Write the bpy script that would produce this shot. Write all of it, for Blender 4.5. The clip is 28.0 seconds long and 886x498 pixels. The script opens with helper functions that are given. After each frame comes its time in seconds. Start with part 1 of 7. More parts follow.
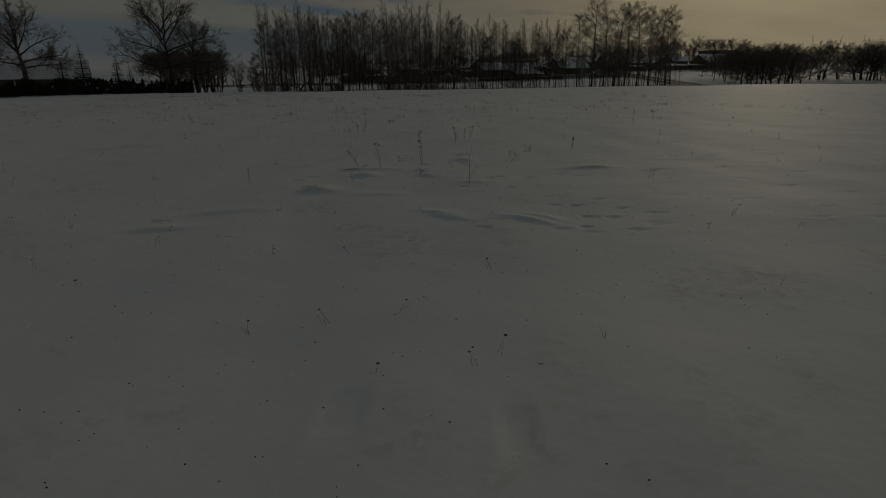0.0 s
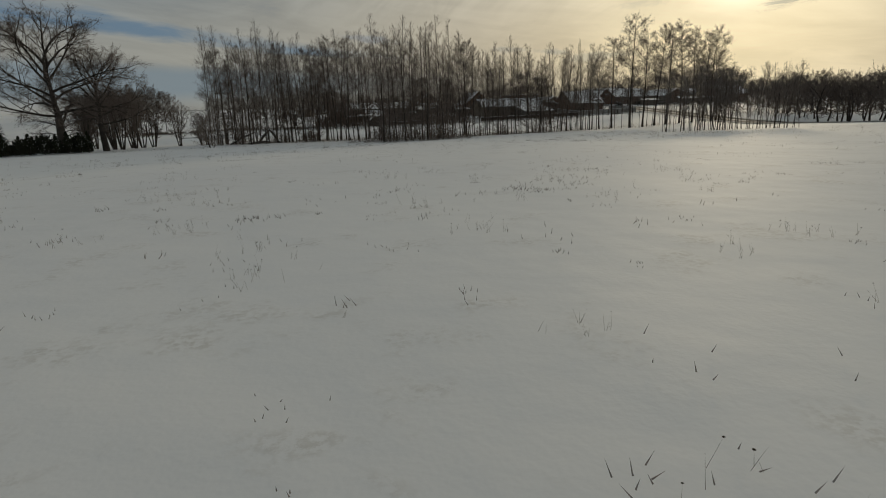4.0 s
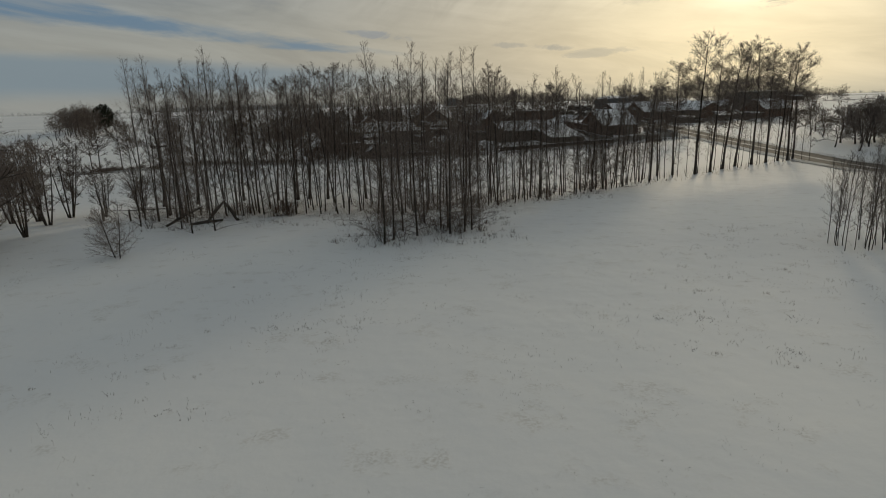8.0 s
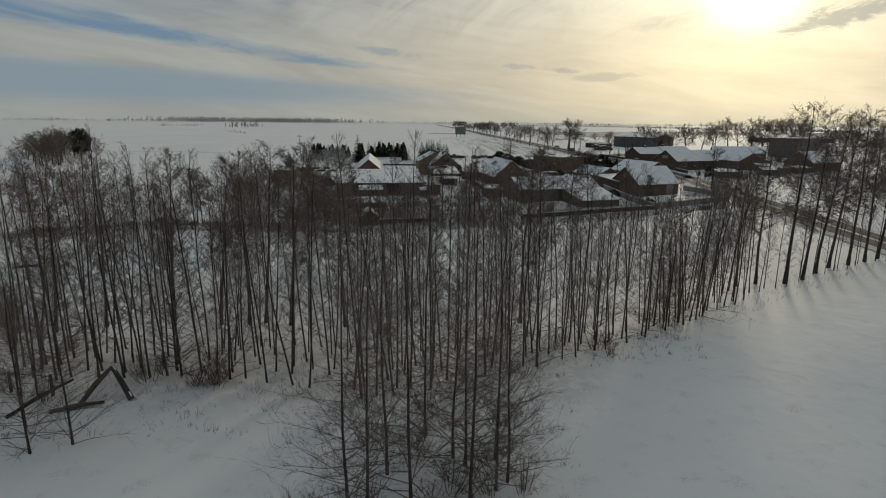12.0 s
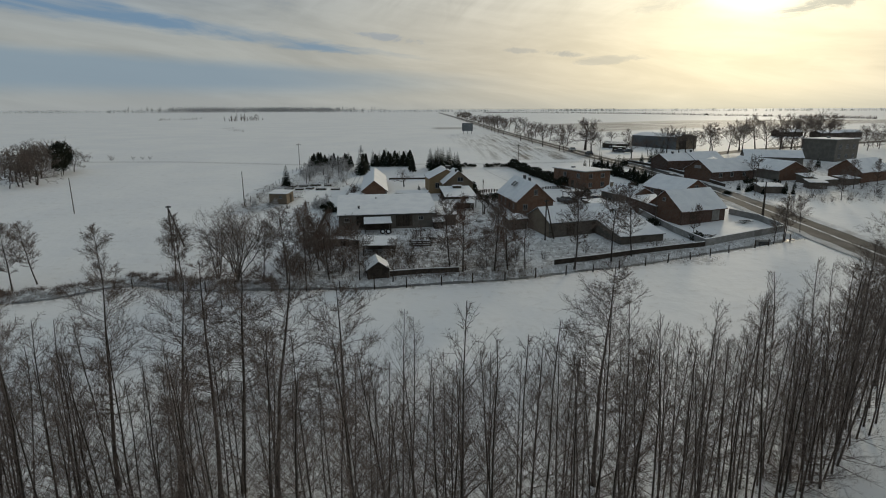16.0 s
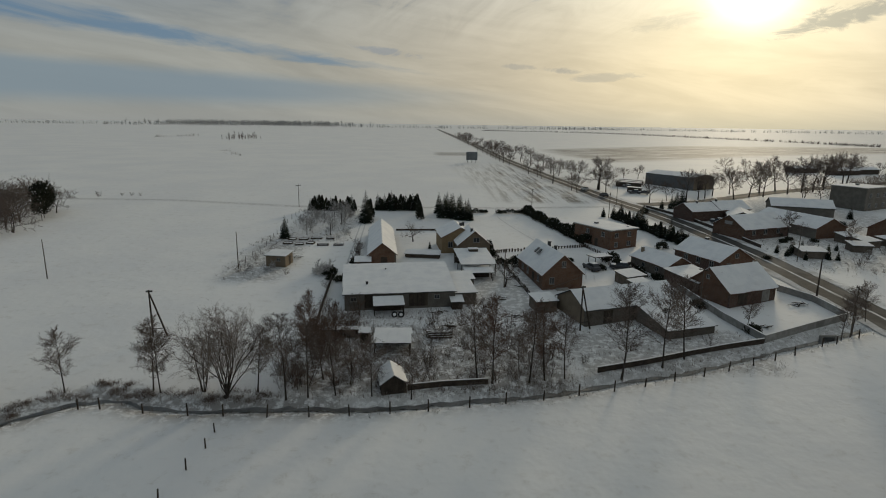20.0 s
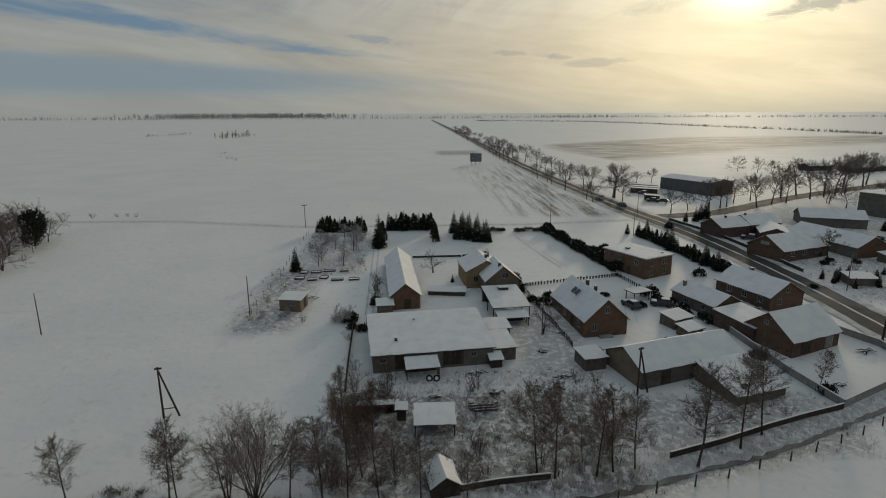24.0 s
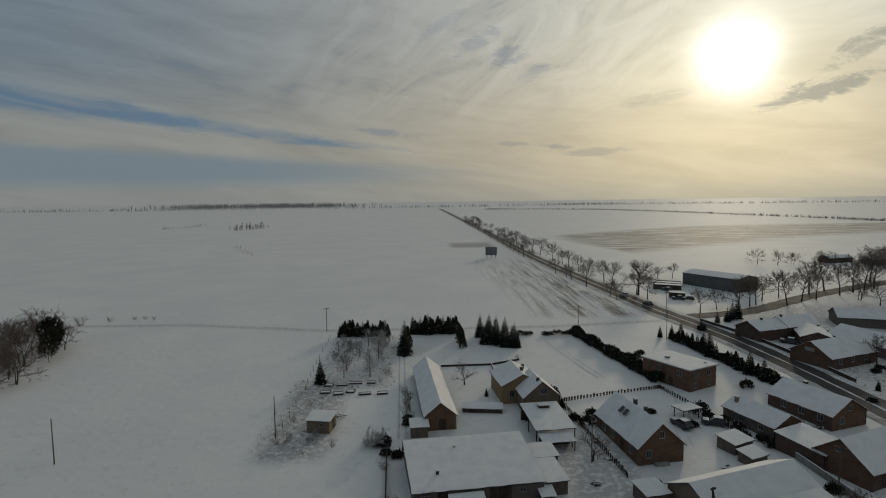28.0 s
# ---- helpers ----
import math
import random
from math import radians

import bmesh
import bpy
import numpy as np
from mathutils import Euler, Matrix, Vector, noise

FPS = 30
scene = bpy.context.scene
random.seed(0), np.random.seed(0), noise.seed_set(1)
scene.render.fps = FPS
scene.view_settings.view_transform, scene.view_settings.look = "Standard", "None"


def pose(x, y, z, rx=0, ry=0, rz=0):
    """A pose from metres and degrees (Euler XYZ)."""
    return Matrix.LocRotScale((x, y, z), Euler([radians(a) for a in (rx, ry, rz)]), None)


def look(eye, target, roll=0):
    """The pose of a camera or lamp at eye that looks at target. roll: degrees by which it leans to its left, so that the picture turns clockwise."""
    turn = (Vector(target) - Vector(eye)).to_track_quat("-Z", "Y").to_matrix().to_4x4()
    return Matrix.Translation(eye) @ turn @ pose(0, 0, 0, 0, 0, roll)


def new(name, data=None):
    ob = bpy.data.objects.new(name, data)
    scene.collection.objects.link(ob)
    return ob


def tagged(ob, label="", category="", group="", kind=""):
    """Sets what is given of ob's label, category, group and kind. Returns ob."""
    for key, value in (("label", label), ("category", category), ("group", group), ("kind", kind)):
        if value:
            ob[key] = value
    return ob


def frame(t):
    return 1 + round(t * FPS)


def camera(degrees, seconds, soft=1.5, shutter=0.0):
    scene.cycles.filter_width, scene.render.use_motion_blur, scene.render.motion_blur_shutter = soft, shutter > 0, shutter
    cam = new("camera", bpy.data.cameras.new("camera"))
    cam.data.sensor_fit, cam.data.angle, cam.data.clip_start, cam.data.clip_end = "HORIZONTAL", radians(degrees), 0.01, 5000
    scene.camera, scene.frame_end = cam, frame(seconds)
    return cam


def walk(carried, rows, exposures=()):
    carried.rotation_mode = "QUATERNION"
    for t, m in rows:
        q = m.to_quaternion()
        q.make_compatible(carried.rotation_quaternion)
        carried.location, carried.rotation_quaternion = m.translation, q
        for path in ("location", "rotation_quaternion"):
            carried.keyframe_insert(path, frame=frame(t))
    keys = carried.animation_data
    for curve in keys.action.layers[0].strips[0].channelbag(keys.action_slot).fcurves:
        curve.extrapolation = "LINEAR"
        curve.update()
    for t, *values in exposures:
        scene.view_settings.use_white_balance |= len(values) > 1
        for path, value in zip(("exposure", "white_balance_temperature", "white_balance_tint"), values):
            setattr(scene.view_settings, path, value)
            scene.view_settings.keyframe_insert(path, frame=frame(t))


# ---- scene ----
cam = camera(76.1, 28.0, soft=1.05)
PATH = [
    (0, (0.47, -4.14, 2.82), (0.46, 14.95, -3.12), -0.65),
    (0.5, (-0.18, -0.56, 2.63), (-0.04, 18.57, -3.22), -0.66),
    (1, (-0.79, 3.14, 2.42), (-0.53, 22.30, -3.32), -0.68),
    (1.5, (-1.20, 6.79, 2.23), (-0.75, 26.00, -3.31), -0.39),
    (2, (-1.46, 10.28, 2.15), (-0.99, 29.54, -3.22), -0.26),
    (2.5, (-1.80, 13.75, 2.22), (-1.34, 33.00, -3.19), -0.64),
    (4.5, (-4.65, 28.64, 4.05), (-3.91, 48.10, -0.47), -1.96),
    (5, (-4.89, 32.04, 4.58), (-4.15, 51.56, 0.27), -2.04),
    (5.5, (-4.98, 35.29, 5.22), (-4.30, 54.83, 0.98), -2.06),
    (6, (-5.04, 38.32, 6.02), (-4.38, 57.82, 1.61), -2.08),
    (6.5, (-5.10, 41.14, 6.92), (-4.41, 60.64, 2.51), -1.68),
    (7, (-5.14, 43.81, 7.86), (-4.41, 63.28, 3.35), -1.07),
    (7.5, (-5.15, 46.39, 8.85), (-4.41, 65.84, 4.25), -0.96),
    (8, (-5.12, 48.97, 9.88), (-4.45, 68.34, 4.93), -1.59),
    (8.5, (-5.06, 51.61, 10.93), (-4.47, 70.93, 5.79), -1.67),
    (9, (-4.99, 54.34, 11.93), (-4.43, 73.63, 6.68), -1.27),
    (9.5, (-4.91, 57.13, 12.84), (-4.31, 76.40, 7.49), -1.17),
    (10, (-4.79, 59.96, 13.62), (-4.20, 79.23, 8.28), -1.01),
    (10.5, (-4.69, 62.78, 14.24), (-4.07, 82.08, 9.03), -0.68),
    (11, (-4.66, 65.55, 14.77), (-4.12, 84.94, 9.92), -0.40),
    (11.5, (-4.75, 68.21, 15.35), (-4.22, 87.67, 10.75), 0.35),
    (12, (-4.97, 70.74, 16.13), (-4.38, 90.25, 11.76), 0.55),
    (12.5, (-5.22, 73.07, 16.96), (-4.65, 92.59, 12.64), 0.39),
    (14.5, (-6.14, 79.92, 19.15), (-5.64, 99.43, 14.76), 0.02),
    (15, (-6.33, 81.85, 20.18), (-5.78, 101.35, 15.77), -0.25),
    (15.5, (-6.59, 83.95, 21.34), (-6.03, 103.42, 16.80), -0.28),
    (16, (-6.94, 86.20, 22.35), (-6.48, 105.60, 17.52), -0.20),
    (16.5, (-7.32, 88.41, 23.19), (-6.90, 107.92, 18.84), -0.95),
    (17, (-7.70, 90.48, 24.01), (-7.20, 110.05, 19.90), -0.22),
    (17.5, (-8.07, 92.36, 24.91), (-7.55, 111.89, 20.63), 0.45),
    (18, (-8.45, 94.08, 25.90), (-7.89, 113.63, 21.74), 0.75),
    (18.5, (-8.85, 95.67, 26.97), (-8.21, 115.22, 22.76), 0.72),
    (19, (-9.31, 97.21, 28.11), (-8.65, 116.74, 23.89), 0.46),
    (19.5, (-9.82, 98.68, 29.27), (-9.20, 118.21, 24.98), 0.55),
    (20, (-10.39, 100.08, 30.38), (-9.78, 119.59, 26.01), 0.75),
    (20.5, (-11.00, 101.39, 31.41), (-10.34, 120.88, 26.98), 0.70),
    (21, (-11.66, 102.63, 32.36), (-10.98, 122.11, 27.89), 0.57),
    (21.5, (-12.36, 103.88, 33.32), (-11.66, 123.34, 28.75), 0.62),
    (23.5, (-15.46, 108.90, 37.40), (-14.66, 128.29, 32.58), 0.16),
    (24, (-16.10, 110.73, 37.57), (-15.30, 130.14, 32.81), -0.25),
    (24.5, (-16.63, 113.01, 37.21), (-15.85, 132.52, 32.89), -0.25),
    (24.6, (-16.72, 113.46, 37.12), (-15.96, 133.14, 33.60), -0.45),
    (24.7, (-16.81, 113.91, 37.03), (-16.09, 133.73, 34.42), -0.68),
    (24.8, (-16.90, 114.36, 36.94), (-16.21, 134.26, 35.05), -0.85),
    (24.9, (-16.99, 114.82, 36.85), (-16.31, 134.75, 35.41), -0.97),
    (25, (-17.08, 115.27, 36.76), (-16.41, 135.22, 35.56), -1.02),
    (25.5, (-17.55, 116.81, 36.80), (-16.91, 136.78, 35.84), -0.89),
    (26, (-18.10, 117.48, 37.43), (-17.51, 137.45, 36.47), -0.80),
    (26.5, (-18.73, 117.42, 38.48), (-18.15, 137.38, 37.48), -0.87),
    (27, (-19.41, 116.84, 39.71), (-18.89, 136.79, 38.46), -0.61),
    (27.5, (-20.13, 115.96, 40.90), (-19.59, 135.90, 39.38), -0.12),
    (28, (-20.96, 114.97, 41.89), (-20.36, 134.88, 40.10), -0.74),
]
walk(cam, [(t, look(eye, target, roll)) for t, eye, target, roll in PATH],
     exposures=[(0, -2.16, 6400, 9), (0.5, -1.70, 6400, 9), (1.0, -1.30, 6400, 9), (1.5, -0.96, 6400, 9), (2.0, -0.67, 6400, 9), (2.5, -0.45, 6400, 9), (4.5, -0.15, 6400, 9), (8.0, -0.05, 6350, 9), (10.5, 0.07, 6300, 8), (12, 0.14, 6150, 9), (15, 0.21, 5950, 9), (16.5, 0.24, 5980, 9), (18, 0.08, 6200, 9), (21, 0.03, 6250, 9), (24.4, -0.01, 6150, 9), (25.0, -0.20, 6100, 9), (26.0, -0.30, 6100, 9), (28, -0.32, 6100, 9)])

# ---- sky and sun ----
SUN_AZ, SUN_EL = radians(28.7), radians(12.0)
SUN_DIR = Vector((math.sin(SUN_AZ) * math.cos(SUN_EL), math.cos(SUN_AZ) * math.cos(SUN_EL), math.sin(SUN_EL)))


class Nodes:
    """Short writing for node trees."""

    def __init__(self, tree):
        self.t = tree
        tree.nodes.clear()

    def put(self, kind, **inputs):
        n = self.t.nodes.new(kind)
        for key, v in inputs.items():
            self.set(n, int(key[1:]) if key[0] == "i" and key[1:].isdigit() else key, v)
        return n

    def set(self, n, key, v):
        sock = n.inputs[key]
        if isinstance(v, bpy.types.NodeSocket):
            self.t.links.new(v, sock)
        elif isinstance(v, bpy.types.Node):
            self.t.links.new(v.outputs[0], sock)
        else:
            sock.default_value = v

    def math(self, op, a, b=0.0, c=0.0, clamp=False):
        n = self.put("ShaderNodeMath", i0=a, i1=b, i2=c)
        n.operation, n.use_clamp = op, clamp
        return n.outputs[0]

    def vmath(self, op, a, b=(0, 0, 0)):
        n = self.put("ShaderNodeVectorMath", i0=a, i1=b)
        n.operation = op
        return n.outputs["Value"] if op in ("DOT_PRODUCT", "LENGTH") else n.outputs[0]

    def mix(self, fac, a, b, mode="MIX"):
        n = self.t.nodes.new("ShaderNodeMix")
        n.data_type, n.blend_type = "RGBA", mode
        self.set(n, 0, fac), self.set(n, 6, a), self.set(n, 7, b)
        return n.outputs[2]

    def noise(self, vec, scale, detail=4.0, rough=0.55, dist=0.0):
        n = self.put("ShaderNodeTexNoise", Vector=vec, Scale=scale, Detail=detail, Roughness=rough, Distortion=dist)
        return n.outputs[0]

    def ramp(self, fac, lo, hi, a=0.0, b=1.0, smooth=True):
        n = self.put("ShaderNodeMapRange", i0=fac, i1=lo, i2=hi, i3=a, i4=b)
        n.interpolation_type = "SMOOTHSTEP" if smooth else "LINEAR"
        return n.outputs[0]

    def sep(self, vec):
        n = self.put("ShaderNodeSeparateXYZ", i0=vec)
        return n.outputs

    def comb(self, x, y, z):
        return self.put("ShaderNodeCombineXYZ", i0=x, i1=y, i2=z).outputs[0]


def col(r, g, b):
    return (r, g, b, 1.0)


def make_world():
    w = bpy.data.worlds.new("winter_sky")
    scene.world = w
    w.use_nodes = True
    k = Nodes(w.node_tree)
    tc = k.put("ShaderNodeTexCoord").outputs["Generated"]
    d = k.vmath("NORMALIZE", tc)
    x, y, z = k.sep(d)
    sky = k.put("ShaderNodeTexSky")
    sky.sky_type, sky.sun_disc = "NISHITA", False
    sky.sun_elevation, sky.sun_rotation = SUN_EL, SUN_AZ
    sky.air_density, sky.dust_density, sky.altitude = 1.2, 2.5, 80
    clear = k.mix(1.0, sky.outputs[0], col(0.010, 0.012, 0.016), "MULTIPLY")
    up = k.math("MAXIMUM", z, 0.0)
    az = k.math("ARCTAN2", x, y)
    el = k.math("ARCSINE", z)
    # closeness to the sun
    cs = k.vmath("DOT_PRODUCT", d, tuple(SUN_DIR))
    cs = k.math("MAXIMUM", cs, 0.0)
    wide = k.math("POWER", cs, 8.0)
    mid = k.math("POWER", cs, 38.0)
    near = k.math("POWER", cs, 900.0)
    # cloud veil: a grey sheet, warm round the sun
    h = k.ramp(up, 0.0, 0.45)
    veil = k.mix(h, col(0.315, 0.312, 0.275), col(0.275, 0.290, 0.285))
    veil = k.mix(k.math("MULTIPLY", k.math("MULTIPLY", k.ramp(az, 0.1, -0.7), k.ramp(el, 0.09, 0.22)), 0.88), veil, col(0.190, 0.236, 0.272))
    warm = k.mix(wide, veil, k.mix(k.ramp(el, 0.06, 0.30), col(0.80, 0.655, 0.43), col(0.73, 0.69, 0.58)))
    # long streaks that lie along the rift, and cross wisps that rise towards the sun
    fall = k.math("ADD", el, k.math("MULTIPLY", az, 0.13))
    n1 = k.noise(k.comb(k.math("MULTIPLY", az, 2.2), k.math("MULTIPLY", fall, 10.0), 0.0), 1.4, 7.0, 0.58, 1.1)
    n0 = k.noise(k.comb(k.math("MULTIPLY", az, 3.2), k.math("MULTIPLY", fall, 26.0), 5.0), 1.6, 6.0, 0.6, 0.5)
    rise = k.math("SUBTRACT", el, k.math("MULTIPLY", az, 0.62))
    n2 = k.noise(k.comb(k.math("ADD", k.math("MULTIPLY", az, 4.2), k.math("MULTIPLY", el, 2.6)), k.math("MULTIPLY", rise, 10.0), 7.0), 1.5, 8.0, 0.6, 1.3)
    cross = k.math("MULTIPLY", k.math("MULTIPLY", k.ramp(az, -0.35, 0.0), k.ramp(az, 0.62, 0.40)), k.ramp(el, 0.10, 0.20))
    tex = k.mix(k.math("MULTIPLY", cross, 0.7), k.math("ADD", k.math("MULTIPLY", n1, 0.68), k.math("MULTIPLY", n0, 0.32)), n2)
    shade = k.ramp(tex, 0.32, 0.68, 0.86, 1.12)
    cloud = k.mix(1.0, warm, k.comb(shade, shade, shade), "MULTIPLY")
    # thin places let the blue through
    holes = k.math("MULTIPLY", k.ramp(tex, 0.46, 0.32), k.ramp(el, 0.11, 0.22))
    cloud = k.mix(k.math("MULTIPLY", k.math("MULTIPLY", holes, k.ramp(az, 0.40, 0.10)), 0.55), cloud, col(0.165, 0.215, 0.275))
    # the long clear rift, wide over the cold side and closing towards the sun
    wob = k.math("MULTIPLY", k.math("SUBTRACT", k.noise(k.comb(k.math("MULTIPLY", az, 4.5), k.math("MULTIPLY", el, 22.0), 0.0), 1.7, 6.0, 0.62), 0.5), 0.034)
    line = k.math("ADD", k.math("SUBTRACT", el, k.math("SUBTRACT", 0.079, k.math("MULTIPLY", az, 0.115))), wob)
    half = k.ramp(az, 0.04, -0.66, 0.003, 0.027, False)
    band = k.ramp(k.math("DIVIDE", k.math("ABSOLUTE", line), half), 0.25, 1.0, 1.0, 0.0)
    veins = k.ramp(n0, 0.40, 0.62, 1.0, 0.45)
    band = k.math("MULTIPLY", k.math("MULTIPLY", band, k.ramp(az, 0.05, -0.22)), veins)
    # clear air under the lowest sheet of cloud
    roof = k.math("SUBTRACT", k.math("SUBTRACT", 0.060, k.math("MULTIPLY", az, 0.048)), k.math("MULTIPLY", wob, 0.4))
    low = k.math("MULTIPLY", k.ramp(k.math("SUBTRACT", roof, el), -0.006, 0.016), k.ramp(el, 0.008, 0.042))
    lowgap = k.math("MULTIPLY", k.math("MULTIPLY", low, k.ramp(az, 0.25, -0.36)), 0.90)
    blue = k.mix(1.0, clear, col(0.10, 0.158, 0.225), "ADD")
    body = k.mix(k.math("MULTIPLY", band, 0.95), cloud, blue)
    body = k.mix(lowgap, body, col(0.205, 0.252, 0.278))
    # dark cloud scraps and small blue holes, ragged at the rim
    rag = k.math("MULTIPLY", k.math("SUBTRACT", k.noise(k.comb(k.math("MULTIPLY", az, 14.0), k.math("MULTIPLY", el, 40.0), 3.7), 1.0, 6.0, 0.72, 1.2), 0.5), 6.5)
    grey, hole = col(0.27, 0.275, 0.265), col(0.185, 0.235, 0.305)
    for a0, e0, tilt, wa, we, amt, tone in ((0.608, 0.148, 0.22, 0.062, 0.015, 0.9, grey), (0.68, 0.212, 0.50, 0.060, 0.017, 0.8, grey), (0.219, 0.086, -0.05, 0.030, 0.005, 0.55, grey), (0.15, 0.092, -0.05, 0.030, 0.004, 0.4, grey),
                                            (0.385, 0.155, 0.15, 0.05, 0.010, 0.35, grey), (0.30, 0.075, 0.05, 0.05, 0.006, 0.4, grey), (-0.065, 0.113, -0.12, 0.05, 0.006, 0.4, hole), (0.152, 0.238, 0.35, 0.035, 0.016, 0.45, hole), (0.094, 0.262, 0.45, 0.035, 0.012, 0.32, hole), (0.192, 0.208, 0.30, 0.030, 0.010, 0.32, hole), (0.03, 0.285, 0.5, 0.035, 0.012, 0.25, hole)):
        u = k.math("SUBTRACT", az, a0)
        v = k.math("SUBTRACT", k.math("SUBTRACT", el, e0), k.math("MULTIPLY", u, tilt))
        r2 = k.math("ADD", k.math("POWER", k.math("DIVIDE", k.math("ABSOLUTE", u), wa), 2.0), k.math("POWER", k.math("DIVIDE", k.math("ABSOLUTE", v), we), 2.0))
        body = k.mix(k.math("MULTIPLY", k.ramp(k.math("ADD", r2, rag), 1.5, -0.1), amt), body, tone)
    # haze along the land
    hz = k.ramp(el, 0.04, -0.01)
    body = k.mix(k.math("MULTIPLY", hz, 0.65), body, k.mix(wide, col(0.275, 0.28, 0.265), col(0.44, 0.41, 0.32)))
    # sunlight spread in the veil
    glow = k.mix(1.0, col(0, 0, 0), k.comb(mid, k.math("MULTIPLY", mid, 0.80), k.math("MULTIPLY", mid, 0.40)), "ADD")
    glow = k.mix(1.0, glow, col(0.38, 0.39, 0.38), "MULTIPLY")
    core = k.mix(1.0, col(0, 0, 0), k.comb(k.math("MULTIPLY", near, 1.7), k.math("MULTIPLY", near, 1.65), k.math("MULTIPLY", near, 1.5)), "ADD")
    body = k.mix(1.0, k.mix(1.0, body, glow, "ADD"), core, "ADD")
    body = k.mix(k.ramp(z, -0.01, -0.05), body, col(0.25, 0.26, 0.27))
    bg = k.put("ShaderNodeBackground", Color=body, Strength=1.0)
    out = k.put("ShaderNodeOutputWorld", Surface=bg)


make_world()
lamp = bpy.data.lights.new("sun", "SUN")
lamp.energy, lamp.angle, lamp.color = 1.2, radians(7.0), (1.0, 0.82, 0.56)
sun = new("sun", lamp)
sun.matrix_world = look(SUN_DIR * 300, (0, 0, 0))


# ---- materials ----
def material(name, rough=0.9, spec=0.2, metal=0.0):
    m = bpy.data.materials.new(name)
    m.use_nodes = True
    k = Nodes(m.node_tree)
    b = k.put("ShaderNodeBsdfPrincipled")
    b.inputs["Roughness"].default_value, b.inputs["Metallic"].default_value = rough, metal
    b.inputs["Specular IOR Level"].default_value = spec
    k.put("ShaderNodeOutputMaterial", Surface=b)
    return m, k, b


def mottled(name, a, b, scale=3.0, rough=0.85, bump=0.3, fine=30.0, stain=None, spec=0.2, island=False, metal=0.0):
    """Two tones at two sizes, with relief; every object a little lighter or darker."""
    m, k, bs = material(name, rough, spec, metal)
    p = k.put("ShaderNodeTexCoord").outputs["Object"]
    n1, n2 = k.noise(p, scale, 5.0), k.noise(p, fine, 3.0)
    c = k.mix(k.ramp(n1, 0.3, 0.7), col(*a), col(*b))
    c = k.mix(k.math("MULTIPLY", k.ramp(n2, 0.45, 0.75), 0.5), c, col(*[v * 0.55 for v in a]))
    if stain:
        c = k.mix(k.math("MULTIPLY", k.ramp(k.noise(p, scale * 0.35, 4.0), 0.5, 0.7), 0.7), c, col(*stain))
    rnd = k.put("ShaderNodeNewGeometry").outputs["Random Per Island"] if island else k.put("ShaderNodeObjectInfo").outputs["Random"]
    v = k.ramp(rnd, 0, 1, 0.82, 1.15, False)
    k.set(bs, "Base Color", k.mix(1.0, c, k.comb(v, v, v), "MULTIPLY"))
    if bump:
        k.set(bs, "Normal", k.put("ShaderNodeBump", Strength=bump, Distance=0.05, Height=n2))
    return m


def snow_ground():
    m, k, b = material("field_snow", 0.75, 0.25)
    p = k.put("ShaderNodeNewGeometry").outputs["Position"]
    soil = k.put("ShaderNodeAttribute")
    soil.attribute_name = "soil"
    weed = k.put("ShaderNodeAttribute")
    weed.attribute_name = "weed"
    big = k.noise(p, 0.045, 5.0, 0.55)
    mid = k.noise(p, 0.7, 5.0, 0.6)
    fine = k.noise(p, 9.0, 4.0, 0.65)
    c = k.mix(k.ramp(big, 0.35, 0.65), col(0.74, 0.735, 0.725), col(0.79, 0.78, 0.755))
    # crusts where stems show through
    thin = k.math("MULTIPLY", k.ramp(mid, 0.53, 0.70), k.ramp(fine, 0.42, 0.60))
    c = k.mix(k.math("MULTIPLY", thin, 0.40), c, col(0.42, 0.38, 0.32))
    # yards and banks: earth and dry growth half under the snow
    wn = k.noise(p, 1.1, 6.0, 0.65)
    wf = k.math("MULTIPLY", weed.outputs["Fac"], k.ramp(k.math("ADD", k.math("MULTIPLY", wn, 0.7), k.math("MULTIPLY", fine, 0.3)), 0.42, 0.52))
    c = k.mix(k.math("MULTIPLY", wf, 0.95), c, col(0.12, 0.10, 0.08))
    # ploughed strips: furrows run along the rows
    xs, ys, zs = k.sep(p)
    along = k.comb(k.math("MULTIPLY", xs, 0.42), k.math("MULTIPLY", ys, 0.022), 0.0)
    across = k.comb(k.math("MULTIPLY", xs, 0.022), k.math("MULTIPLY", ys, 0.16), 4.0)
    fur = k.math("ADD", k.math("MULTIPLY", k.noise(along, 1.0, 6.0, 0.7), 0.72), k.math("MULTIPLY", k.noise(p, 0.55, 5.0, 0.75), 0.28))
    fur2 = k.noise(across, 1.0, 6.0, 0.7)
    so = soil.outputs["Color"]
    s1, s2, s3 = k.sep(so)
    sf = k.math("MAXIMUM", k.math("MULTIPLY", s1, k.ramp(fur, 0.44, 0.60)), k.math("MAXIMUM", k.math("MULTIPLY", s2, k.ramp(fur2, 0.36, 0.54)), k.math("MULTIPLY", s3, k.ramp(wn, 0.25, 0.6))))
    c = k.mix(k.math("MULTIPLY", sf, 0.85), c, col(0.17, 0.15, 0.125))
    k.set(b, "Base Color", c)
    rel = k.math("ADD", k.math("ADD", k.math("MULTIPLY", mid, 0.26), k.math("MULTIPLY", k.noise(p, 0.22, 3.0), 1.3)), k.math("MULTIPLY", fine, 0.018))
    k.set(b, "Normal", k.put("ShaderNodeBump", Strength=0.45, Distance=0.22, Height=rel))
    return m


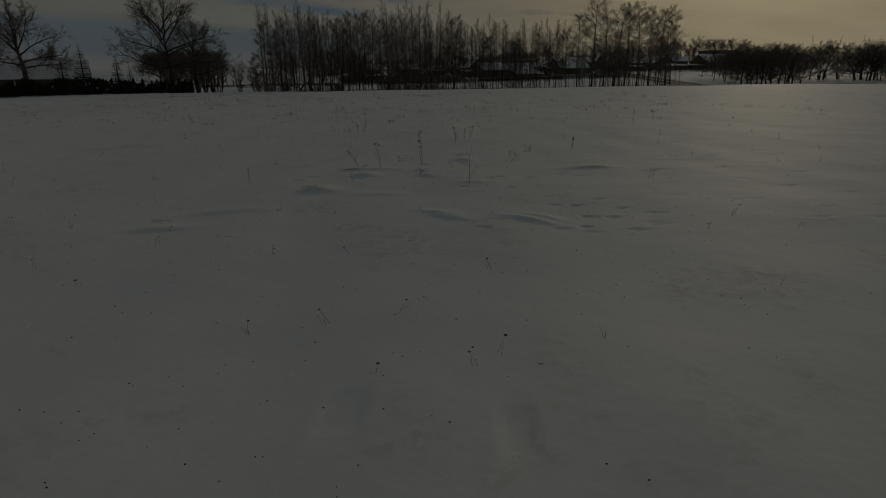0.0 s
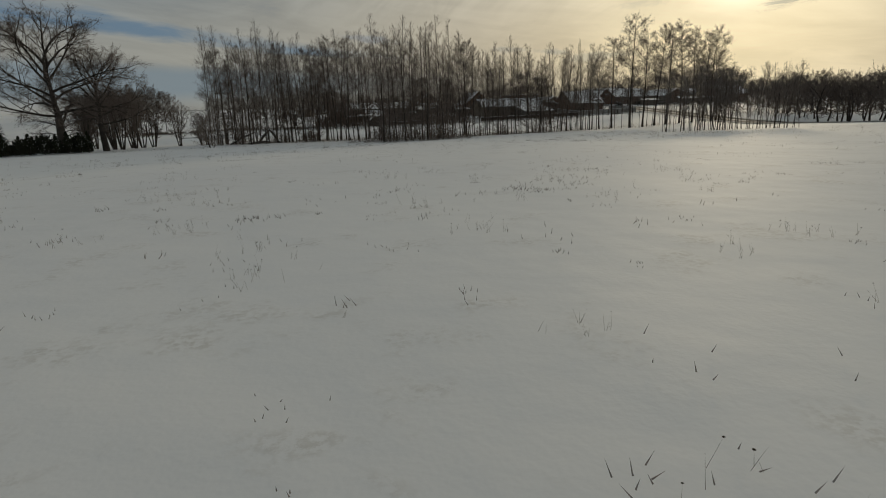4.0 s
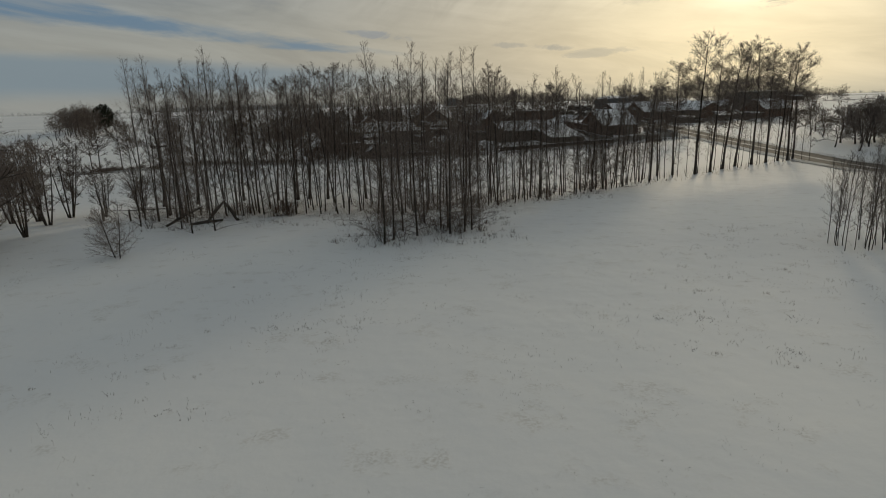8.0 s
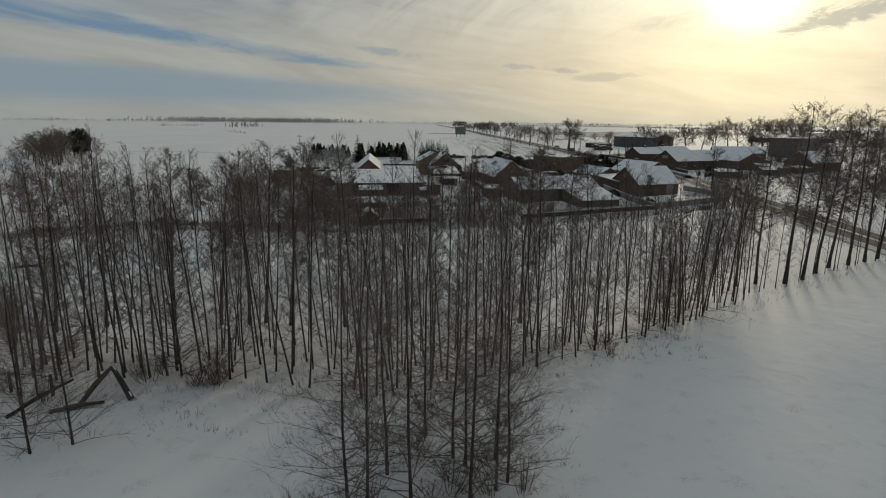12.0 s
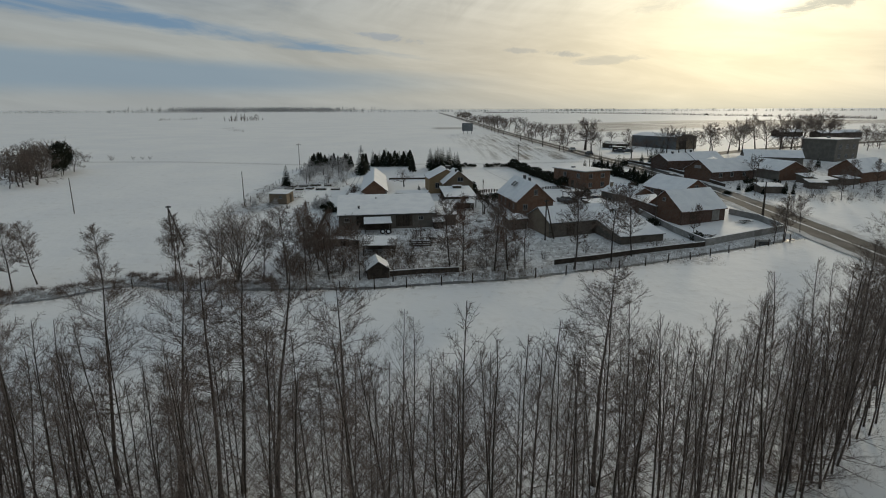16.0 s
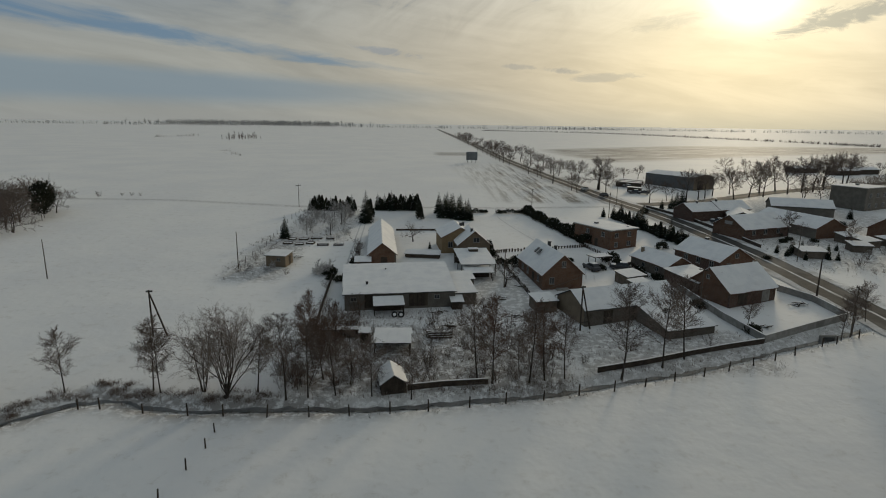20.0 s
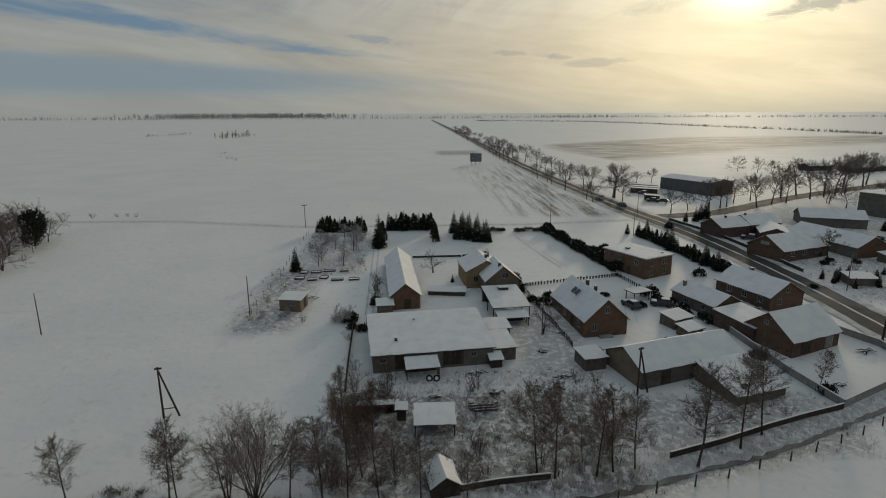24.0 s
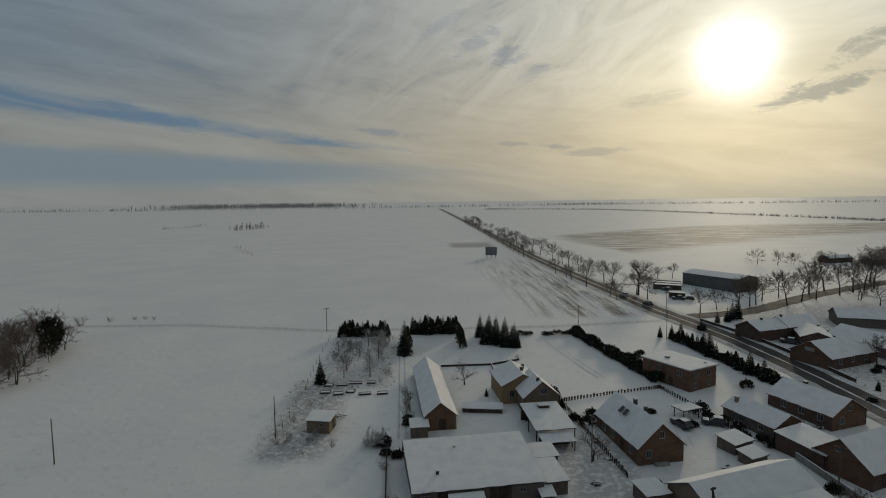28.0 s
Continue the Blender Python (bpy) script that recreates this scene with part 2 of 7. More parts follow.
def snow_cover():
    """Snow on roofs and ledges: thin enough for courses to show as faint lines, with bare flecks."""
    m, k, b = material("roof_snow", 0.8, 0.2)
    p = k.put("ShaderNodeTexCoord").outputs["Object"]
    x, y, z = k.sep(p)
    n, f = k.noise(p, 0.5, 5.0), k.noise(p, 7.0, 3.0)
    drift = k.noise(k.comb(k.math("MULTIPLY", x, 0.9), k.math("MULTIPLY", y, 0.25), z), 1.1, 5.0, 0.6)
    c = k.mix(k.ramp(n, 0.35, 0.7), col(0.80, 0.795, 0.78), col(0.72, 0.72, 0.72))
    c = k.mix(k.math("MULTIPLY", k.ramp(drift, 0.52, 0.72), 0.22), c, col(0.55, 0.54, 0.52))
    c = k.mix(k.math("MULTIPLY", k.ramp(f, 0.62, 0.78), 0.3), c, col(0.42, 0.40, 0.37))
    bare = k.math("MULTIPLY", k.ramp(k.noise(p, 1.3, 6.0, 0.7), 0.66, 0.73), k.ramp(f, 0.42, 0.6))
    c = k.mix(k.math("MULTIPLY", bare, 0.75), c, col(0.20, 0.15, 0.12))
    k.set(b, "Base Color", c)
    course = k.math("PINGPONG", z, 0.085)
    rel = k.math("ADD", n, k.math("MULTIPLY", course, 1.6))
    k.set(b, "Normal", k.put("ShaderNodeBump", Strength=0.35, Distance=0.08, Height=rel))
    return m


def brickwork(name, a, b2, mortar, rough=0.9):
    m, k, b = material(name, rough, 0.15)
    p = k.put("ShaderNodeTexCoord").outputs["Object"]
    x, y, z = k.sep(p)
    u = k.comb(k.math("ADD", x, y), z, 0.0)
    t = k.put("ShaderNodeTexBrick", Vector=u, Color1=col(*a), Color2=col(*b2), Mortar=col(*mortar), Scale=1.0)
    t.inputs["Mortar Size"].default_value = 0.012
    t.inputs["Brick Width"].default_value, t.inputs["Row Height"].default_value = 0.26, 0.077
    n = k.noise(p, 0.9, 5.0)
    c = k.mix(k.math("MULTIPLY", k.ramp(n, 0.45, 0.75), 0.55), t.outputs[0], col(*[v * 0.5 for v in a]))
    k.set(b, "Base Color", c)
    k.set(b, "Normal", k.put("ShaderNodeBump", Strength=0.4, Distance=0.01, Height=t.outputs[1]))
    return m


M = {
    "snow": snow_ground(), "cover": snow_cover(),
    "bark": mottled("bark", (0.045, 0.037, 0.031), (0.086, 0.073, 0.062), 2.0, 0.95, 0.5, 14.0),
    "twig": mottled("twigs", (0.135, 0.104, 0.086), (0.20, 0.162, 0.138), 1.0, 0.95, 0.0, 5.0),
    "twig_grey": mottled("grey_brown_twigs", (0.17, 0.138, 0.118), (0.235, 0.198, 0.172), 1.0, 0.95, 0.0, 5.0),
    "twig_red": mottled("russet_twigs", (0.12, 0.075, 0.055), (0.17, 0.12, 0.095), 1.0, 0.95, 0.0, 5.0),
    # far trees only: distance haze is painted in as a paler twig colour
    "twig_pale": mottled("hazed_twigs", (0.36, 0.355, 0.345), (0.46, 0.455, 0.445), 1.0, 0.95, 0.0, 5.0),
    "twig_dusted": mottled("snow_dusted_twigs", (0.20, 0.18, 0.165), (0.62, 0.62, 0.62), 4.0, 0.95, 0.0, 9.0),
    "twig_light": mottled("pale_brown_twigs", (0.24, 0.205, 0.18), (0.32, 0.285, 0.255), 1.0, 0.95, 0.0, 5.0),
    "needle": mottled("conifer_needles", (0.012, 0.020, 0.013), (0.025, 0.038, 0.022), 2.0, 0.9, 0.0, 9.0, island=True),
    "thuja": mottled("hedge_leaves", (0.018, 0.022, 0.014), (0.04, 0.042, 0.026), 2.0, 0.9, 0.0, 9.0, island=True),
    "dry": mottled("dry_stems", (0.13, 0.095, 0.06), (0.22, 0.17, 0.11), 3.0, 0.95, 0.0, 9.0, island=True),
    "seed": mottled("seed_heads", (0.045, 0.03, 0.02), (0.08, 0.055, 0.035), 5.0, 0.95, 0.0, 9.0),
    "asphalt": mottled("wet_asphalt", (0.060, 0.057, 0.053), (0.10, 0.096, 0.088), 0.25, 0.85, 0.1, 2.2, stain=(0.19, 0.182, 0.17)),
    "track": mottled("pressed_snow", (0.66, 0.655, 0.645), (0.74, 0.74, 0.73), 0.9, 0.85, 0.3, 6.0, stain=(0.54, 0.525, 0.50)),
    "verge": mottled("trodden_snow", (0.50, 0.49, 0.47), (0.66, 0.66, 0.66), 0.6, 0.9, 0.3, 4.0, stain=(0.25, 0.23, 0.2)),
    "brick": brickwork("red_brick", (0.132, 0.067, 0.041), (0.170, 0.090, 0.057), (0.15, 0.12, 0.095)),
    "brick_dark": brickwork("dark_brick", (0.085, 0.045, 0.034), (0.115, 0.065, 0.048), (0.13, 0.115, 0.1)),
    "brick_grey": brickwork("grey_block", (0.10, 0.085, 0.07), (0.14, 0.12, 0.10), (0.15, 0.14, 0.12)),
    "ochre": mottled("ochre_render", (0.27, 0.195, 0.11), (0.33, 0.24, 0.14), 0.8, 0.9, 0.2, 12.0, stain=(0.22, 0.16, 0.1)),
    "plaster": mottled("grey_render", (0.13, 0.118, 0.10), (0.18, 0.165, 0.14), 0.8, 0.9, 0.2, 12.0, stain=(0.12, 0.11, 0.1)),
    "tan": mottled("tan_render", (0.17, 0.135, 0.095), (0.22, 0.175, 0.125), 0.7, 0.9, 0.2, 12.0, stain=(0.15, 0.12, 0.09)),
    "wood": mottled("weathered_boards", (0.10, 0.082, 0.065), (0.16, 0.135, 0.11), 1.5, 0.9, 0.4, 9.0),
    "wood_dark": mottled("dark_boards", (0.045, 0.036, 0.029), (0.08, 0.065, 0.05), 1.5, 0.9, 0.4, 9.0),
    "tile": mottled("roof_tiles", (0.12, 0.06, 0.045), (0.17, 0.09, 0.065), 2.0, 0.85, 0.4, 9.0),
    "felt": mottled("roof_felt", (0.05, 0.05, 0.05), (0.08, 0.08, 0.078), 1.0, 0.85, 0.2, 9.0),
    "metal_blue": mottled("blue_grey_sheet", (0.105, 0.107, 0.108), (0.14, 0.142, 0.142), 0.4, 0.5, 0.1, 6.0, metal=0.2),
    "concrete": mottled("concrete", (0.24, 0.23, 0.21), (0.33, 0.32, 0.30), 1.2, 0.9, 0.3, 15.0),
    "frame": mottled("white_frame", (0.26, 0.25, 0.235), (0.33, 0.32, 0.30), 3.0, 0.6, 0.0, 20.0),
    "rubber": mottled("tyre_rubber", (0.02, 0.02, 0.02), (0.035, 0.035, 0.035), 4.0, 0.9, 0.1, 20.0),
    "water": mottled("dark_ice", (0.06, 0.06, 0.058), (0.13, 0.13, 0.125), 0.4, 0.35, 0.1, 3.0, spec=0.5),
    "paint_dark": mottled("dark_car_paint", (0.03, 0.032, 0.036), (0.04, 0.042, 0.048), 2.0, 0.35, 0.0, 9.0, spec=0.5),
    "paint_pale": mottled("pale_car_paint", (0.45, 0.45, 0.44), (0.5, 0.5, 0.49), 2.0, 0.35, 0.0, 9.0, spec=0.5),
    "board": mottled("board_sheet", (0.13, 0.14, 0.145), (0.17, 0.18, 0.185), 0.6, 0.7, 0.1, 9.0),
}
gm, gk, gb = material("window_glass", 0.08, 0.5)
gb.inputs["Base Color"].default_value = col(0.03, 0.035, 0.04)
M["glass"] = gm


# ---- building blocks ----
class Geo:
    """Collects vertices and faces, with a material slot for each face."""

    def __init__(self):
        self.v, self.f, self.m = [], [], []

    def add(self, verts, faces, slot=0):
        n = len(self.v)
        self.v += [tuple(p) for p in verts]
        self.f += [tuple(i + n for i in q) for q in faces]
        self.m += [slot] * len(faces)
        return self

    def box(self, x0, y0, z0, x1, y1, z1, slot=0):
        v = [(x, y, z) for z in (z0, z1) for x, y in ((x0, y0), (x1, y0), (x1, y1), (x0, y1))]
        return self.add(v, [(3, 2, 1, 0), (4, 5, 6, 7), (0, 1, 5, 4), (1, 2, 6, 5), (2, 3, 7, 6), (3, 0, 4, 7)], slot)

    def prism(self, loop, depth, slot=0):
        """A flat loop of points pushed along the vector depth."""
        d, n = Vector(depth), len(loop)
        a = [Vector(p) for p in loop]
        faces = [tuple(range(n))[::-1], tuple(range(n, 2 * n))] + [(i, (i + 1) % n, n + (i + 1) % n, n + i) for i in range(n)]
        return self.add(a + [p + d for p in a], faces, slot)

    def tube(self, pts, radii, sides=5, slot=0, cap=True):
        rings, verts, faces = [], [], []
        pts = [Vector(p) for p in pts]
        for i, p in enumerate(pts):
            d = (pts[min(i + 1, len(pts) - 1)] - pts[max(i - 1, 0)]).normalized()
            u = d.cross(Vector((0.31, 0.87, 0.2))).normalized()
            w = d.cross(u)
            for s in range(sides):
                a = 2 * math.pi * s / sides
                verts.append(p + (u * math.cos(a) + w * math.sin(a)) * radii[i])
        for i in range(len(pts) - 1):
            for s in range(sides):
                a, b = i * sides + s, i * sides + (s + 1) % sides
                faces.append((a, b, b + sides, a + sides))
        if cap:
            faces.append(tuple(range(len(verts) - sides, len(verts))))
        return self.add(verts, faces, slot)

    def spike(self, p, tip, r, slot=0):
        """A thin three-sided twig."""
        p, tip = Vector(p), Vector(tip)
        d = (tip - p).normalized()
        u = d.cross(Vector((0.3, 0.2, 0.9))).normalized() * r
        w = d.cross(u)
        return self.add([p + u, p - u * 0.5 + w * 0.87, p - u * 0.5 - w * 0.87, tip], [(0, 1, 3), (1, 2, 3), (2, 0, 3)], slot)

    def mesh(self, name, mats, smooth=False):
        me = bpy.data.meshes.new(name)
        me.from_pydata(self.v, [], self.f)
        for m in mats if isinstance(mats, (list, tuple)) else [mats]:
            me.materials.append(m)
        if any(self.m):
            me.polygons.foreach_set("material_index", self.m)
        if smooth:
            me.polygons.foreach_set("use_smooth", [True] * len(me.polygons))
        me.update()
        return me


def part(name, geo, mats, parent, label="", smooth=False):
    ob = new(name, geo if isinstance(geo, bpy.types.Mesh) else geo.mesh(name, mats, smooth))
    ob.parent = parent
    return tagged(ob, label)


def thing(name, label, category, m=None, group="", kind=""):
    ob = new(name)
    ob.empty_display_size = 0.3
    if m is not None:
        ob.matrix_world = m
    return tagged(ob, label, category, group, kind)


rng = random.Random(7)

# ---- the land ----
PROF_Y = [-400, 25, 48, 54, 72, 94, 118, 140, 157, 187, 215, 312, 414, 700, 6000]
PROF_Z = [1.05, 1.05, 1.15, 1.12, 0.75, -0.05, -0.9, -0.6, 0.0, 1.4, 2.6, 5.3, 7.0, 8.0, 10.0]
_ys = np.arange(-400, 1200, 1.0)
_zs = np.interp(_ys, PROF_Y, PROF_Z)
_ker = np.exp(-0.5 * (np.arange(-12, 13) / 4.0) ** 2)
_zs = np.convolve(np.pad(_zs, 12, mode="edge"), _ker / _ker.sum(), mode="valid")


def land(x, y):
    """The height of the land, for numbers or arrays."""
    x, y = np.asarray(x, float), np.asarray(y, float)
    lift = np.clip(x, 0, 25) * 0.35 * np.clip((150 - y) / 20, 0, 1)
    v = y - lift
    dip = 0.35 * np.clip((-12 - x) / 20, 0, 1) * np.clip((80 - y) / 25, 0, 1) * np.clip((y - 5) / 20, 0, 1)
    return np.where(v < 1150, np.interp(v, _ys, _zs), np.interp(v, PROF_Y, PROF_Z)) - dip


def gz(x, y):
    return float(land(x, y))


CREEK = [(-420, 118), (-300, 128), (-180, 134), (-80, 148), (-60, 152.5), (-53.5, 154.6), (-49.7, 157.7), (-45, 158.8), (-40.5, 157.4), (-35.6, 156.6), (-31, 156.9), (-25.3, 157.1), (-14.6, 157.2), (-5.5, 158.5), (4.1, 160.0), (12.9, 162.6), (22.8, 165.3), (32, 169), (45.7, 174.6), (55, 178.6)]
ROAD = [(48, -390), (54, -150), (60, 60), (61.2, 150), (61.6, 184), (61.9, 210), (61.6, 232), (60.0, 258), (56.6, 278), (53.2, 296), (50.2, 325), (45.5, 375), (41.5, 440), (39.5, 560), (37.5, 800), (33, 1200), (25, 1900)]


def spline(pts, step):
    """Points at even steps along a smooth line through pts."""
    p = np.array(pts, float)
    out = []
    for i in range(len(p) - 1):
        a, b, c, d = p[max(i - 1, 0)], p[i], p[i + 1], p[min(i + 2, len(p) - 1)]
        n = max(2, int(np.linalg.norm(c - b) / step))
        for t in np.arange(n) / n:
            out.append(0.5 * (2 * b + (c - a) * t + (2 * a - 5 * b + 4 * c - d) * t**2 + (3 * b - a - 3 * c + d) * t**3))
    return np.array(out + [p[-1]])


def far_from(line, x, y):
    """The least distance from each place to a line of points."""
    best = np.full(np.shape(x), 1e9)
    for px, py in line:
        best = np.minimum(best, (x - px) ** 2 + (y - py) ** 2)
    return np.sqrt(best)


def steps(parts):
    out = [parts[0][0]]
    for a, b, s in parts:
        n = max(1, round((b - a) / s))
        out += list(a + (b - a) * (np.arange(n) + 1) / n)
    return np.array(out)


FOOT = [(-7, 16.2), (-5.3, 15.3), (-3.9, 14.6), (-3.1, 14.0), (-2.1, 13.4), (-1.2, 12.9), (-0.6, 12.6), (0.3, 12.3), (2.0, 11.8)]


def build_ground():
    xs = steps([(-6000, -700, 500), (-700, -240, 40), (-240, -90, 6), (-90, -12, 1.2), (-12, -5.2, 0.2), (-5.2, 2.6, 0.038), (2.6, 8, 0.1), (8, 12, 0.2), (12, 100, 1.2), (100, 240, 5), (240, 800, 35), (800, 6000, 500)])
    ys = steps([(-400, -40, 40), (-40, -6, 3), (-6, 0, 0.2), (0, 2, 0.09), (2, 8.6, 0.05), (8.6, 10.4, 0.09), (10.4, 11.6, 0.1), (11.6, 15.6, 0.036), (15.6, 26, 0.25), (26, 60, 0.7), (60, 150, 1.3), (150, 182, 0.8), (182, 300, 1.5), (300, 460, 4), (460, 1100, 14), (1100, 6000, 300)])
    X, Y = np.meshgrid(xs, ys)
    Z = land(X, Y)
    # drifts
    def waves(sx, sy, amp, seed):
        r = np.random.RandomState(seed)
        out = np.zeros_like(X)
        for _ in range(9):
            a, b, ph = r.normal(0, 1 / sx), r.normal(0, 1 / sy), r.uniform(0, 6.3)
            out += np.sin(X * a + Y * b + ph)
        return out * amp / 3
    near = np.clip(1 - np.hypot(X, Y - 80) / 260, 0, 1)
    Z = Z + waves(9, 9, 0.10, 1) * near + waves(2.6, 3.6, 0.022, 2) * near
    fine = ((np.abs(X) < 13) & (Y < 28) & (Y > -8)).astype(float)
    Z = Z + waves(0.45, 0.8, 0.012, 3) * fine
    # a trail of prints: short trenches with crisp rims
    def print_at(px, py, ln, wd, depth, yaw):
        u = (X - px) * math.cos(yaw) + (Y - py) * math.sin(yaw)
        v = (Y - py) * math.cos(yaw) - (X - px) * math.sin(yaw)
        d = np.hypot(u / ln, v / wd)
        return -depth * np.exp(-np.clip(d, 0, 6) ** 5) + 0.22 * depth * np.exp(-((d - 1.35) / 0.28) ** 2)
    r = np.random.RandomState(6)
    trail = spline(FOOT, 0.10)
    for i, (px, py) in enumerate(trail[1:-1:2]):
        gap = any(a < px < b for a, b in ((-4.65, -4.4), (-3.5, -3.3), (-2.15, -1.72), (-1.5, -1.4), (-0.62, -0.3), (0.32, 0.5), (0.8, 0.95), (1.5, 2.2)))
        if not gap:
            q = trail[min(2 * i + 3, len(trail) - 1)] - trail[2 * i + 1]
            Z += print_at(px + r.normal(0, 0.015), py + r.normal(0, 0.02), 0.098 * r.uniform(0.7, 1.2), 0.036 * r.uniform(0.75, 1.2), r.uniform(0.03, 0.048), math.atan2(q[1], q[0]) + r.normal(0, 0.2))
    for px, py, ln in ((-3.17, 15.34, 0.13), (-1.74, 14.57, 0.15), (-1.27, 14.34, 0.09), (-0.8, 14.29, 0.06), (-0.46, 14.17, 0.11), (0.03, 14.04, 0.08), (0.47, 14.05, 0.1)):
        Z += print_at(px, py, ln * 0.8, 0.026, 0.03, -0.35)
    # small lens-shaped scoops of the wind
    for px, py, ln in ((2.36, 3.69, 0.12), (2.68, 2.99, 0.12), (2.78, 2.34, 0.15), (0.96, 2.54, 0.12), (1.2, 2.9, 0.1), (0.92, 8.04, 0.15), (2.05, 3.75, 0.1), (2.95, 3.5, 0.12), (3.3, 3.2, 0.13), (3.1, 2.7, 0.12), (2.2, 2.5, 0.09), (-1.23, 6.37, 0.14), (-1.09, 6.22, 0.12), (-2.05, 6.58, 0.16), (-2.2, 6.2, 0.12), (-0.6, -1.3, 0.12), (-0.1, -1.4, 0.12), (0.4, -1.5, 0.13), (0.85, -1.6, 0.1), (-1.1, 6.7, 0.1), (0.35, 6.5, 0.1)):
        Z += fine * print_at(px, py, ln, 0.045, 0.028, r.normal(0.1, 0.15))
    r = np.random.RandomState(5)
    for _ in range(60):
        px, py = 7 - 6.5 * r.random_sample() ** 1.6, r.uniform(1.5, 9.5)
        Z += fine * print_at(px, py, r.uniform(0.08, 0.17), r.uniform(0.03, 0.055), r.uniform(0.012, 0.026), r.normal(0.05, 0.2))
    # drifts with a steep lee side
    for px, py, h, w, ln, yaw in ((-1.58, 5.0, 0.085, 0.30, 0.42, 0.0), (-1.02, 6.55, 0.06, 0.22, 0.30, -0.5), (0.4, 3.3, 0.035, 0.32, 0.16, -0.55), (0.55, 3.05, 0.03, 0.30, 0.14, -0.55), (1.55, 2.85, 0.04, 0.36, 0.16, -0.75), (1.75, 3.0, 0.03, 0.30, 0.13, -0.75), (0.95, 8.4, 0.05, 0.22, 0.4, -0.4), (0.17, 6.45, 0.045, 0.2, 0.34, -0.5), (0.11, 7.05, 0.04, 0.16, 0.4, -0.6),
                                  (-0.6, 4.7, 0.025, 0.4, 0.22, 0.1), (-2.6, 3.6, 0.03, 0.5, 0.3, 0.2), (-3.1, 2.7, 0.04, 0.4, 0.25, 0.2), (1.0, 5.6, 0.025, 0.3, 0.2, 0.0), (3.4, 7.0, 0.04, 0.5, 0.3, 0.0), (-0.9, 7.3, 0.03, 0.5, 0.3, 0.0)):
        u = (X - px) * math.cos(yaw) + (Y - py) * math.sin(yaw)
        v = ((Y - py) * math.cos(yaw) - (X - px) * math.sin(yaw)) / ln
        Z += h * np.exp(-(u / w) ** 2) * np.where(v < 0, np.exp(-(v * 3.6) ** 2), np.exp(-v**2))
    # creek bed
    dc = far_from(spline(CREEK, 1.0), X, Y)
    Z -= 0.75 * np.exp(-(dc / 1.1) ** 2)
    # road bed kept plain
    dr = far_from(spline(ROAD, 3.0), X, Y)
    Z = np.where(dr < 6, land(X, Y), Z)
    ny, nx = X.shape
    idx = np.arange(nx * ny).reshape(ny, nx)
    quads = np.stack([idx[:-1, :-1], idx[:-1, 1:], idx[1:, 1:], idx[1:, :-1]], -1).reshape(-1, 4)
    me = bpy.data.meshes.new("ground")
    me.from_pydata(np.stack([X, Y, Z], -1).reshape(-1, 3).tolist(), [], quads.tolist())
    me.polygons.foreach_set("use_smooth", [True] * len(me.polygons))
    me.materials.append(M["snow"])
    # where earth and growth show

    def box(x0, x1, y0, y1, e):
        return np.clip((X - x0) / e, 0, 1) * np.clip((x1 - X) / e, 0, 1) * np.clip((Y - y0) / e, 0, 1) * np.clip((y1 - Y) / e, 0, 1)

    edge = np.interp(Y, [284, 440, 560], [10, -2, -6])
    edge2 = np.interp(Y, ROAD_YX[0], ROAD_YX[1]) - 6
    s1 = np.clip((X - edge) / 9, 0, 1) * np.clip((edge2 - X) / 3, 0, 1) * np.clip((Y - 284) / 6, 0, 1) * np.clip((450 - Y) / 60, 0, 1)
    s1 *= np.where(X > 25, 1.1, 0.65)
    south = np.interp(X, [62, 105, 276, 520], [640, 445, 545, 640])
    north = np.interp(X, [62, 120, 276, 700], [600, 640, 740, 760])
    s2 = np.clip((Y - south) / 25, 0, 1) * np.clip((north - Y) / 25, 0, 1) * np.clip((X - 85) / 20, 0, 1) * np.clip((620 - X) / 50, 0, 1)
    s3 = box(-6, 30, 505, 548, 6) * 0.9
    soil = np.stack([s1, s2, s3, np.ones_like(s1)], -1).reshape(-1, 4)
    weed = np.maximum(box(-27, 8, 158.5, 180, 2.0) * 0.68, box(8, 36, 163, 178, 2.0) * 0.5)
    weed = np.maximum(weed, np.exp(-(np.maximum(dc - 1.2, 0) / 1.6) ** 2) * np.where(X < -20, 0.7, 0.4))
    weed = np.maximum(weed, box(-46, -28, 228, 268, 2) * 0.3)
    weed = np.maximum(weed, box(-50, -36, 198, 236, 3) * 0.5)
    weed = np.maximum(weed, np.maximum(box(-27, -8, 199, 208, 2) * 0.3, np.maximum(box(-3, 11, 180, 206, 3) * 0.42, box(-27, 8, 180, 187, 2) * 0.3)))
    weed = np.maximum(weed, box(-30, 8, 100, 134, 4) * 0.22)
    weed = np.maximum(weed, np.exp(-(np.maximum(dr - 4.2, 0) / 1.3) ** 2) * 0.55)
    weed = np.maximum(weed, box(66, 130, 205, 300, 6) * 0.42)
    track = np.exp(-((Y - np.interp(X, [-200, -93, -50, 15, 48, 60], [288, 286, 276, 276, 280, 281])) / 1.3) ** 2) * (X < 56) * (X > -190)
    weed = np.maximum(weed, track * 0.5)
    for name, dat, kind in (("soil", soil, "FLOAT_COLOR"), ("weed", weed.reshape(-1), "FLOAT")):
        at = me.attributes.new(name, kind, "POINT")
        at.data.foreach_set("color" if kind == "FLOAT_COLOR" else "value", dat.reshape(-1))
    return tagged(new("ground", me), "snow-covered fields and yards with dry stems", "ground", kind="structure")


ROAD_YX = list(zip(*[(y, x) for x, y in ROAD]))
build_ground()


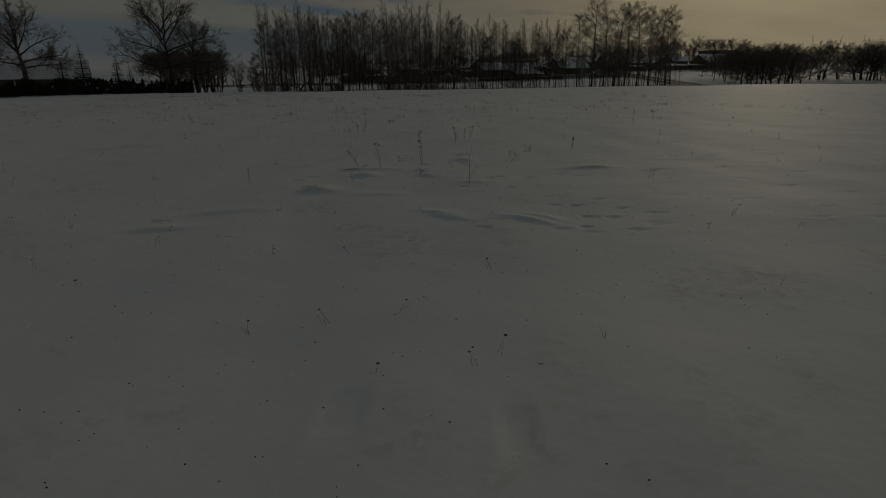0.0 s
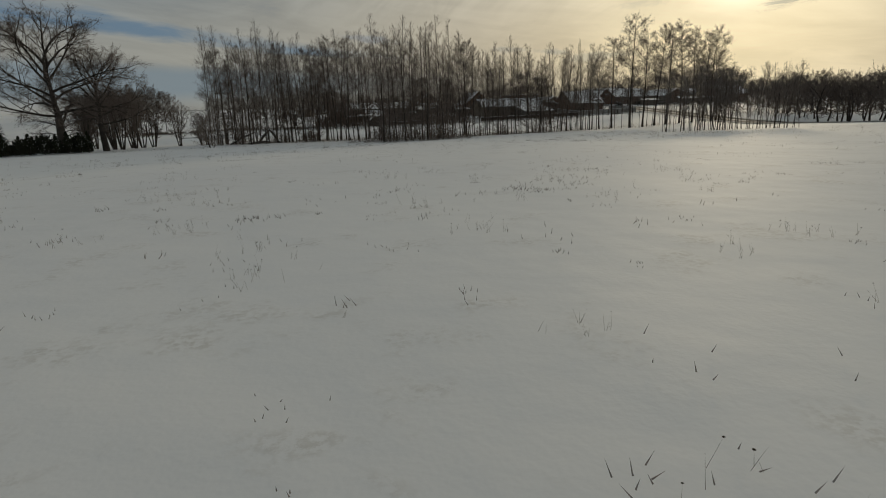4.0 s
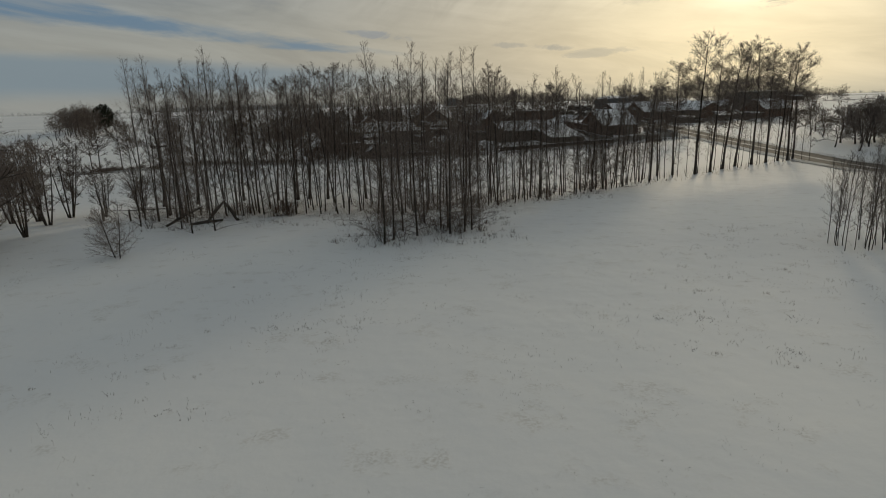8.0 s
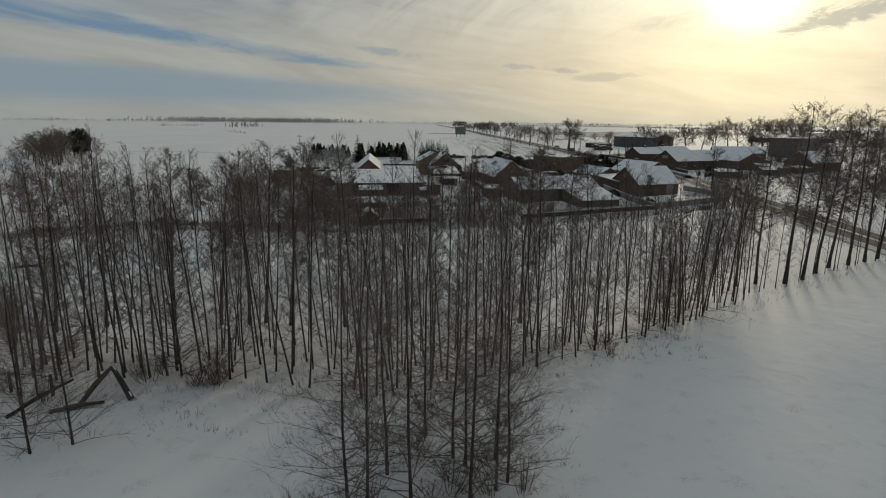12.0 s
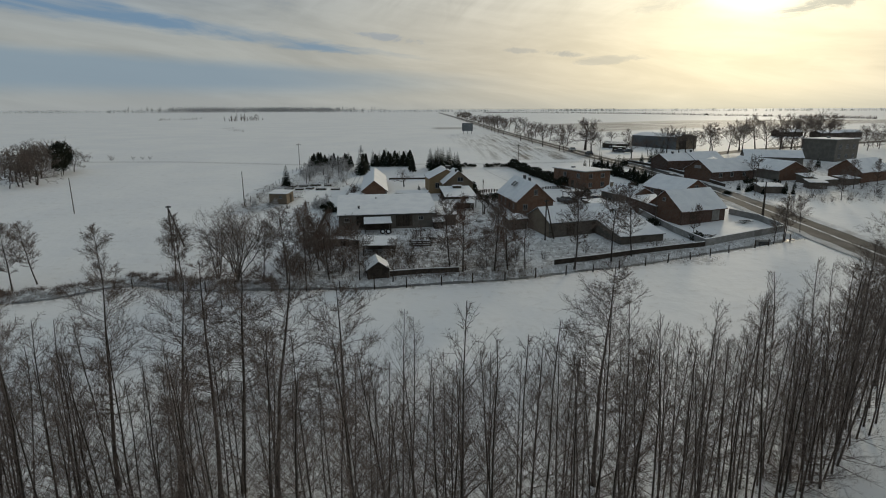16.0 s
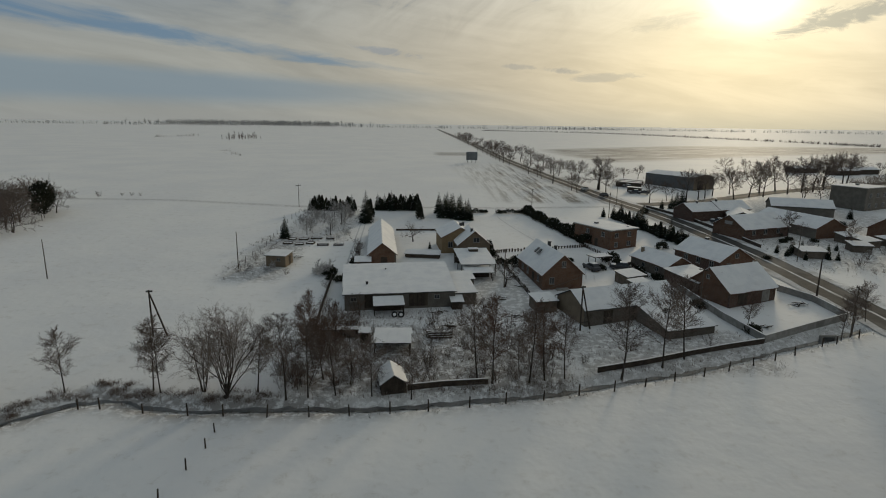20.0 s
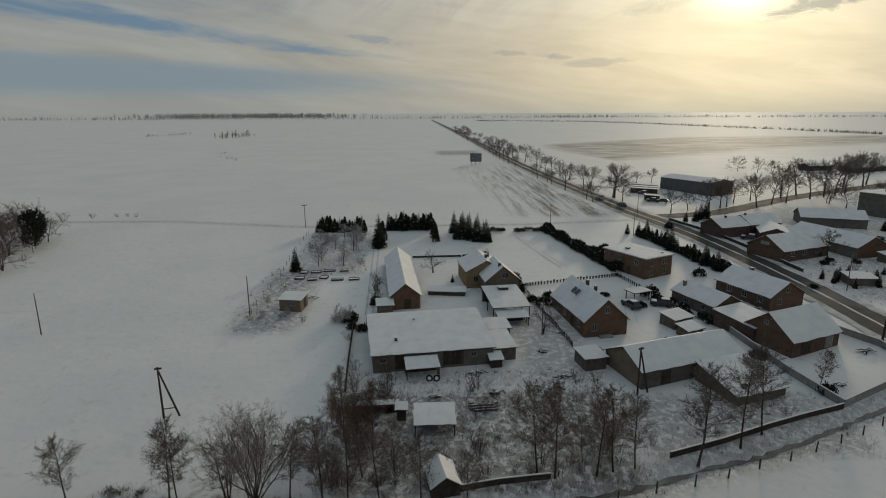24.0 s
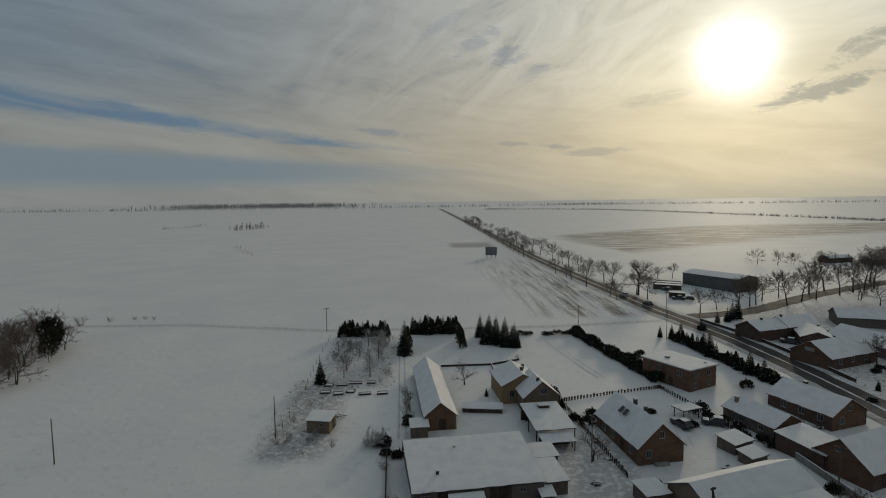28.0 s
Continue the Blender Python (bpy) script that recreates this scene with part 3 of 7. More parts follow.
def strip(name, line, widths, mat, lift, label, category, step=2.0, wob=0.0):
    p = spline(line, step)
    d = np.gradient(p, axis=0)
    d /= np.linalg.norm(d, axis=1)[:, None]
    side = np.stack([d[:, 1], -d[:, 0]], 1)
    g, rows = Geo(), []
    n = len(p)
    r = np.random.RandomState(len(name))
    for j, o in enumerate(widths):
        q = p + side * (o + (r.normal(0, wob, n)[:, None] if j in (0, len(widths) - 1) else 0))
        rows.append([(x, y, gz(x, y) + lift) for x, y in q])
    v = [pt for row in rows for pt in row]
    f = [(j * n + i, j * n + i + 1, (j + 1) * n + i + 1, (j + 1) * n + i) for j in range(len(widths) - 1) for i in range(n - 1)]
    g.add(v, f[:])
    me = g.mesh(name, mat, True)
    me.flip_normals()
    return tagged(new(name, me), label, category, kind="structure")


strip("road", ROAD, (-3.4, 0.0, 3.4), M["asphalt"], 0.06, "grey asphalt road with snow at its edges", "road", 3.0, 0.15)
strip("road_line", ROAD, (-0.28, 0.28), M["verge"], 0.066, "thin line of packed snow along the road's middle", "road", 3.0, 0.08)
strip("verge_west", ROAD, (-5.2, -3.3), M["verge"], 0.09, "trodden snow bank beside the road", "verge", 3.0, 0.2)
strip("verge_east", ROAD, (3.3, 5.0), M["verge"], 0.09, "trodden snow bank beside the road", "verge", 3.0, 0.2)
strip("side_street", [(57.5, 284), (66, 285.5), (84, 291), (118, 312), (161, 334), (260, 380)], (-3.0, 3.0), M["asphalt"], 0.064, "side street of grey asphalt under thin snow", "road", 2.0, 0.2)
strip("creek", CREEK, (-0.34, 0.0, 0.34), M["water"], -0.47, "narrow frozen creek between snowy banks", "water", 1.0, 0.2)


# ---- trees ----
def limb(rnd, g, p, d, length, r, segs=3, sides=3, sag=0.0, slot=0):
    pts, q, dd = [Vector(p)], Vector(p), Vector(d).normalized()
    for i in range(segs):
        dd = (dd + Vector((rnd.gauss(0, 0.12), rnd.gauss(0, 0.12), rnd.gauss(0.03, 0.08) - sag))).normalized()
        q = q + dd * (length / segs)
        pts.append(q.copy())
    g.tube(pts, [r * (1 - 0.8 * i / segs) for i in range(segs + 1)], sides, slot, False)
    return pts, dd


def bare_tree(seed, h, r, low, n, reach, rise=0.6, twigs=9, sub=4, stems=1, mats=("bark", "twig"), thick=0.011, top=0.35, bend=0.02, dome=1.5, fan=0.0):
    """Meshes of a leafless tree's trunk and crown. low: where the branches begin; reach: the longest, as shares of the height."""
    rnd = random.Random(seed)
    tr, cr, apart = Geo(), Geo(), []
    for s in range(stems):
        if h > 5 and stems > 1:
            tr = Geo()
            apart.append(tr)
        a0 = rnd.uniform(0, 6.3)
        lean = Vector((math.cos(a0), math.sin(a0), 0)) * (0.0 if stems == 1 else rnd.uniform(0.08, 0.26 if stems < 7 else 0.42) if h > 5 else rnd.uniform(0.15, 0.8))
        hs = h * (1 if stems == 1 else rnd.uniform(0.75, 1.0))
        pts, p = [], Vector((0, 0, -0.3)) + lean * 0.8
        segs, drift = 11, Vector((rnd.gauss(0, bend), rnd.gauss(0, bend), 0))
        for i in range(segs + 1):
            pts.append(p.copy())
            drift = drift * 0.8 + Vector((rnd.gauss(0, bend), rnd.gauss(0, bend), 0))
            p = p + (drift + Vector((0, 0, 1))) * (hs / segs) + lean * (hs / segs) * (1 - 0.5 * i / segs)
        rs = r * (1 if stems == 1 else 0.6)
        tr.tube(pts, [rs * 1.5] + [rs * (1 - 0.93 * i / segs) + 0.008 for i in range(1, segs + 1)], 7)
        for b in range(n // stems):
            u = low + (0.98 - low) * ((b + rnd.random()) / (n // stems))
            fi = u * segs
            i = min(int(fi), segs - 1)
            q = pts[i].lerp(pts[i + 1], fi - i)
            a = rnd.uniform(0, 6.3)
            shape = min(1.0, (u - low) / max(1e-3, top * (1 - low)) * 0.75 + 0.45) * (1.0 - 0.82 * max(0.0, (u - 0.5) / 0.5) ** dome)
            shape += fan * ((1.0 - 0.85 * u) * rnd.uniform(0.6, 1.0) - shape)
            ln = h * reach * max(0.12, shape) * rnd.uniform(0.65, 1.1)
            up = rise * (0.5 + 0.75 * u) + rnd.uniform(-0.25, 0.3) + 0.7 * max(0, u - 0.7)
            d = Vector((math.cos(a), math.sin(a), up))
            bp, dd = limb(rnd, cr, q, d, ln, 0.009 + rs * 0.30 * (1 - u), 3, 3)
            for t in range(twigs):
                w = 0.2 + 0.8 * ((t + rnd.random()) / twigs) ** 0.7
                j = min(int(w * 3), 2)
                o = bp[j].lerp(bp[j + 1], w * 3 - j)
                e = (dd * 0.6 + Vector((rnd.gauss(0, 0.6), rnd.gauss(0, 0.6), rnd.gauss(0.25, 0.4)))).normalized()
                tl = ln * rnd.uniform(0.22, 0.45)
                tip = o + e * tl
                cr.spike(o, tip, thick)
                for _ in range(sub):
                    o2 = o.lerp(tip, rnd.uniform(0.2, 0.95))
                    e2 = (e * 0.7 + Vector((rnd.gauss(0, 0.6), rnd.gauss(0, 0.6), rnd.gauss(0.1, 0.5)))).normalized()
                    t2 = o2 + e2 * tl * rnd.uniform(0.35, 0.7)
                    s2 = e2.cross(Vector((rnd.gauss(0, 1), rnd.gauss(0, 1), rnd.gauss(0, 1)))).normalized() * thick
                    cr.add([o2 + s2, o2 - s2, t2], [(0, 1, 2)])
    trunks = [g.mesh("stem", M[mats[0]], True) for g in apart] or tr.mesh("trunk", M[mats[0]], True)
    return trunks, cr.mesh("crown", M[mats[1]])


def conifer(seed, h, w, snow=0.03):
    rnd = random.Random(seed)
    tr, cr = Geo(), Geo()
    tr.tube([(0, 0, -0.2), (0, 0, h * 0.5), (0, 0, h * 0.97)], [h * 0.022, h * 0.014, 0.01], 6)
    n = 42
    for i in range(n):
        u = (i + rnd.random()) / n
        z, ring = h * (0.06 + 0.92 * u), max(4, int(14 * (1 - u) + 4))
        for j in range(ring):
            a = 2 * math.pi * (j + rnd.random()) / ring
            ln = w * (1 - u) ** 0.85 * rnd.uniform(0.7, 1.1) + 0.06
            d = Vector((math.cos(a), math.sin(a), -0.25 + 0.5 * u))
            s = Vector((-math.sin(a), math.cos(a), 0)) * ln * 0.32
            o = Vector((0, 0, z))
            for q in range(3):
                m1, m2 = o + d * ln * (0.2 + 0.25 * q), o + d * ln * (0.5 + 0.25 * q)
                k = 1 - 0.25 * q
                dz = Vector((0, 0, rnd.uniform(-0.12, 0.02) * ln))
                cr.add([m1, m2 + s * k + dz, m2 + d * ln * 0.12, m2 - s * k + dz], [(0, 1, 2), (0, 2, 3)], 1 if rnd.random() < snow else 0)
    return tr.mesh("trunk", M["bark"], True), cr.mesh("crown", [M["needle"], M["cover"]])


def leaf_body(seed, shape, count, size, mats, snow=0.1):
    """A dense evergreen body: many small leaf sprays. shape(rnd) gives a place and an outward way."""
    rnd = random.Random(seed)
    g = Geo()
    for _ in range(count):
        p, o = shape(rnd)
        p, o = Vector(p), Vector(o).normalized()
        t = o.cross(Vector((rnd.gauss(0, 1), rnd.gauss(0, 1), rnd.gauss(0, 1)))).normalized() * size * rnd.uniform(0.6, 1.3)
        b = (o * 0.6 + Vector((0, 0, 0.5)) + Vector((rnd.gauss(0, 0.3), rnd.gauss(0, 0.3), 0))).normalized() * size * rnd.uniform(0.8, 1.8)
        g.add([p - t * 0.5, p + t * 0.5, p + b + t * 0.15, p + b - t * 0.25], [(0, 1, 2, 3)], 1 if (o.z > 0.45 and rnd.random() < snow * 4) or rnd.random() < snow * 0.3 else 0)
    return g.mesh("crown", mats)


def column_shape(h, w):
    def s(rnd):
        u, a = rnd.random() ** 0.9, rnd.uniform(0, 6.3)
        rr = w * (1 - u**1.6) * (0.75 + 0.25 * math.sin(3 * a + 5 * u)) * rnd.uniform(0.72, 1.0) + 0.04
        return (rr * math.cos(a), rr * math.sin(a), h * (0.02 + 0.97 * u)), (math.cos(a), math.sin(a), 0.3 + u)
    return s


def place_tree(name, label, meshes, x, y, scale=1.0, spin=0.0, group="", lean=(0, 0), category="tree"):
    m = Matrix.Translation((x, y, gz(x, y))) @ Euler((lean[0], lean[1], spin)).to_matrix().to_4x4() @ Matrix.Scale(scale, 4)
    t = thing(name, label, category, m, group)
    if isinstance(meshes[0], list):
        for stem in meshes[0]:
            part("stem", stem, None, t)
    else:
        part("trunk", meshes[0], None, t)
    part("crown", meshes[1], None, t)
    return t


def crown_tree(seed, h, r, fork, limbs, spread, kids=6, grand=5, twigs=7, sub=2, mats=("bark", "twig"), thick=0.01, droop=0.0, leader=0.0):
    """Meshes of an old leafless tree: a trunk that forks at a share of the height into rising limbs, and their branching."""
    rnd = random.Random(seed)
    tr, cr = Geo(), Geo()
    top = Vector((rnd.gauss(0, 0.02) * h, rnd.gauss(0, 0.02) * h, fork * h))
    tr.tube([(0, 0, -0.3), (0, 0, 0.15), top * 0.5, top], [r * 1.5, r * 1.15, r, r * 0.85], 8)
    turn = rnd.uniform(0, 6.3)

    def grow(p, d, ln, rad, segs, lift):
        pts = [p]
        for _ in range(segs):
            d = (d + Vector((rnd.gauss(0, 0.13), rnd.gauss(0, 0.13), rnd.gauss(lift, 0.08)))).normalized()
            pts.append(pts[-1] + d * (ln / segs))
        cr.tube(pts, [rad * (1 - 0.78 * i / segs) for i in range(segs + 1)], 5 if rad > 0.03 else 3, 1 if rad > 0.03 else 0, False)
        return pts

    def at(pts, w):
        j = min(int(w * (len(pts) - 1)), len(pts) - 2)
        return pts[j].lerp(pts[j + 1], w * (len(pts) - 1) - j), (pts[j + 1] - pts[j]).normalized()

    def aside(d, amount):
        q = Vector((rnd.gauss(0, 1), rnd.gauss(0, 1), rnd.gauss(0, 1)))
        return (d + (q - d * q.dot(d)).normalized() * amount).normalized()

    stem = grow(top * 0.97, Vector((0, 0, 1)), h * leader, r * 0.8, 5, 0.1) if leader else None
    for i in range(limbs):
        a = turn + 2.4 * i + rnd.gauss(0, 0.3)
        if leader:
            w = i / (limbs - 1)
            tilt = radians(spread * (1.0 - 0.72 * w))
            start, ln = at(stem, 0.98 * w)[0], h * (1 - fork - leader * w) * rnd.uniform(0.62, 0.78) * (0.85 if w < 0.2 else 1.0)
        else:
            tilt = radians(spread) * (0.25 + 0.75 * (i * 0.618 % 1.0))
            start = top * (1.0 - 0.3 * (tilt / radians(spread)) * rnd.random())
            ln = h * (1 - fork) * rnd.uniform(0.74, 0.9) * (1.05 - 0.25 * tilt)
        lp = grow(start, Vector((math.sin(tilt) * math.cos(a), math.sin(tilt) * math.sin(a), math.cos(tilt))), ln, r * 0.36, 6, -0.012)
        for b in range(kids):
            o, d = at(lp, 0.22 + 0.76 * (b + rnd.random()) / kids)
            bl = ln * rnd.uniform(0.36, 0.54) * (1.15 - 0.4 * b / kids)
            bp = grow(o, aside(d, rnd.uniform(0.5, 0.95)), bl, r * 0.12, 4, 0.05 - droop)
            for c in range(grand):
                o, d = at(bp, 0.2 + 0.79 * (c + rnd.random()) / grand)
                gl = bl * rnd.uniform(0.3, 0.5)
                gp = grow(o, aside(d, rnd.uniform(0.5, 1.0)), gl, max(thick * 1.2, r * 0.035), 2, 0.05 - droop)
                for _ in range(twigs):
                    o, d = at(gp, rnd.uniform(0.1, 0.98))
                    d = aside(d, rnd.uniform(0.4, 1.1))
                    tip = o + d * gl * rnd.uniform(0.35, 0.8)
                    cr.spike(o, tip, thick)
                    for _ in range(sub):
                        o2 = o.lerp(tip, rnd.uniform(0.2, 0.9))
                        d2 = aside(d, 0.8)
                        s2 = d2.orthogonal().normalized() * thick
                        cr.add([o2 + s2, o2 - s2, o2 + d2 * gl * rnd.uniform(0.2, 0.4)], [(0, 1, 2)])
    return tr.mesh("trunk", M[mats[0]], True), cr.mesh("crown", [M[mats[1]], M[mats[0]]])


POLE = [bare_tree(11 + i, 13.8, 0.056, 0.13 + 0.07 * (i % 3), 54, 0.15, 1.15, 10, 4, 1, ("bark", "twig"), 0.0052, 0.6, bend=0.024, dome=2.0) for i in range(8)]
EDGE = [bare_tree(31 + i, 11.8, 0.068, 0.03, 72, 0.40, 0.55, 10, 4, 1, ("bark", "twig"), 0.0060, 0.10, bend=0.02, fan=1.0) for i in range(4)]
ALDER = [bare_tree(51 + i, 16.5, 0.16, 0.34, 58, 0.20, 0.40, 17, 7, 1, ("bark", "twig"), 0.0098, 0.3, bend=0.022, dome=3.4) for i in range(5)]
YARD = [bare_tree(71 + i, 9.6, 0.10, 0.28, 54, 0.27, 0.65, 15, 8, 1, ("bark", ("twig", "twig_red", "twig")[i]), 0.0115, 0.3, bend=0.04, dome=2.5) for i in range(3)]
CLUMP = [bare_tree(81 + i, 8.8, 0.13, 0.2, 72, 0.27, 0.85, 14, 8, 6, ("bark", "twig"), 0.0105, bend=0.035, dome=2.5) for i in range(2)]
BUSH = [bare_tree(91 + i, 2.8, 0.035, 0.06, 40, 0.36, 0.9, 10, 4, 8, ("bark", ("twig", "twig_red", "twig")[i]), 0.006) for i in range(3)]
BROAD = [crown_tree(101 + i, 13.0, 0.32, 0.24, 15, 80, 8, 6, 8, 2, ("bark", "twig"), 0.010, leader=0.36) for i in range(2)]
ALLEY = [crown_tree(111 + i, 9.0, 0.17, 0.26, 10, 66, 6, 5, 8, 2, ("bark", "twig"), 0.011, leader=0.32) for i in range(4)]
FARTREE = [crown_tree(411 + i, 9.0, 0.15, 0.16, 11, 74, 6, 4, 8, 1, ("bark", "twig"), 0.014, leader=0.36) for i in range(4)]
FROST = [bare_tree(141 + i, 4.0, 0.09, 0.22, 34, 0.38, 0.7, 12, 5, 1, ("bark", "twig_dusted"), 0.011, 0.25, dome=2.5) for i in range(2)] + [bare_tree(151 + i, 2.4, 0.03, 0.08, 36, 0.42, 0.8, 9, 4, 6, ("bark", "twig_dusted"), 0.009) for i in range(2)]
ORCHARD = crown_tree(161, 5.0, 0.14, 0.26, 7, 72, 6, 5, 6, 2, ("bark", "twig"), 0.008)
LOWBUSH = bare_tree(181, 4.4, 0.05, 0.05, 90, 0.5, 0.7, 10, 5, 3, ("bark", "twig_grey"), 0.0065, 0.1, bend=0.03, fan=0.6)
WILLOW = crown_tree(191, 9.0, 0.22, 0.03, 13, 30, 8, 6, 8, 2, ("bark", "twig_grey"), 0.0085)
SCRUB = [bare_tree(131 + i, 7.0, 0.022, 0.22, 34, 0.19, 1.3, 9, 4, 1, ("bark", "twig_grey"), 0.0034, 0.5, bend=0.03, dome=2.4) for i in range(4)]
SHRUB = [crown_tree(421 + i, 2.7, 0.05, 0.05, 13, 88, 7, 5, 7, 2, ("bark", "twig_dusted"), 0.0075) for i in range(2)]
SPRUCE = [conifer(121 + i, 6.0, 1.35) for i in range(3)]

def mistletoe(tree, x, y, z, r, seed):
    """A round evergreen ball of forked twigs in a tree's crown, in the tree's own frame."""
    rnd = random.Random(seed)
    g = Geo()
    for _ in range(110):
        d = Vector((rnd.gauss(0, 1), rnd.gauss(0, 1), rnd.gauss(0, 1))).normalized()
        tip = Vector((x, y, z)) + d * r * rnd.uniform(0.65, 1.0)
        g.spike((x, y, z), tip, 0.012)
        for _ in range(3):
            e = Vector((rnd.gauss(0, 1), rnd.gauss(0, 1), rnd.gauss(0, 1))).normalized() * r * 0.3
            w = e.orthogonal().normalized() * r * 0.07
            g.add([tip - w, tip + w, tip + e], [(0, 1, 2)])
    return part("mistletoe", g, M["thuja"], tree, "round dark mistletoe ball")


# the copse: a wedge of slim trunks with a long row at its far corner
front_x = [-34, -27, -20, -13, -9, -2, 5, 11, 17, 24, 33, 41, 58]
front_y = [104, 105, 105.5, 104, 102, 104.5, 108.5, 111.5, 116, 121.5, 127.5, 133, 140]
back_x = [-34, -27, -20, -13, -9, -2, 5, 11, 17, 24, 33, 58]
back_y = [111, 112, 112, 111.5, 110, 112, 114.5, 116.5, 120, 125, 131.5, 142.5]
spots = []
tries = 0
while len(spots) < 186 and tries < 12000:
    tries += 1
    x = -33 + 60 * (tries * 0.6180339 % 1.0)
    lo, hi = np.interp(x, front_x, front_y), np.interp(x, back_x, back_y)
    y = lo + (hi - lo) * rng.random() ** 1.15
    if all((x - a) ** 2 + (y - b) ** 2 > 0.85**2 for a, b in spots):
        spots.append((x, y))
for i, (x, y) in enumerate(spots):
    lo = float(np.interp(x, front_x, front_y))
    rim = y - lo < 2.0 or x < -29
    kit = EDGE if rim and rng.random() < 0.25 else POLE
    s = rng.uniform(0.95, 1.2) * (1.0 if x < 3 else 0.88) * (1.0 - (0.24 if x < 3 else 0.1) * min(1.0, max(0.0, (y - lo - 1.5) / 5.0)))
    place_tree("slim_tree", "tall slim leafless tree with bare dark trunk", kit[rng.randrange(len(kit))], x, y, s, rng.uniform(0, 6.3), "trees of the copse", (rng.gauss(0, 0.045), rng.gauss(0.01 if x > 0 else -0.03, 0.05)))
for x, y, s in [(-8.0, 89.6, 1.0), (-7.4, 91.4, 0.95), (-1.8, 93.2, 0.9), (-5.6, 92.4, 1.08), (-3.0, 92.5, 1.12), (-1.2, 93.8, 0.92), (-6.8, 94.6, 1.0), (-3.6, 96.0, 1.05), (-24.6, 96.5, 0.85), (-23.0, 97.3, 0.85), (-26.5, 99, 0.8), (-5.0, 98.0, 1.05), (-28.5, 103, 0.9), (-31, 101, 0.8)]:
    place_tree("young_tree", "young leafless tree branching low above the snow", EDGE[rng.randrange(4)], x, y, s, rng.uniform(0, 6.3), "trees of the copse", (rng.gauss(0, 0.02), rng.gauss(0, 0.02)))
for i in range(2):
    place_tree("slim_tree", "slim leafless tree in the front of the copse", (POLE[rng.randrange(6)], EDGE[rng.randrange(4)])[i % 3 == 0], rng.uniform(-9, 0.5), 94.5 + 8.5 * rng.random(), rng.uniform(0.88, 1.08), rng.uniform(0, 6.3), "trees of the copse", (rng.gauss(0, 0.03), rng.gauss(0, 0.03)))
for x, y, s, tip in [(3.2, 117.0, 0.88, 0.02), (-26.6, 117.6, 0.88, 0.0), (-22.2, 116.4, 0.84, -0.15), (-19.8, 116.3, 0.9, -0.18), (-18.6, 116.8, 0.92, -0.03), (-16.3, 116.2, 0.94, -0.03), (-11.7, 115.8, 0.85, 0.0), (-31.5, 116, 0.86, -0.05), (-35.0, 115, 0.84, -0.05), (34.6, 129.8, 1.17, 0.0), (37.6, 131.4, 1.02, 0.02), (40.9, 134.0, 1.08, 0.0), (44.0, 136.2, 1.1, 0.03), (47.3, 137.4, 1.15, 0.0), (50.5, 138.8, 1.08, 0.02), (53.5, 140.5, 1.05, 0.0), (31.2, 129.6, 0.95, 0.02), (28.6, 128.8, 0.78, 0.0), (57, 142, 0.9, 0.0), (55.5, 141, 1.1, 0.02)]:
    place_tree("alder", "tall leafless alder with a layered crown", ALDER[rng.randrange(5)], x, y, s, rng.uniform(0, 6.3), "alders of the copse", (rng.gauss(0, 0.015), tip))
for x, y, s in [(-8.7, 116.0, 0.9), (-8.1, 116.3, 0.86), (-5.2, 116.0, 0.7), (9.0, 120.5, 0.7)]:
    place_tree("slim_tree", "slim leafless tree at the far edge of the copse", POLE[rng.randrange(8)], x, y, s, rng.uniform(0, 6.3), "trees of the copse")
for i in range(34):
    x = 13 + 46 * i / 33 + rng.gauss(0, 0.5)
    y = float(np.interp(x, front_x, front_y)) + rng.uniform(0.2, 2.0)
    place_tree("slim_tree", "slim leafless tree in a row along the field", POLE[rng.randrange(8)], x, y, rng.uniform(0.55, 0.98), rng.uniform(0, 6.3), "trees of the row")
# brown undergrowth along the foot of the copse
for i in range(40):
    x = rng.uniform(-9, 0) if i < 16 else rng.uniform(-30, 16)
    y = (rng.uniform(90, 102) if i < 16 else float(np.interp(x, front_x, front_y)) + rng.uniform(-1.5, 3.0))
    place_tree("undergrowth_bush", "thin brown leafless bush at the foot of the copse", BUSH[(1, 0, 1)[i % 3]], x, y, rng.uniform(0.35, 0.8), rng.uniform(0, 6.3), "undergrowth of the copse", category="bush")
# thicket by the start of the row
for i in range(110):
    u = rng.random()
    x, y = 20.4 + 13 * u + rng.gauss(0, 0.3), 81.0 + rng.uniform(0, 3.4) - 0.5 * u
    place_tree("thicket_stem", "thin leafless stem in a dense thicket", SCRUB[rng.randrange(4)], x, y, rng.uniform(0.68, 0.95), rng.uniform(0, 6.3), "stems of the thicket", (rng.gauss(0, 0.06), rng.gauss(0, 0.06)))


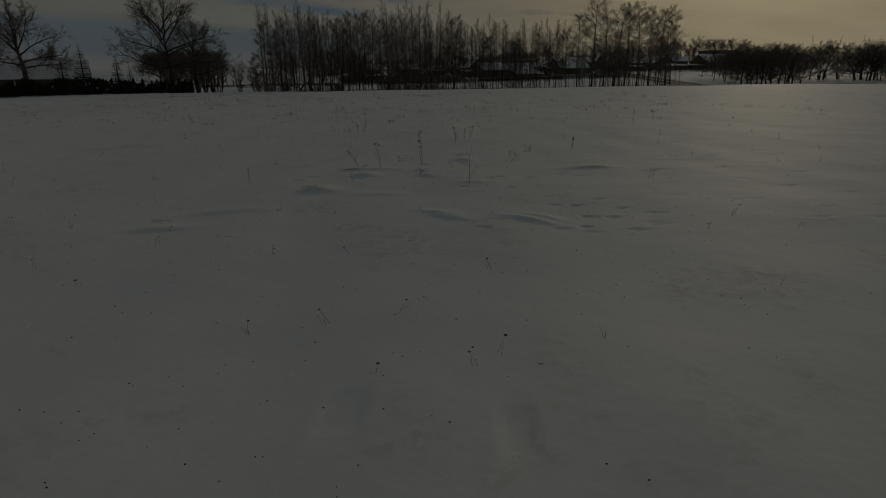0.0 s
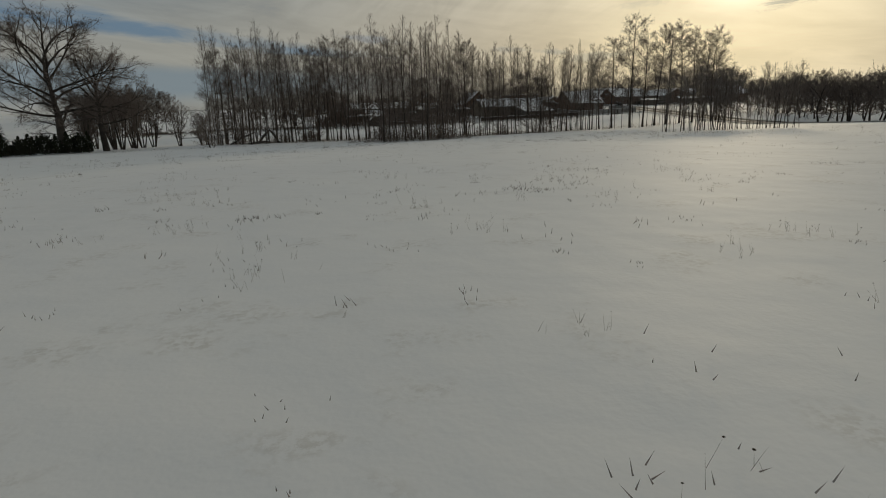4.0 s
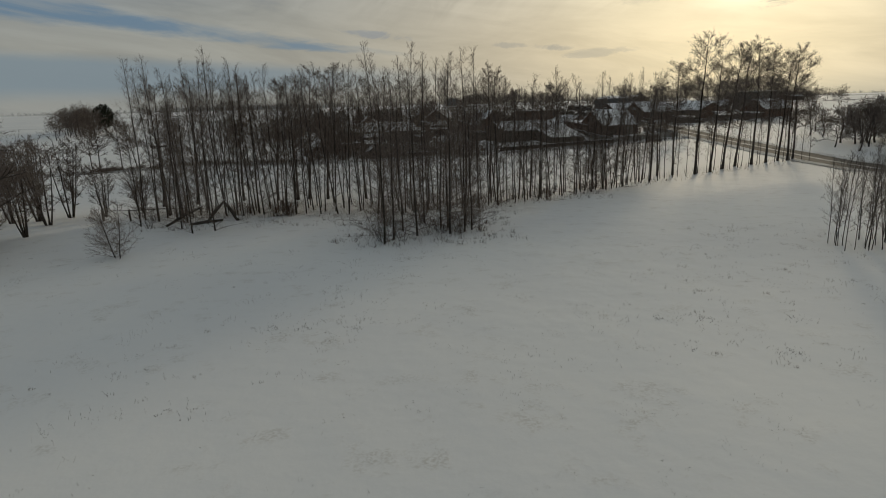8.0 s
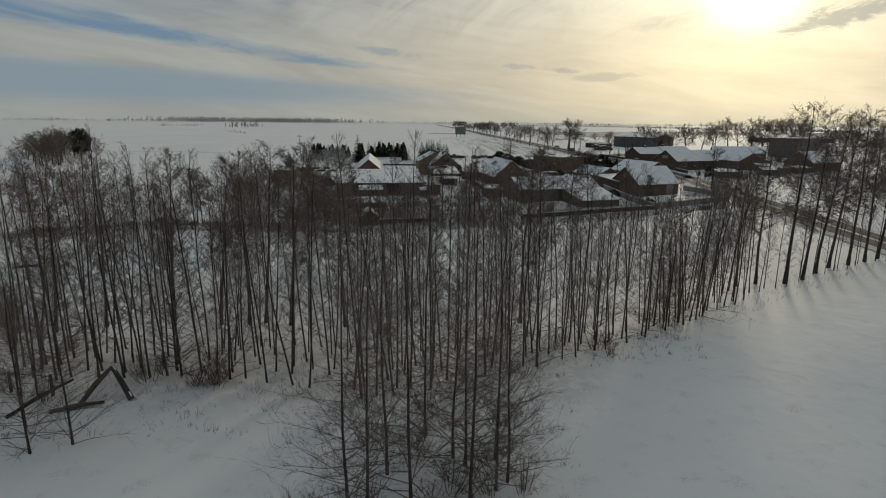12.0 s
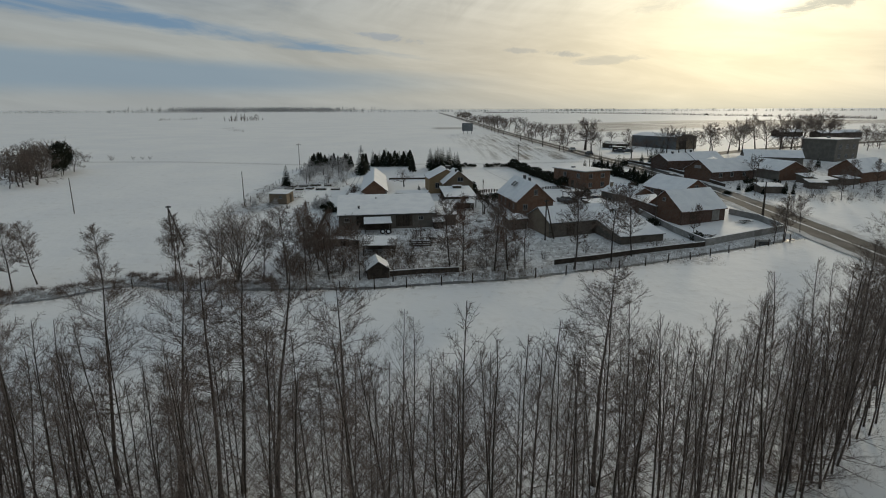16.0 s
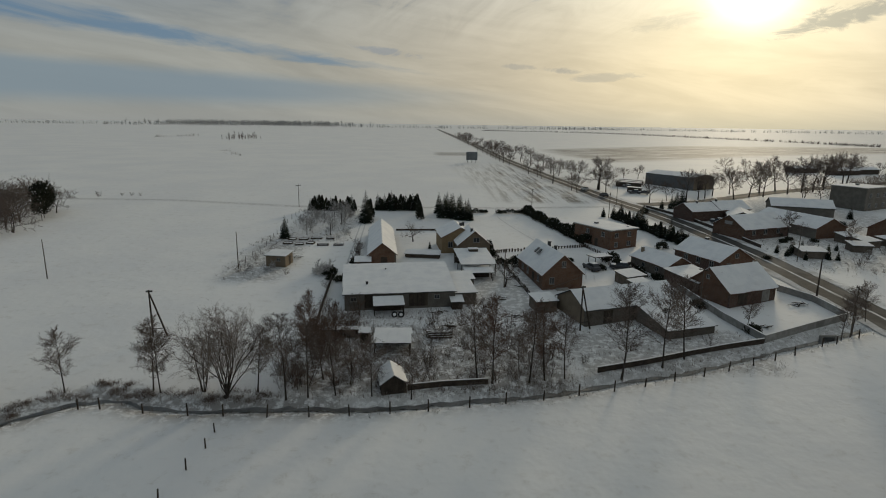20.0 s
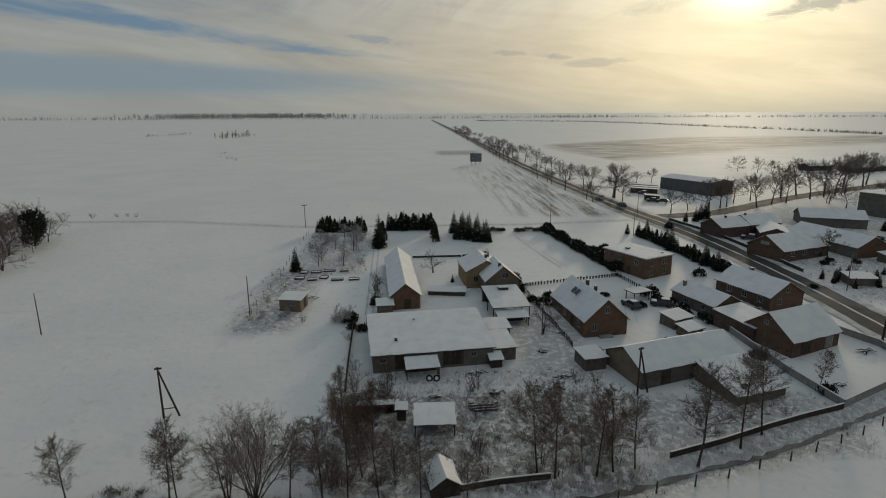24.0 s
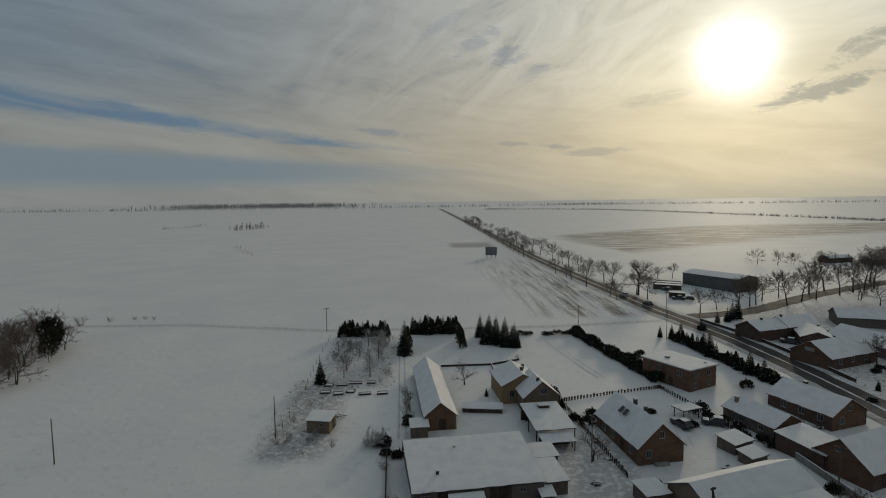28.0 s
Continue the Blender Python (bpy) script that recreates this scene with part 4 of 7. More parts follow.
# ---- buildings ----
def snow_slab(g, quad, thick, rnd, nu=10, nv=5, wob=0.06, slot=0):
    """A snow sheet on a roof plane: quad is eave-left, eave-right, ridge-right, ridge-left. Its edges are uneven."""
    a, b, c, d = [Vector(p) for p in quad]
    nrm = (b - a).cross(d - a).normalized()
    top, bot = [], []
    for j in range(nv + 1):
        for i in range(nu + 1):
            u, v = i / nu, j / nv
            p = a.lerp(b, u).lerp(d.lerp(c, u), v)
            if j == 0:
                p += (d - a).normalized() * rnd.uniform(-wob, wob * 1.5)
            if i in (0, nu):
                p += (b - a).normalized() * rnd.uniform(-wob, wob) * 0.6
            rim = i in (0, nu) or j in (0, nv)
            bot.append(p)
            top.append(p + nrm * (thick * (0.75 if rim else 1.0) + rnd.uniform(-0.008, 0.008)))
    n = len(top)
    w = nu + 1
    f = [(j * w + i, j * w + i + 1, (j + 1) * w + i + 1, (j + 1) * w + i) for j in range(nv) for i in range(nu)]
    ring = [i for i in range(nu)] + [j * w + nu for j in range(nv)] + [nv * w + i for i in range(nu, 0, -1)] + [j * w for j in range(nv, 0, -1)]
    f += [(n + ring[i], n + ring[(i + 1) % len(ring)], ring[(i + 1) % len(ring)], ring[i]) for i in range(len(ring))]
    return g.add(top + bot, f, slot)


def window(house, x, y, z, w, h, face, label="white-framed window"):
    """A framed window on a wall; face is the outward way: 'x', '-x', 'y' or '-y'."""
    t = 0.07
    ax = {"x": ((0, 1), (1, 0)), "-x": ((0, -1), (-1, 0)), "y": ((-1, 0), (0, 1)), "-y": ((1, 0), (0, -1))}[face]
    (ux, uy), (nx, ny) = ax
    def at(u, v, o):
        return (x + ux * u + nx * o, y + uy * u + ny * o, z + v)
    fr = Geo()
    for u0, u1, v0, v1 in ((-w / 2, -w / 2 + t, 0, h), (w / 2 - t, w / 2, 0, h), (-w / 2, w / 2, 0, t), (-w / 2, w / 2, h - t, h), (-t / 2, t / 2, t, h - t)):
        fr.prism([at(u0, v0, 0.0), at(u1, v0, 0.0), at(u1, v1, 0.0), at(u0, v1, 0.0)], (nx * 0.06, ny * 0.06, 0))
    win = part("window", fr, M["frame"], house, label)
    gl = Geo().prism([at(-w / 2, 0, 0), at(w / 2, 0, 0), at(w / 2, h, 0), at(-w / 2, h, 0)], (nx * 0.02, ny * 0.02, 0))
    part("pane", gl, M["glass"], win)
    si = Geo().prism([at(-w / 2 - 0.08, -0.06, 0), at(w / 2 + 0.08, -0.06, 0), at(w / 2 + 0.08, 0, 0), at(-w / 2 - 0.08, 0, 0)], (nx * 0.16, ny * 0.16, 0))
    part("sill", si, M["concrete"], win)
    return win


def door(house, x, y, w, h, face, mat="wood_dark", label="boarded door"):
    (ux, uy), (nx, ny) = {"x": ((0, 1), (1, 0)), "-x": ((0, -1), (-1, 0)), "y": ((-1, 0), (0, 1)), "-y": ((1, 0), (0, -1))}[face]
    d = None
    n = max(2, round(w / 0.3))
    for i in range(n):
        u0, u1 = -w / 2 + w * i / n + 0.008, -w / 2 + w * (i + 1) / n - 0.008
        g = Geo().prism([(x + ux * u0, y + uy * u0, 0.02), (x + ux * u1, y + uy * u1, 0.02), (x + ux * u1, y + uy * u1, h), (x + ux * u0, y + uy * u0, h)], (nx * 0.05, ny * 0.05, 0))
        if d is None:
            d = part("door", g, M[mat], house, label)
        else:
            part("board", g, M[mat], d)
    return d


def chimney(house, x, y, z0, z1, w=0.5, mat="felt"):
    z1 = z0 + (z1 - z0) * 0.7
    c = part("chimney", Geo().box(x - w / 2, y - w / 2, z0, x + w / 2, y + w / 2, z1), M[mat], house, "dark sooty chimney")
    part("cap", Geo().box(x - w / 2 - 0.05, y - w / 2 - 0.05, z1, x + w / 2 + 0.05, y + w / 2 + 0.05, z1 + 0.09), M["concrete"], c)
    part("snow", Geo().box(x - w / 2 - 0.03, y - w / 2 - 0.03, z1 + 0.09, x + w / 2 + 0.03, y + w / 2 + 0.03, z1 + 0.15), M["cover"], c)


def gabled(name, label, p0, p1, width, eave, ridge, wall="brick", gable=None, roof="tile", over=0.35, off=0.0, cover=1.0, thick=0.07, category="house", group=""):
    """A house under a ridge roof that runs from p0 to p1 (the middles of its end walls). off moves the ridge sideways.
    In the house's own frame y runs along the ridge from p0, x to the right."""
    a, b = Vector((*p0, 0)), Vector((*p1, 0))
    L, yaw = (b - a).length, math.atan2(-(b - a).x, (b - a).y)
    mid = (a + b) / 2
    z = min(gz(*p0), gz(*p1), gz(mid.x, mid.y)) + 0.1
    ho = thing(name, label, category, Matrix.Translation((a.x, a.y, z)) @ Matrix.Rotation(yaw, 4, "Z"), group)
    w, t, r = width / 2, 0.3, ridge
    base = -0.8
    gable = gable or wall
    rnd = random.Random(int(L * 100 + width * 10))
    part("wall", Geo().box(-w, 0, base, -w + t, L, eave), M[wall], ho)
    part("wall", Geo().box(w - t, 0, base, w, L, eave), M[wall], ho)
    drop = 0.10
    loop = [(-w + t, 0, base), (w - t, 0, base), (w - t, 0, eave), (w, 0, eave), (off, 0, r - drop), (-w, 0, eave), (-w + t, 0, eave)]
    part("gable_wall", Geo().prism(loop, (0, t, 0)), M[gable], ho)
    part("gable_wall", Geo().prism([(x, L - t, zz) for x, _, zz in loop], (0, t, 0)), M[gable], ho)
    for s in (-1, 1):
        run = (w + off) if s < 0 else (w - off)
        k = (r - eave) / run
        ex, ez = s * (w + over), eave - k * over
        q = [(ex, -over, ez), (ex, L + over, ez), (off, L + over, r), (off, -over, r)]
        if s < 0:
            q = [q[1], q[0], q[3], q[2]]
        nrm = (Vector(q[1]) - Vector(q[0])).cross(Vector(q[3]) - Vector(q[0])).normalized()
        slab = Geo().prism(q, -nrm * 0.1)
        sl = part("roof_slope", slab, M[roof], ho, "tiled roof slope under snow")
        if cover:
            e = 0.05
            aa = [Vector(v) + nrm * 0.004 for v in q]
            lift = (aa[3] - aa[0]).normalized()
            aa[0] += lift * e
            aa[1] += lift * e
            part("snow_layer", snow_slab(Geo(), aa, thick, rnd, max(6, int(L / 1.2)), max(4, int(run / 1.2))), M["cover"], sl)
    return ho


def shed(name, label, cx, cy, yaw, w, d, h_front, h_back, wall="wood", roof="felt", over=0.25, open_front=False, thick=0.07, category="shed", group="", flat_z=None):
    """A shed under one slope. Its front faces -y in its own frame; cx, cy is its middle."""
    z = (gz(cx, cy) if flat_z is None else flat_z) + 0.02
    s = thing(name, label, category, Matrix.Translation((cx, cy, z)) @ Matrix.Rotation(radians(yaw), 4, "Z"), group)
    x, y, t, base = w / 2, d / 2, 0.14, -0.6
    rnd = random.Random(int(w * 100 + d * 10))
    side = [(-y, base), (y, base), (y, h_back), (-y, h_front)]
    for sx in (-1, 1):
        if open_front:
            for py in (-y + 0.1, y - 0.1, 0):
                hh = h_front + (h_back - h_front) * (py + y) / d
                part("post", Geo().box(sx * x - 0.07, py - 0.07, base, sx * x + 0.07, py + 0.07, hh), M["wood_dark"], s)
        else:
            part("wall", Geo().prism([(sx * x, yy, zz) for yy, zz in side], (-sx * t, 0, 0)), M[wall], s)
    part("wall", Geo().box(-x + t, y - t, base, x - t, y, h_back - 0.01), M[wall], s)
    if not open_front:
        part("wall", Geo().box(-x + t, -y, base, x - t, -y + t, h_front - 0.01), M[wall], s)
    k = (h_back - h_front) / d
    q = [(-x - over, -y - over, h_front - k * over), (x + over, -y - over, h_front - k * over), (x + over, y + over, h_back + k * over), (-x - over, y + over, h_back + k * over)]
    nrm = (Vector(q[1]) - Vector(q[0])).cross(Vector(q[3]) - Vector(q[0])).normalized()
    ro = part("roof", Geo().prism([Vector(v) + nrm * 0.09 for v in q], -nrm * 0.08), M[roof], s, "roof sheet under snow")
    part("snow_layer", snow_slab(Geo(), [Vector(v) + nrm * 0.095 for v in q], thick, rnd, max(4, int(w / 0.9)), max(3, int(d / 0.9))), M["cover"], ro)
    return s


# the red-brick house
ho = gabled("brick_house", "red-brick farmhouse with a steep snow-covered roof", (13.75, 195.6), (11.7, 209.4), 7.4, 2.85, 6.2, "brick", roof="tile")
window(ho, 0.1, 0.0, 3.9, 0.8, 1.1, "-y"), window(ho, -2.0, 0, 1.0, 0.9, 1.2, "-y")
door(ho, -3.7, 5.0, 1.0, 2.0, "-x")
for yy in (2.2, 8.0, 11.0):
    window(ho, -3.7, yy, 1.0, 1.0, 1.2, "-x")
chimney(ho, 0.5, 8.6, 5.9, 7.2), chimney(ho, 0.6, 5.6, 5.8, 7.0, 0.45)
for yy in (7.2, 8.6):
    sky_l = part("skylight", Geo().prism([(-2.2, yy, 4.75), (-2.2, yy + 0.7, 4.75), (-1.3, yy + 0.7, 5.55), (-1.3, yy, 5.55)], (-0.09, 0, 0.1)), M["glass"], ho, "small roof window clear of snow")
part("plank", Geo().tube([(-3.2, -0.3, 0.1), (3.6, -0.12, 2.2)], [0.06, 0.06], 5), M["wood"], ho, "long pole leaning on the gable")
part("porch_step", Geo().box(-1.2, -0.9, -0.5, 1.0, 0, 0.25), M["concrete"], ho)

# the wide barn
ba = gabled("wide_barn", "wide low barn with a shallow snow-covered roof", (-23.9, 191.6), (-6.5, 193.9), 13.4, 2.35, 4.1, "plaster", "plaster", "felt", 0.3, -5.5, thick=0.07, category="barn")
for u, w in ((11.6, 3.0), (3.8, 1.4)):
    door(ba, 6.7, u, w, 2.1, "x", "wood_dark", "dark barn door")
for u in (1.4, 8.6, 14.6):
    window(ba, 6.7, u, 1.1, 0.9, 0.7, "x")
chimney(ba, 3.3, 3.6, 2.7, 3.6, 0.35, "felt"), chimney(ba, -2.6, 7.0, 3.3, 4.1, 0.2, "felt")
shed("lean_to", "small lean-to roof against the barn front", -16.1, 184.2, 7.6, 4.5, 2.4, 1.6, 2.2, "wood_dark", "felt", 0.15, True)
an = shed("annex", "low annex with snow on its roof beside the barn", -4.1, 196.4, 8, 3.8, 3.6, 2.0, 2.4, "plaster")
shed("annex", "low annex with snow on its roof beside the barn", -4.3, 190.9, 8, 3.6, 5.6, 1.8, 2.3, "wood")
shed("hen_house", "tiny shed at the barn's corner", -5.4, 186.7, 8, 1.7, 1.6, 1.2, 1.6, "wood_dark")

# the long outbuilding behind the barn
lo = gabled("long_outbuilding", "long narrow outbuilding with a red gable and snowy roof", (-18.9, 208.7), (-21.4, 237.0), 5.4, 2.6, 4.8, "plaster", "brick", "tile", 0.3, category="outbuilding")
door(lo, 0.3, 0, 1.3, 1.9, "-y", "wood_dark")
shed("wood_store", "small shed with a snowy roof against the outbuilding", -22.6, 207.4, 5, 2.8, 2.6, 1.7, 2.1, "wood")

# the ochre house
oc = gabled("ochre_house", "ochre house with snowy gable roofs", (-2.9, 219.5), (-3.9, 228.5), 8.2, 3.5, 5.6, "ochre", "ochre", "tile", 0.3)
window(oc, -2.2, 0, 1.2, 1.0, 1.3, "-y")
chimney(oc, 0.4, 2.6, 5.1, 6.6, 0.5), chimney(oc, 1.5, 5.6, 4.8, 6.2, 0.45)
oc2 = gabled("gable_wing", "gabled front wing of the ochre house", (-0.3, 214.6), (-1.2, 222.0), 6.6, 3.2, 5.9, "tan", "tan", "tile", 0.35)
window(oc2, 0.4, 0, 3.5, 1.3, 1.0, "-y"), chimney(oc2, -0.4, 1.2, 5.0, 6.7, 0.45)
shed("porch_roof", "broad low porch with open front under snow", -0.9, 207.6, 6, 6.4, 9.4, 2.1, 3.0, "wood_dark", "felt", 0.2, True)
shed("porch_roof", "lower step of the open porch under snow", -0.6, 201.3, 6, 5.0, 2.6, 1.5, 1.8, "wood_dark", "felt", 0.2, True)

dm = thing("roof_box", "small boxed vent with a snowy lid on the porch roof", "vent", Matrix.Translation((-0.9, 210.6, gz(-0.9, 207.6) + 2.72)) @ Matrix.Rotation(0.1, 4, "Z"))
part("body", Geo().box(-0.9, -0.6, -0.3, 0.9, 0.6, 0.75), M["wood_dark"], dm)
part("snow", Geo().box(-1.0, -0.7, 0.754, 1.0, 0.7, 0.86), M["cover"], dm)

# the flat-roofed house
fx, fy, fyaw = 31.8, 229.9, 27.0
fl = thing("flat_house", "two-storey brick house with a flat snow-covered roof", "house", Matrix.Translation((fx, fy, gz(fx, fy) - 0.2)) @ Matrix.Rotation(radians(fyaw), 4, "Z"))
hx, hy, fh = 4.05, 5.9, 4.35
for g in (Geo().box(-hx, -hy, -0.8, hx, -hy + 0.3, fh), Geo().box(-hx, hy - 0.3, -0.8, hx, hy, fh), Geo().box(-hx, -hy + 0.3, -0.8, -hx + 0.3, hy - 0.3, fh), Geo().box(hx - 0.3, -hy + 0.3, -0.8, hx, hy - 0.3, fh)):
    part("wall", g, M["brick"], fl)
sl = part("roof", Geo().box(-hx - 0.35, -hy - 0.35, fh, hx + 0.35, hy + 0.35, fh + 0.16), M["concrete"], fl, "flat concrete roof")
part("snow_layer", snow_slab(Geo(), [(-hx - 0.3, -hy - 0.3, fh + 0.165), (hx + 0.3, -hy - 0.3, fh + 0.165), (hx + 0.3, hy + 0.3, fh + 0.165), (-hx - 0.3, hy + 0.3, fh + 0.165)], 0.14, rng, 10, 12), M["cover"], sl)
chimney(fl, -0.8, 2.2, fh, fh + 0.75, 0.75), chimney(fl, 2.6, -4.4, fh, fh + 0.5, 0.3)
for u in (-2.3, 1.6):
    for zz in (0.6, 2.7):
        window(fl, u, -hy, zz, 1.1, 1.1, "-y")
for u in (-3.5, 1.5):
    window(fl, -hx, u, 2.7, 1.1, 1.1, "-x")
door(fl, -hx, -1.5, 1.0, 2.0, "-x")

# the long shed near the creek, with its lower wing
gs = gabled("long_shed", "long grey shed with a snowy ridge roof", (12.0, 182.6), (28.6, 188.0), 8.0, 2.4, 4.4, "brick_grey", "tan", "felt", 0.3, category="shed")
for u in (4.0, 9.0, 13.0):
    door(gs, 4.0, u, 1.6, 1.9, "x", "wood_dark")
shed("low_wing", "low shed wing under an unbroken snow slope", 26.7, 178.9, 17, 8.2, 7.2, 1.1, 2.7, "brick_grey", "felt", 0.25)
shed("tool_shed", "small square shed with a flat snowy roof", 8.4, 186.0, 12, 3.3, 3.4, 1.8, 2.1, "wood")

# the barn at the road
rb = gabled("road_barn", "brick barn beside the road with a steep snowy roof", (37.4, 190.6), (47.4, 194.6), 8.6, 2.4, 5.6, "brick_dark", "brick", "tile", 0.35, category="barn")
door(rb, 4.3, 8.4, 1.8, 2.1, "x", "concrete", "pale sliding door"), door(rb, 4.3, 3.0, 2.2, 2.1, "x")
window(rb, -0.3, 0, 3.6, 0.7, 0.7, "-y")
jh = gabled("roadside_house", "brick house by the road with an unbroken snowy roof", (50.2, 205.6), (46.6, 217.4), 8.2, 2.6, 5.0, "brick_dark", "brick", "tile", 0.35)
chimney(jh, 0.3, 8.4, 4.5, 5.7, 0.6)
for u in (2.0, 5.5, 9.0):
    window(jh, -4.1, u, 1.0, 1.1, 1.2, "-x")
window(jh, 0, 0, 3.0, 0.9, 0.9, "-y"), window(jh, -1.8, 0, 0.9, 1.0, 1.2, "-y")
ks = gabled("brick_shed", "brick shed with a snow-covered roof", (37.6, 202.2), (34.6, 212.2), 6.4, 2.3, 4.0, "brick_grey", "brick", "tile", 0.3, category="shed")
chimney(ks, -1.5, 9.2, 3.0, 4.6, 0.5, "tan")
for u in (2.5, 6.5):
    window(ks, -3.2, u, 0.9, 0.9, 0.9, "-x")
shed("link_shed", "low shed between barn and house under snow", 37.9, 197.0, 24, 6.8, 7.4, 2.1, 2.9, "brick_dark", "felt")
shed("garden_shed", "small shed with a snowy roof in the yard", 27.2, 199.6, 24, 4.2, 3.2, 1.6, 2.0, "wood"), shed("garden_shed", "small shed with a snowy roof in the yard", 27.6, 195.4, 24, 3.4, 2.4, 1.3, 1.7, "wood")
# garden shelter
sh = thing("garden_shelter", "open garden shelter with a snowy roof on posts", "shelter", Matrix.Translation((25.0, 211.5, gz(25, 211.5))) @ Matrix.Rotation(0.35, 4, "Z"))
for x in (-1.7, 1.7):
    for y in (-1.1, 1.1):
        part("post", Geo().box(x - 0.06, y - 0.06, -0.3, x + 0.06, y + 0.06, 1.75), M["wood_dark"], sh)
shr = part("roof", Geo().prism([(-2.1, -1.5, 1.75), (2.1, -1.5, 1.75), (2.1, 1.5, 1.75), (-2.1, 1.5, 1.75)], (0, 0, 0.12)), M["wood_dark"], sh)
part("snow_layer", snow_slab(Geo(), [(-2.1, -1.5, 1.874), (2.1, -1.5, 1.874), (2.1, 1.5, 1.874), (-2.1, 1.5, 1.874)], 0.14, rng, 6, 5), M["cover"], shr)

# hut in the field, sheds among the weeds
hut = shed("field_hut", "small ochre hut with a flat snowy roof in the field", -39.5, 210.6, -10, 4.0, 3.6, 2.0, 2.3, "tan", "felt", 0.3)
window(hut, 0.6, -1.8, 1.0, 0.7, 0.6, "-y"), door(hut, 2.0, 0.3, 0.9, 1.7, "x")
cr = gabled("creek_shed", "small dark board shed with a snowy gable roof", (-13.9, 159.6), (-14.6, 163.4), 2.9, 1.2, 2.2, "wood_dark", "wood_dark", "felt", 0.2, category="shed")
door(cr, 0, 0, 0.9, 1.1, "-y")
shed("wood_shelter", "open board shelter with a snowy roof", -14.7, 171.5, 0, 4.6, 3.8, 1.5, 2.0, "wood", "felt", 0.2, True)
shed("privy", "tiny upright board shed with snow on top", -18.7, 173.6, 0, 1.1, 1.1, 1.5, 1.7, "wood_dark")

# houses across the road
n1 = gabled("village_house", "low brick house with a snowy roof behind the road", (63.6, 259.5), (73.2, 262.6), 7.6, 2.8, 4.7, "brick_dark", "brick_dark", "tile", 0.3, group="houses across the road")
chimney(n1, 0.2, 4.5, 4.3, 5.5, 0.5)
n1b = gabled("village_house", "brick house with a snowy roof joined to its neighbour", (73.4, 262.7), (83.5, 265.5), 8.0, 2.8, 4.9, "brick_dark", "brick_dark", "tile", 0.3, group="houses across the road")
chimney(n1b, 0.2, 1.2, 4.5, 5.7, 0.5)
gabled("cart_shed", "cart shed with a snowy roof closing the yard", (80.5, 260.5), (75.8, 250.0), 7.0, 2.6, 3.9, "brick_dark", "brick_dark", "felt", 0.3, category="shed", group="houses across the road")
n2 = gabled("village_house", "red-brick house with its gable to the road and a snowy roof", (65.5, 237.6), (79.8, 243.0), 9.6, 2.6, 5.4, "brick_dark", "brick", "tile", 0.35, group="houses across the road")
part("sign_board", Geo().box(-1.3, -0.08, 3.1, 0.9, 0.0, 3.9), M["frame"], n2, "pale board on the gable")
for u in (3.0, 7.0, 11.5):
    window(n2, 4.8, u, 1.0, 1.1, 1.2, "x")
n3 = gabled("village_barn", "long brick barn with a snowy roof across the road", (91.0, 236.5), (86.5, 256.0), 9.6, 2.6, 4.9, "plaster", "brick", "tile", 0.3, category="barn", group="houses across the road")
shed("lean_to", "low lean-to with a snowy roof at the barn", 92.5, 232.6, 10, 4.6, 3.0, 1.6, 2.1, "wood")
gabled("village_barn", "barn with a wide snowy roof behind the yards", (97.5, 274.0), (113.0, 268.0), 9.0, 2.6, 4.6, "plaster", "plaster", "felt", 0.3, category="barn", group="houses across the road")
gabled("village_house", "brick house with a snowy roof among gardens", (103.5, 234.5), (116.0, 240.5), 8.4, 2.6, 5.6, "brick", "brick", "tile", 0.3, group="houses across the road")
for x, y, w, d in ((73.6, 218.2, 5.2, 3.4), (88.5, 223.6, 4.0, 3.4), (93.8, 228.0, 4.6, 3.2), (100.5, 229.5, 5.0, 3.4)):
    shed("garden_shed", "small garden shed under snow", x, y, rng.uniform(-12, 20), w, d, 1.5, 1.9, "wood", group="garden sheds")
bx, by = 133.0, 283.0
bl = thing("square_block", "tall plain block of a house with a flat snowy roof", "house", Matrix.Translation((bx, by, gz(bx, by) - 0.2)) @ Matrix.Rotation(radians(25), 4, "Z"))
for g in (Geo().box(-6.5, -5.5, -0.8, 6.5, -5.2, 7.2), Geo().box(-6.5, 5.2, -0.8, 6.5, 5.5, 7.2), Geo().box(-6.5, -5.2, -0.8, -6.2, 5.2, 7.2), Geo().box(6.2, -5.2, -0.8, 6.5, 5.2, 7.2)):
    part("wall", g, M["plaster"], bl)
ro = part("roof", Geo().box(-6.8, -5.8, 7.2, 6.8, 5.8, 7.38), M["concrete"], bl)
part("snow_layer", snow_slab(Geo(), [(-6.7, -5.7, 7.384), (6.7, -5.7, 7.384), (6.7, 5.7, 7.384), (-6.7, 5.7, 7.384)], 0.14, rng, 9, 8), M["cover"], ro)
chimney(bl, 0, 1, 7.3, 8.3, 0.8)
for u in (-4, 0, 4):
    for zz in (1.0, 4.2):
        window(bl, u, -5.5, zz, 1.4, 1.4, "-y")
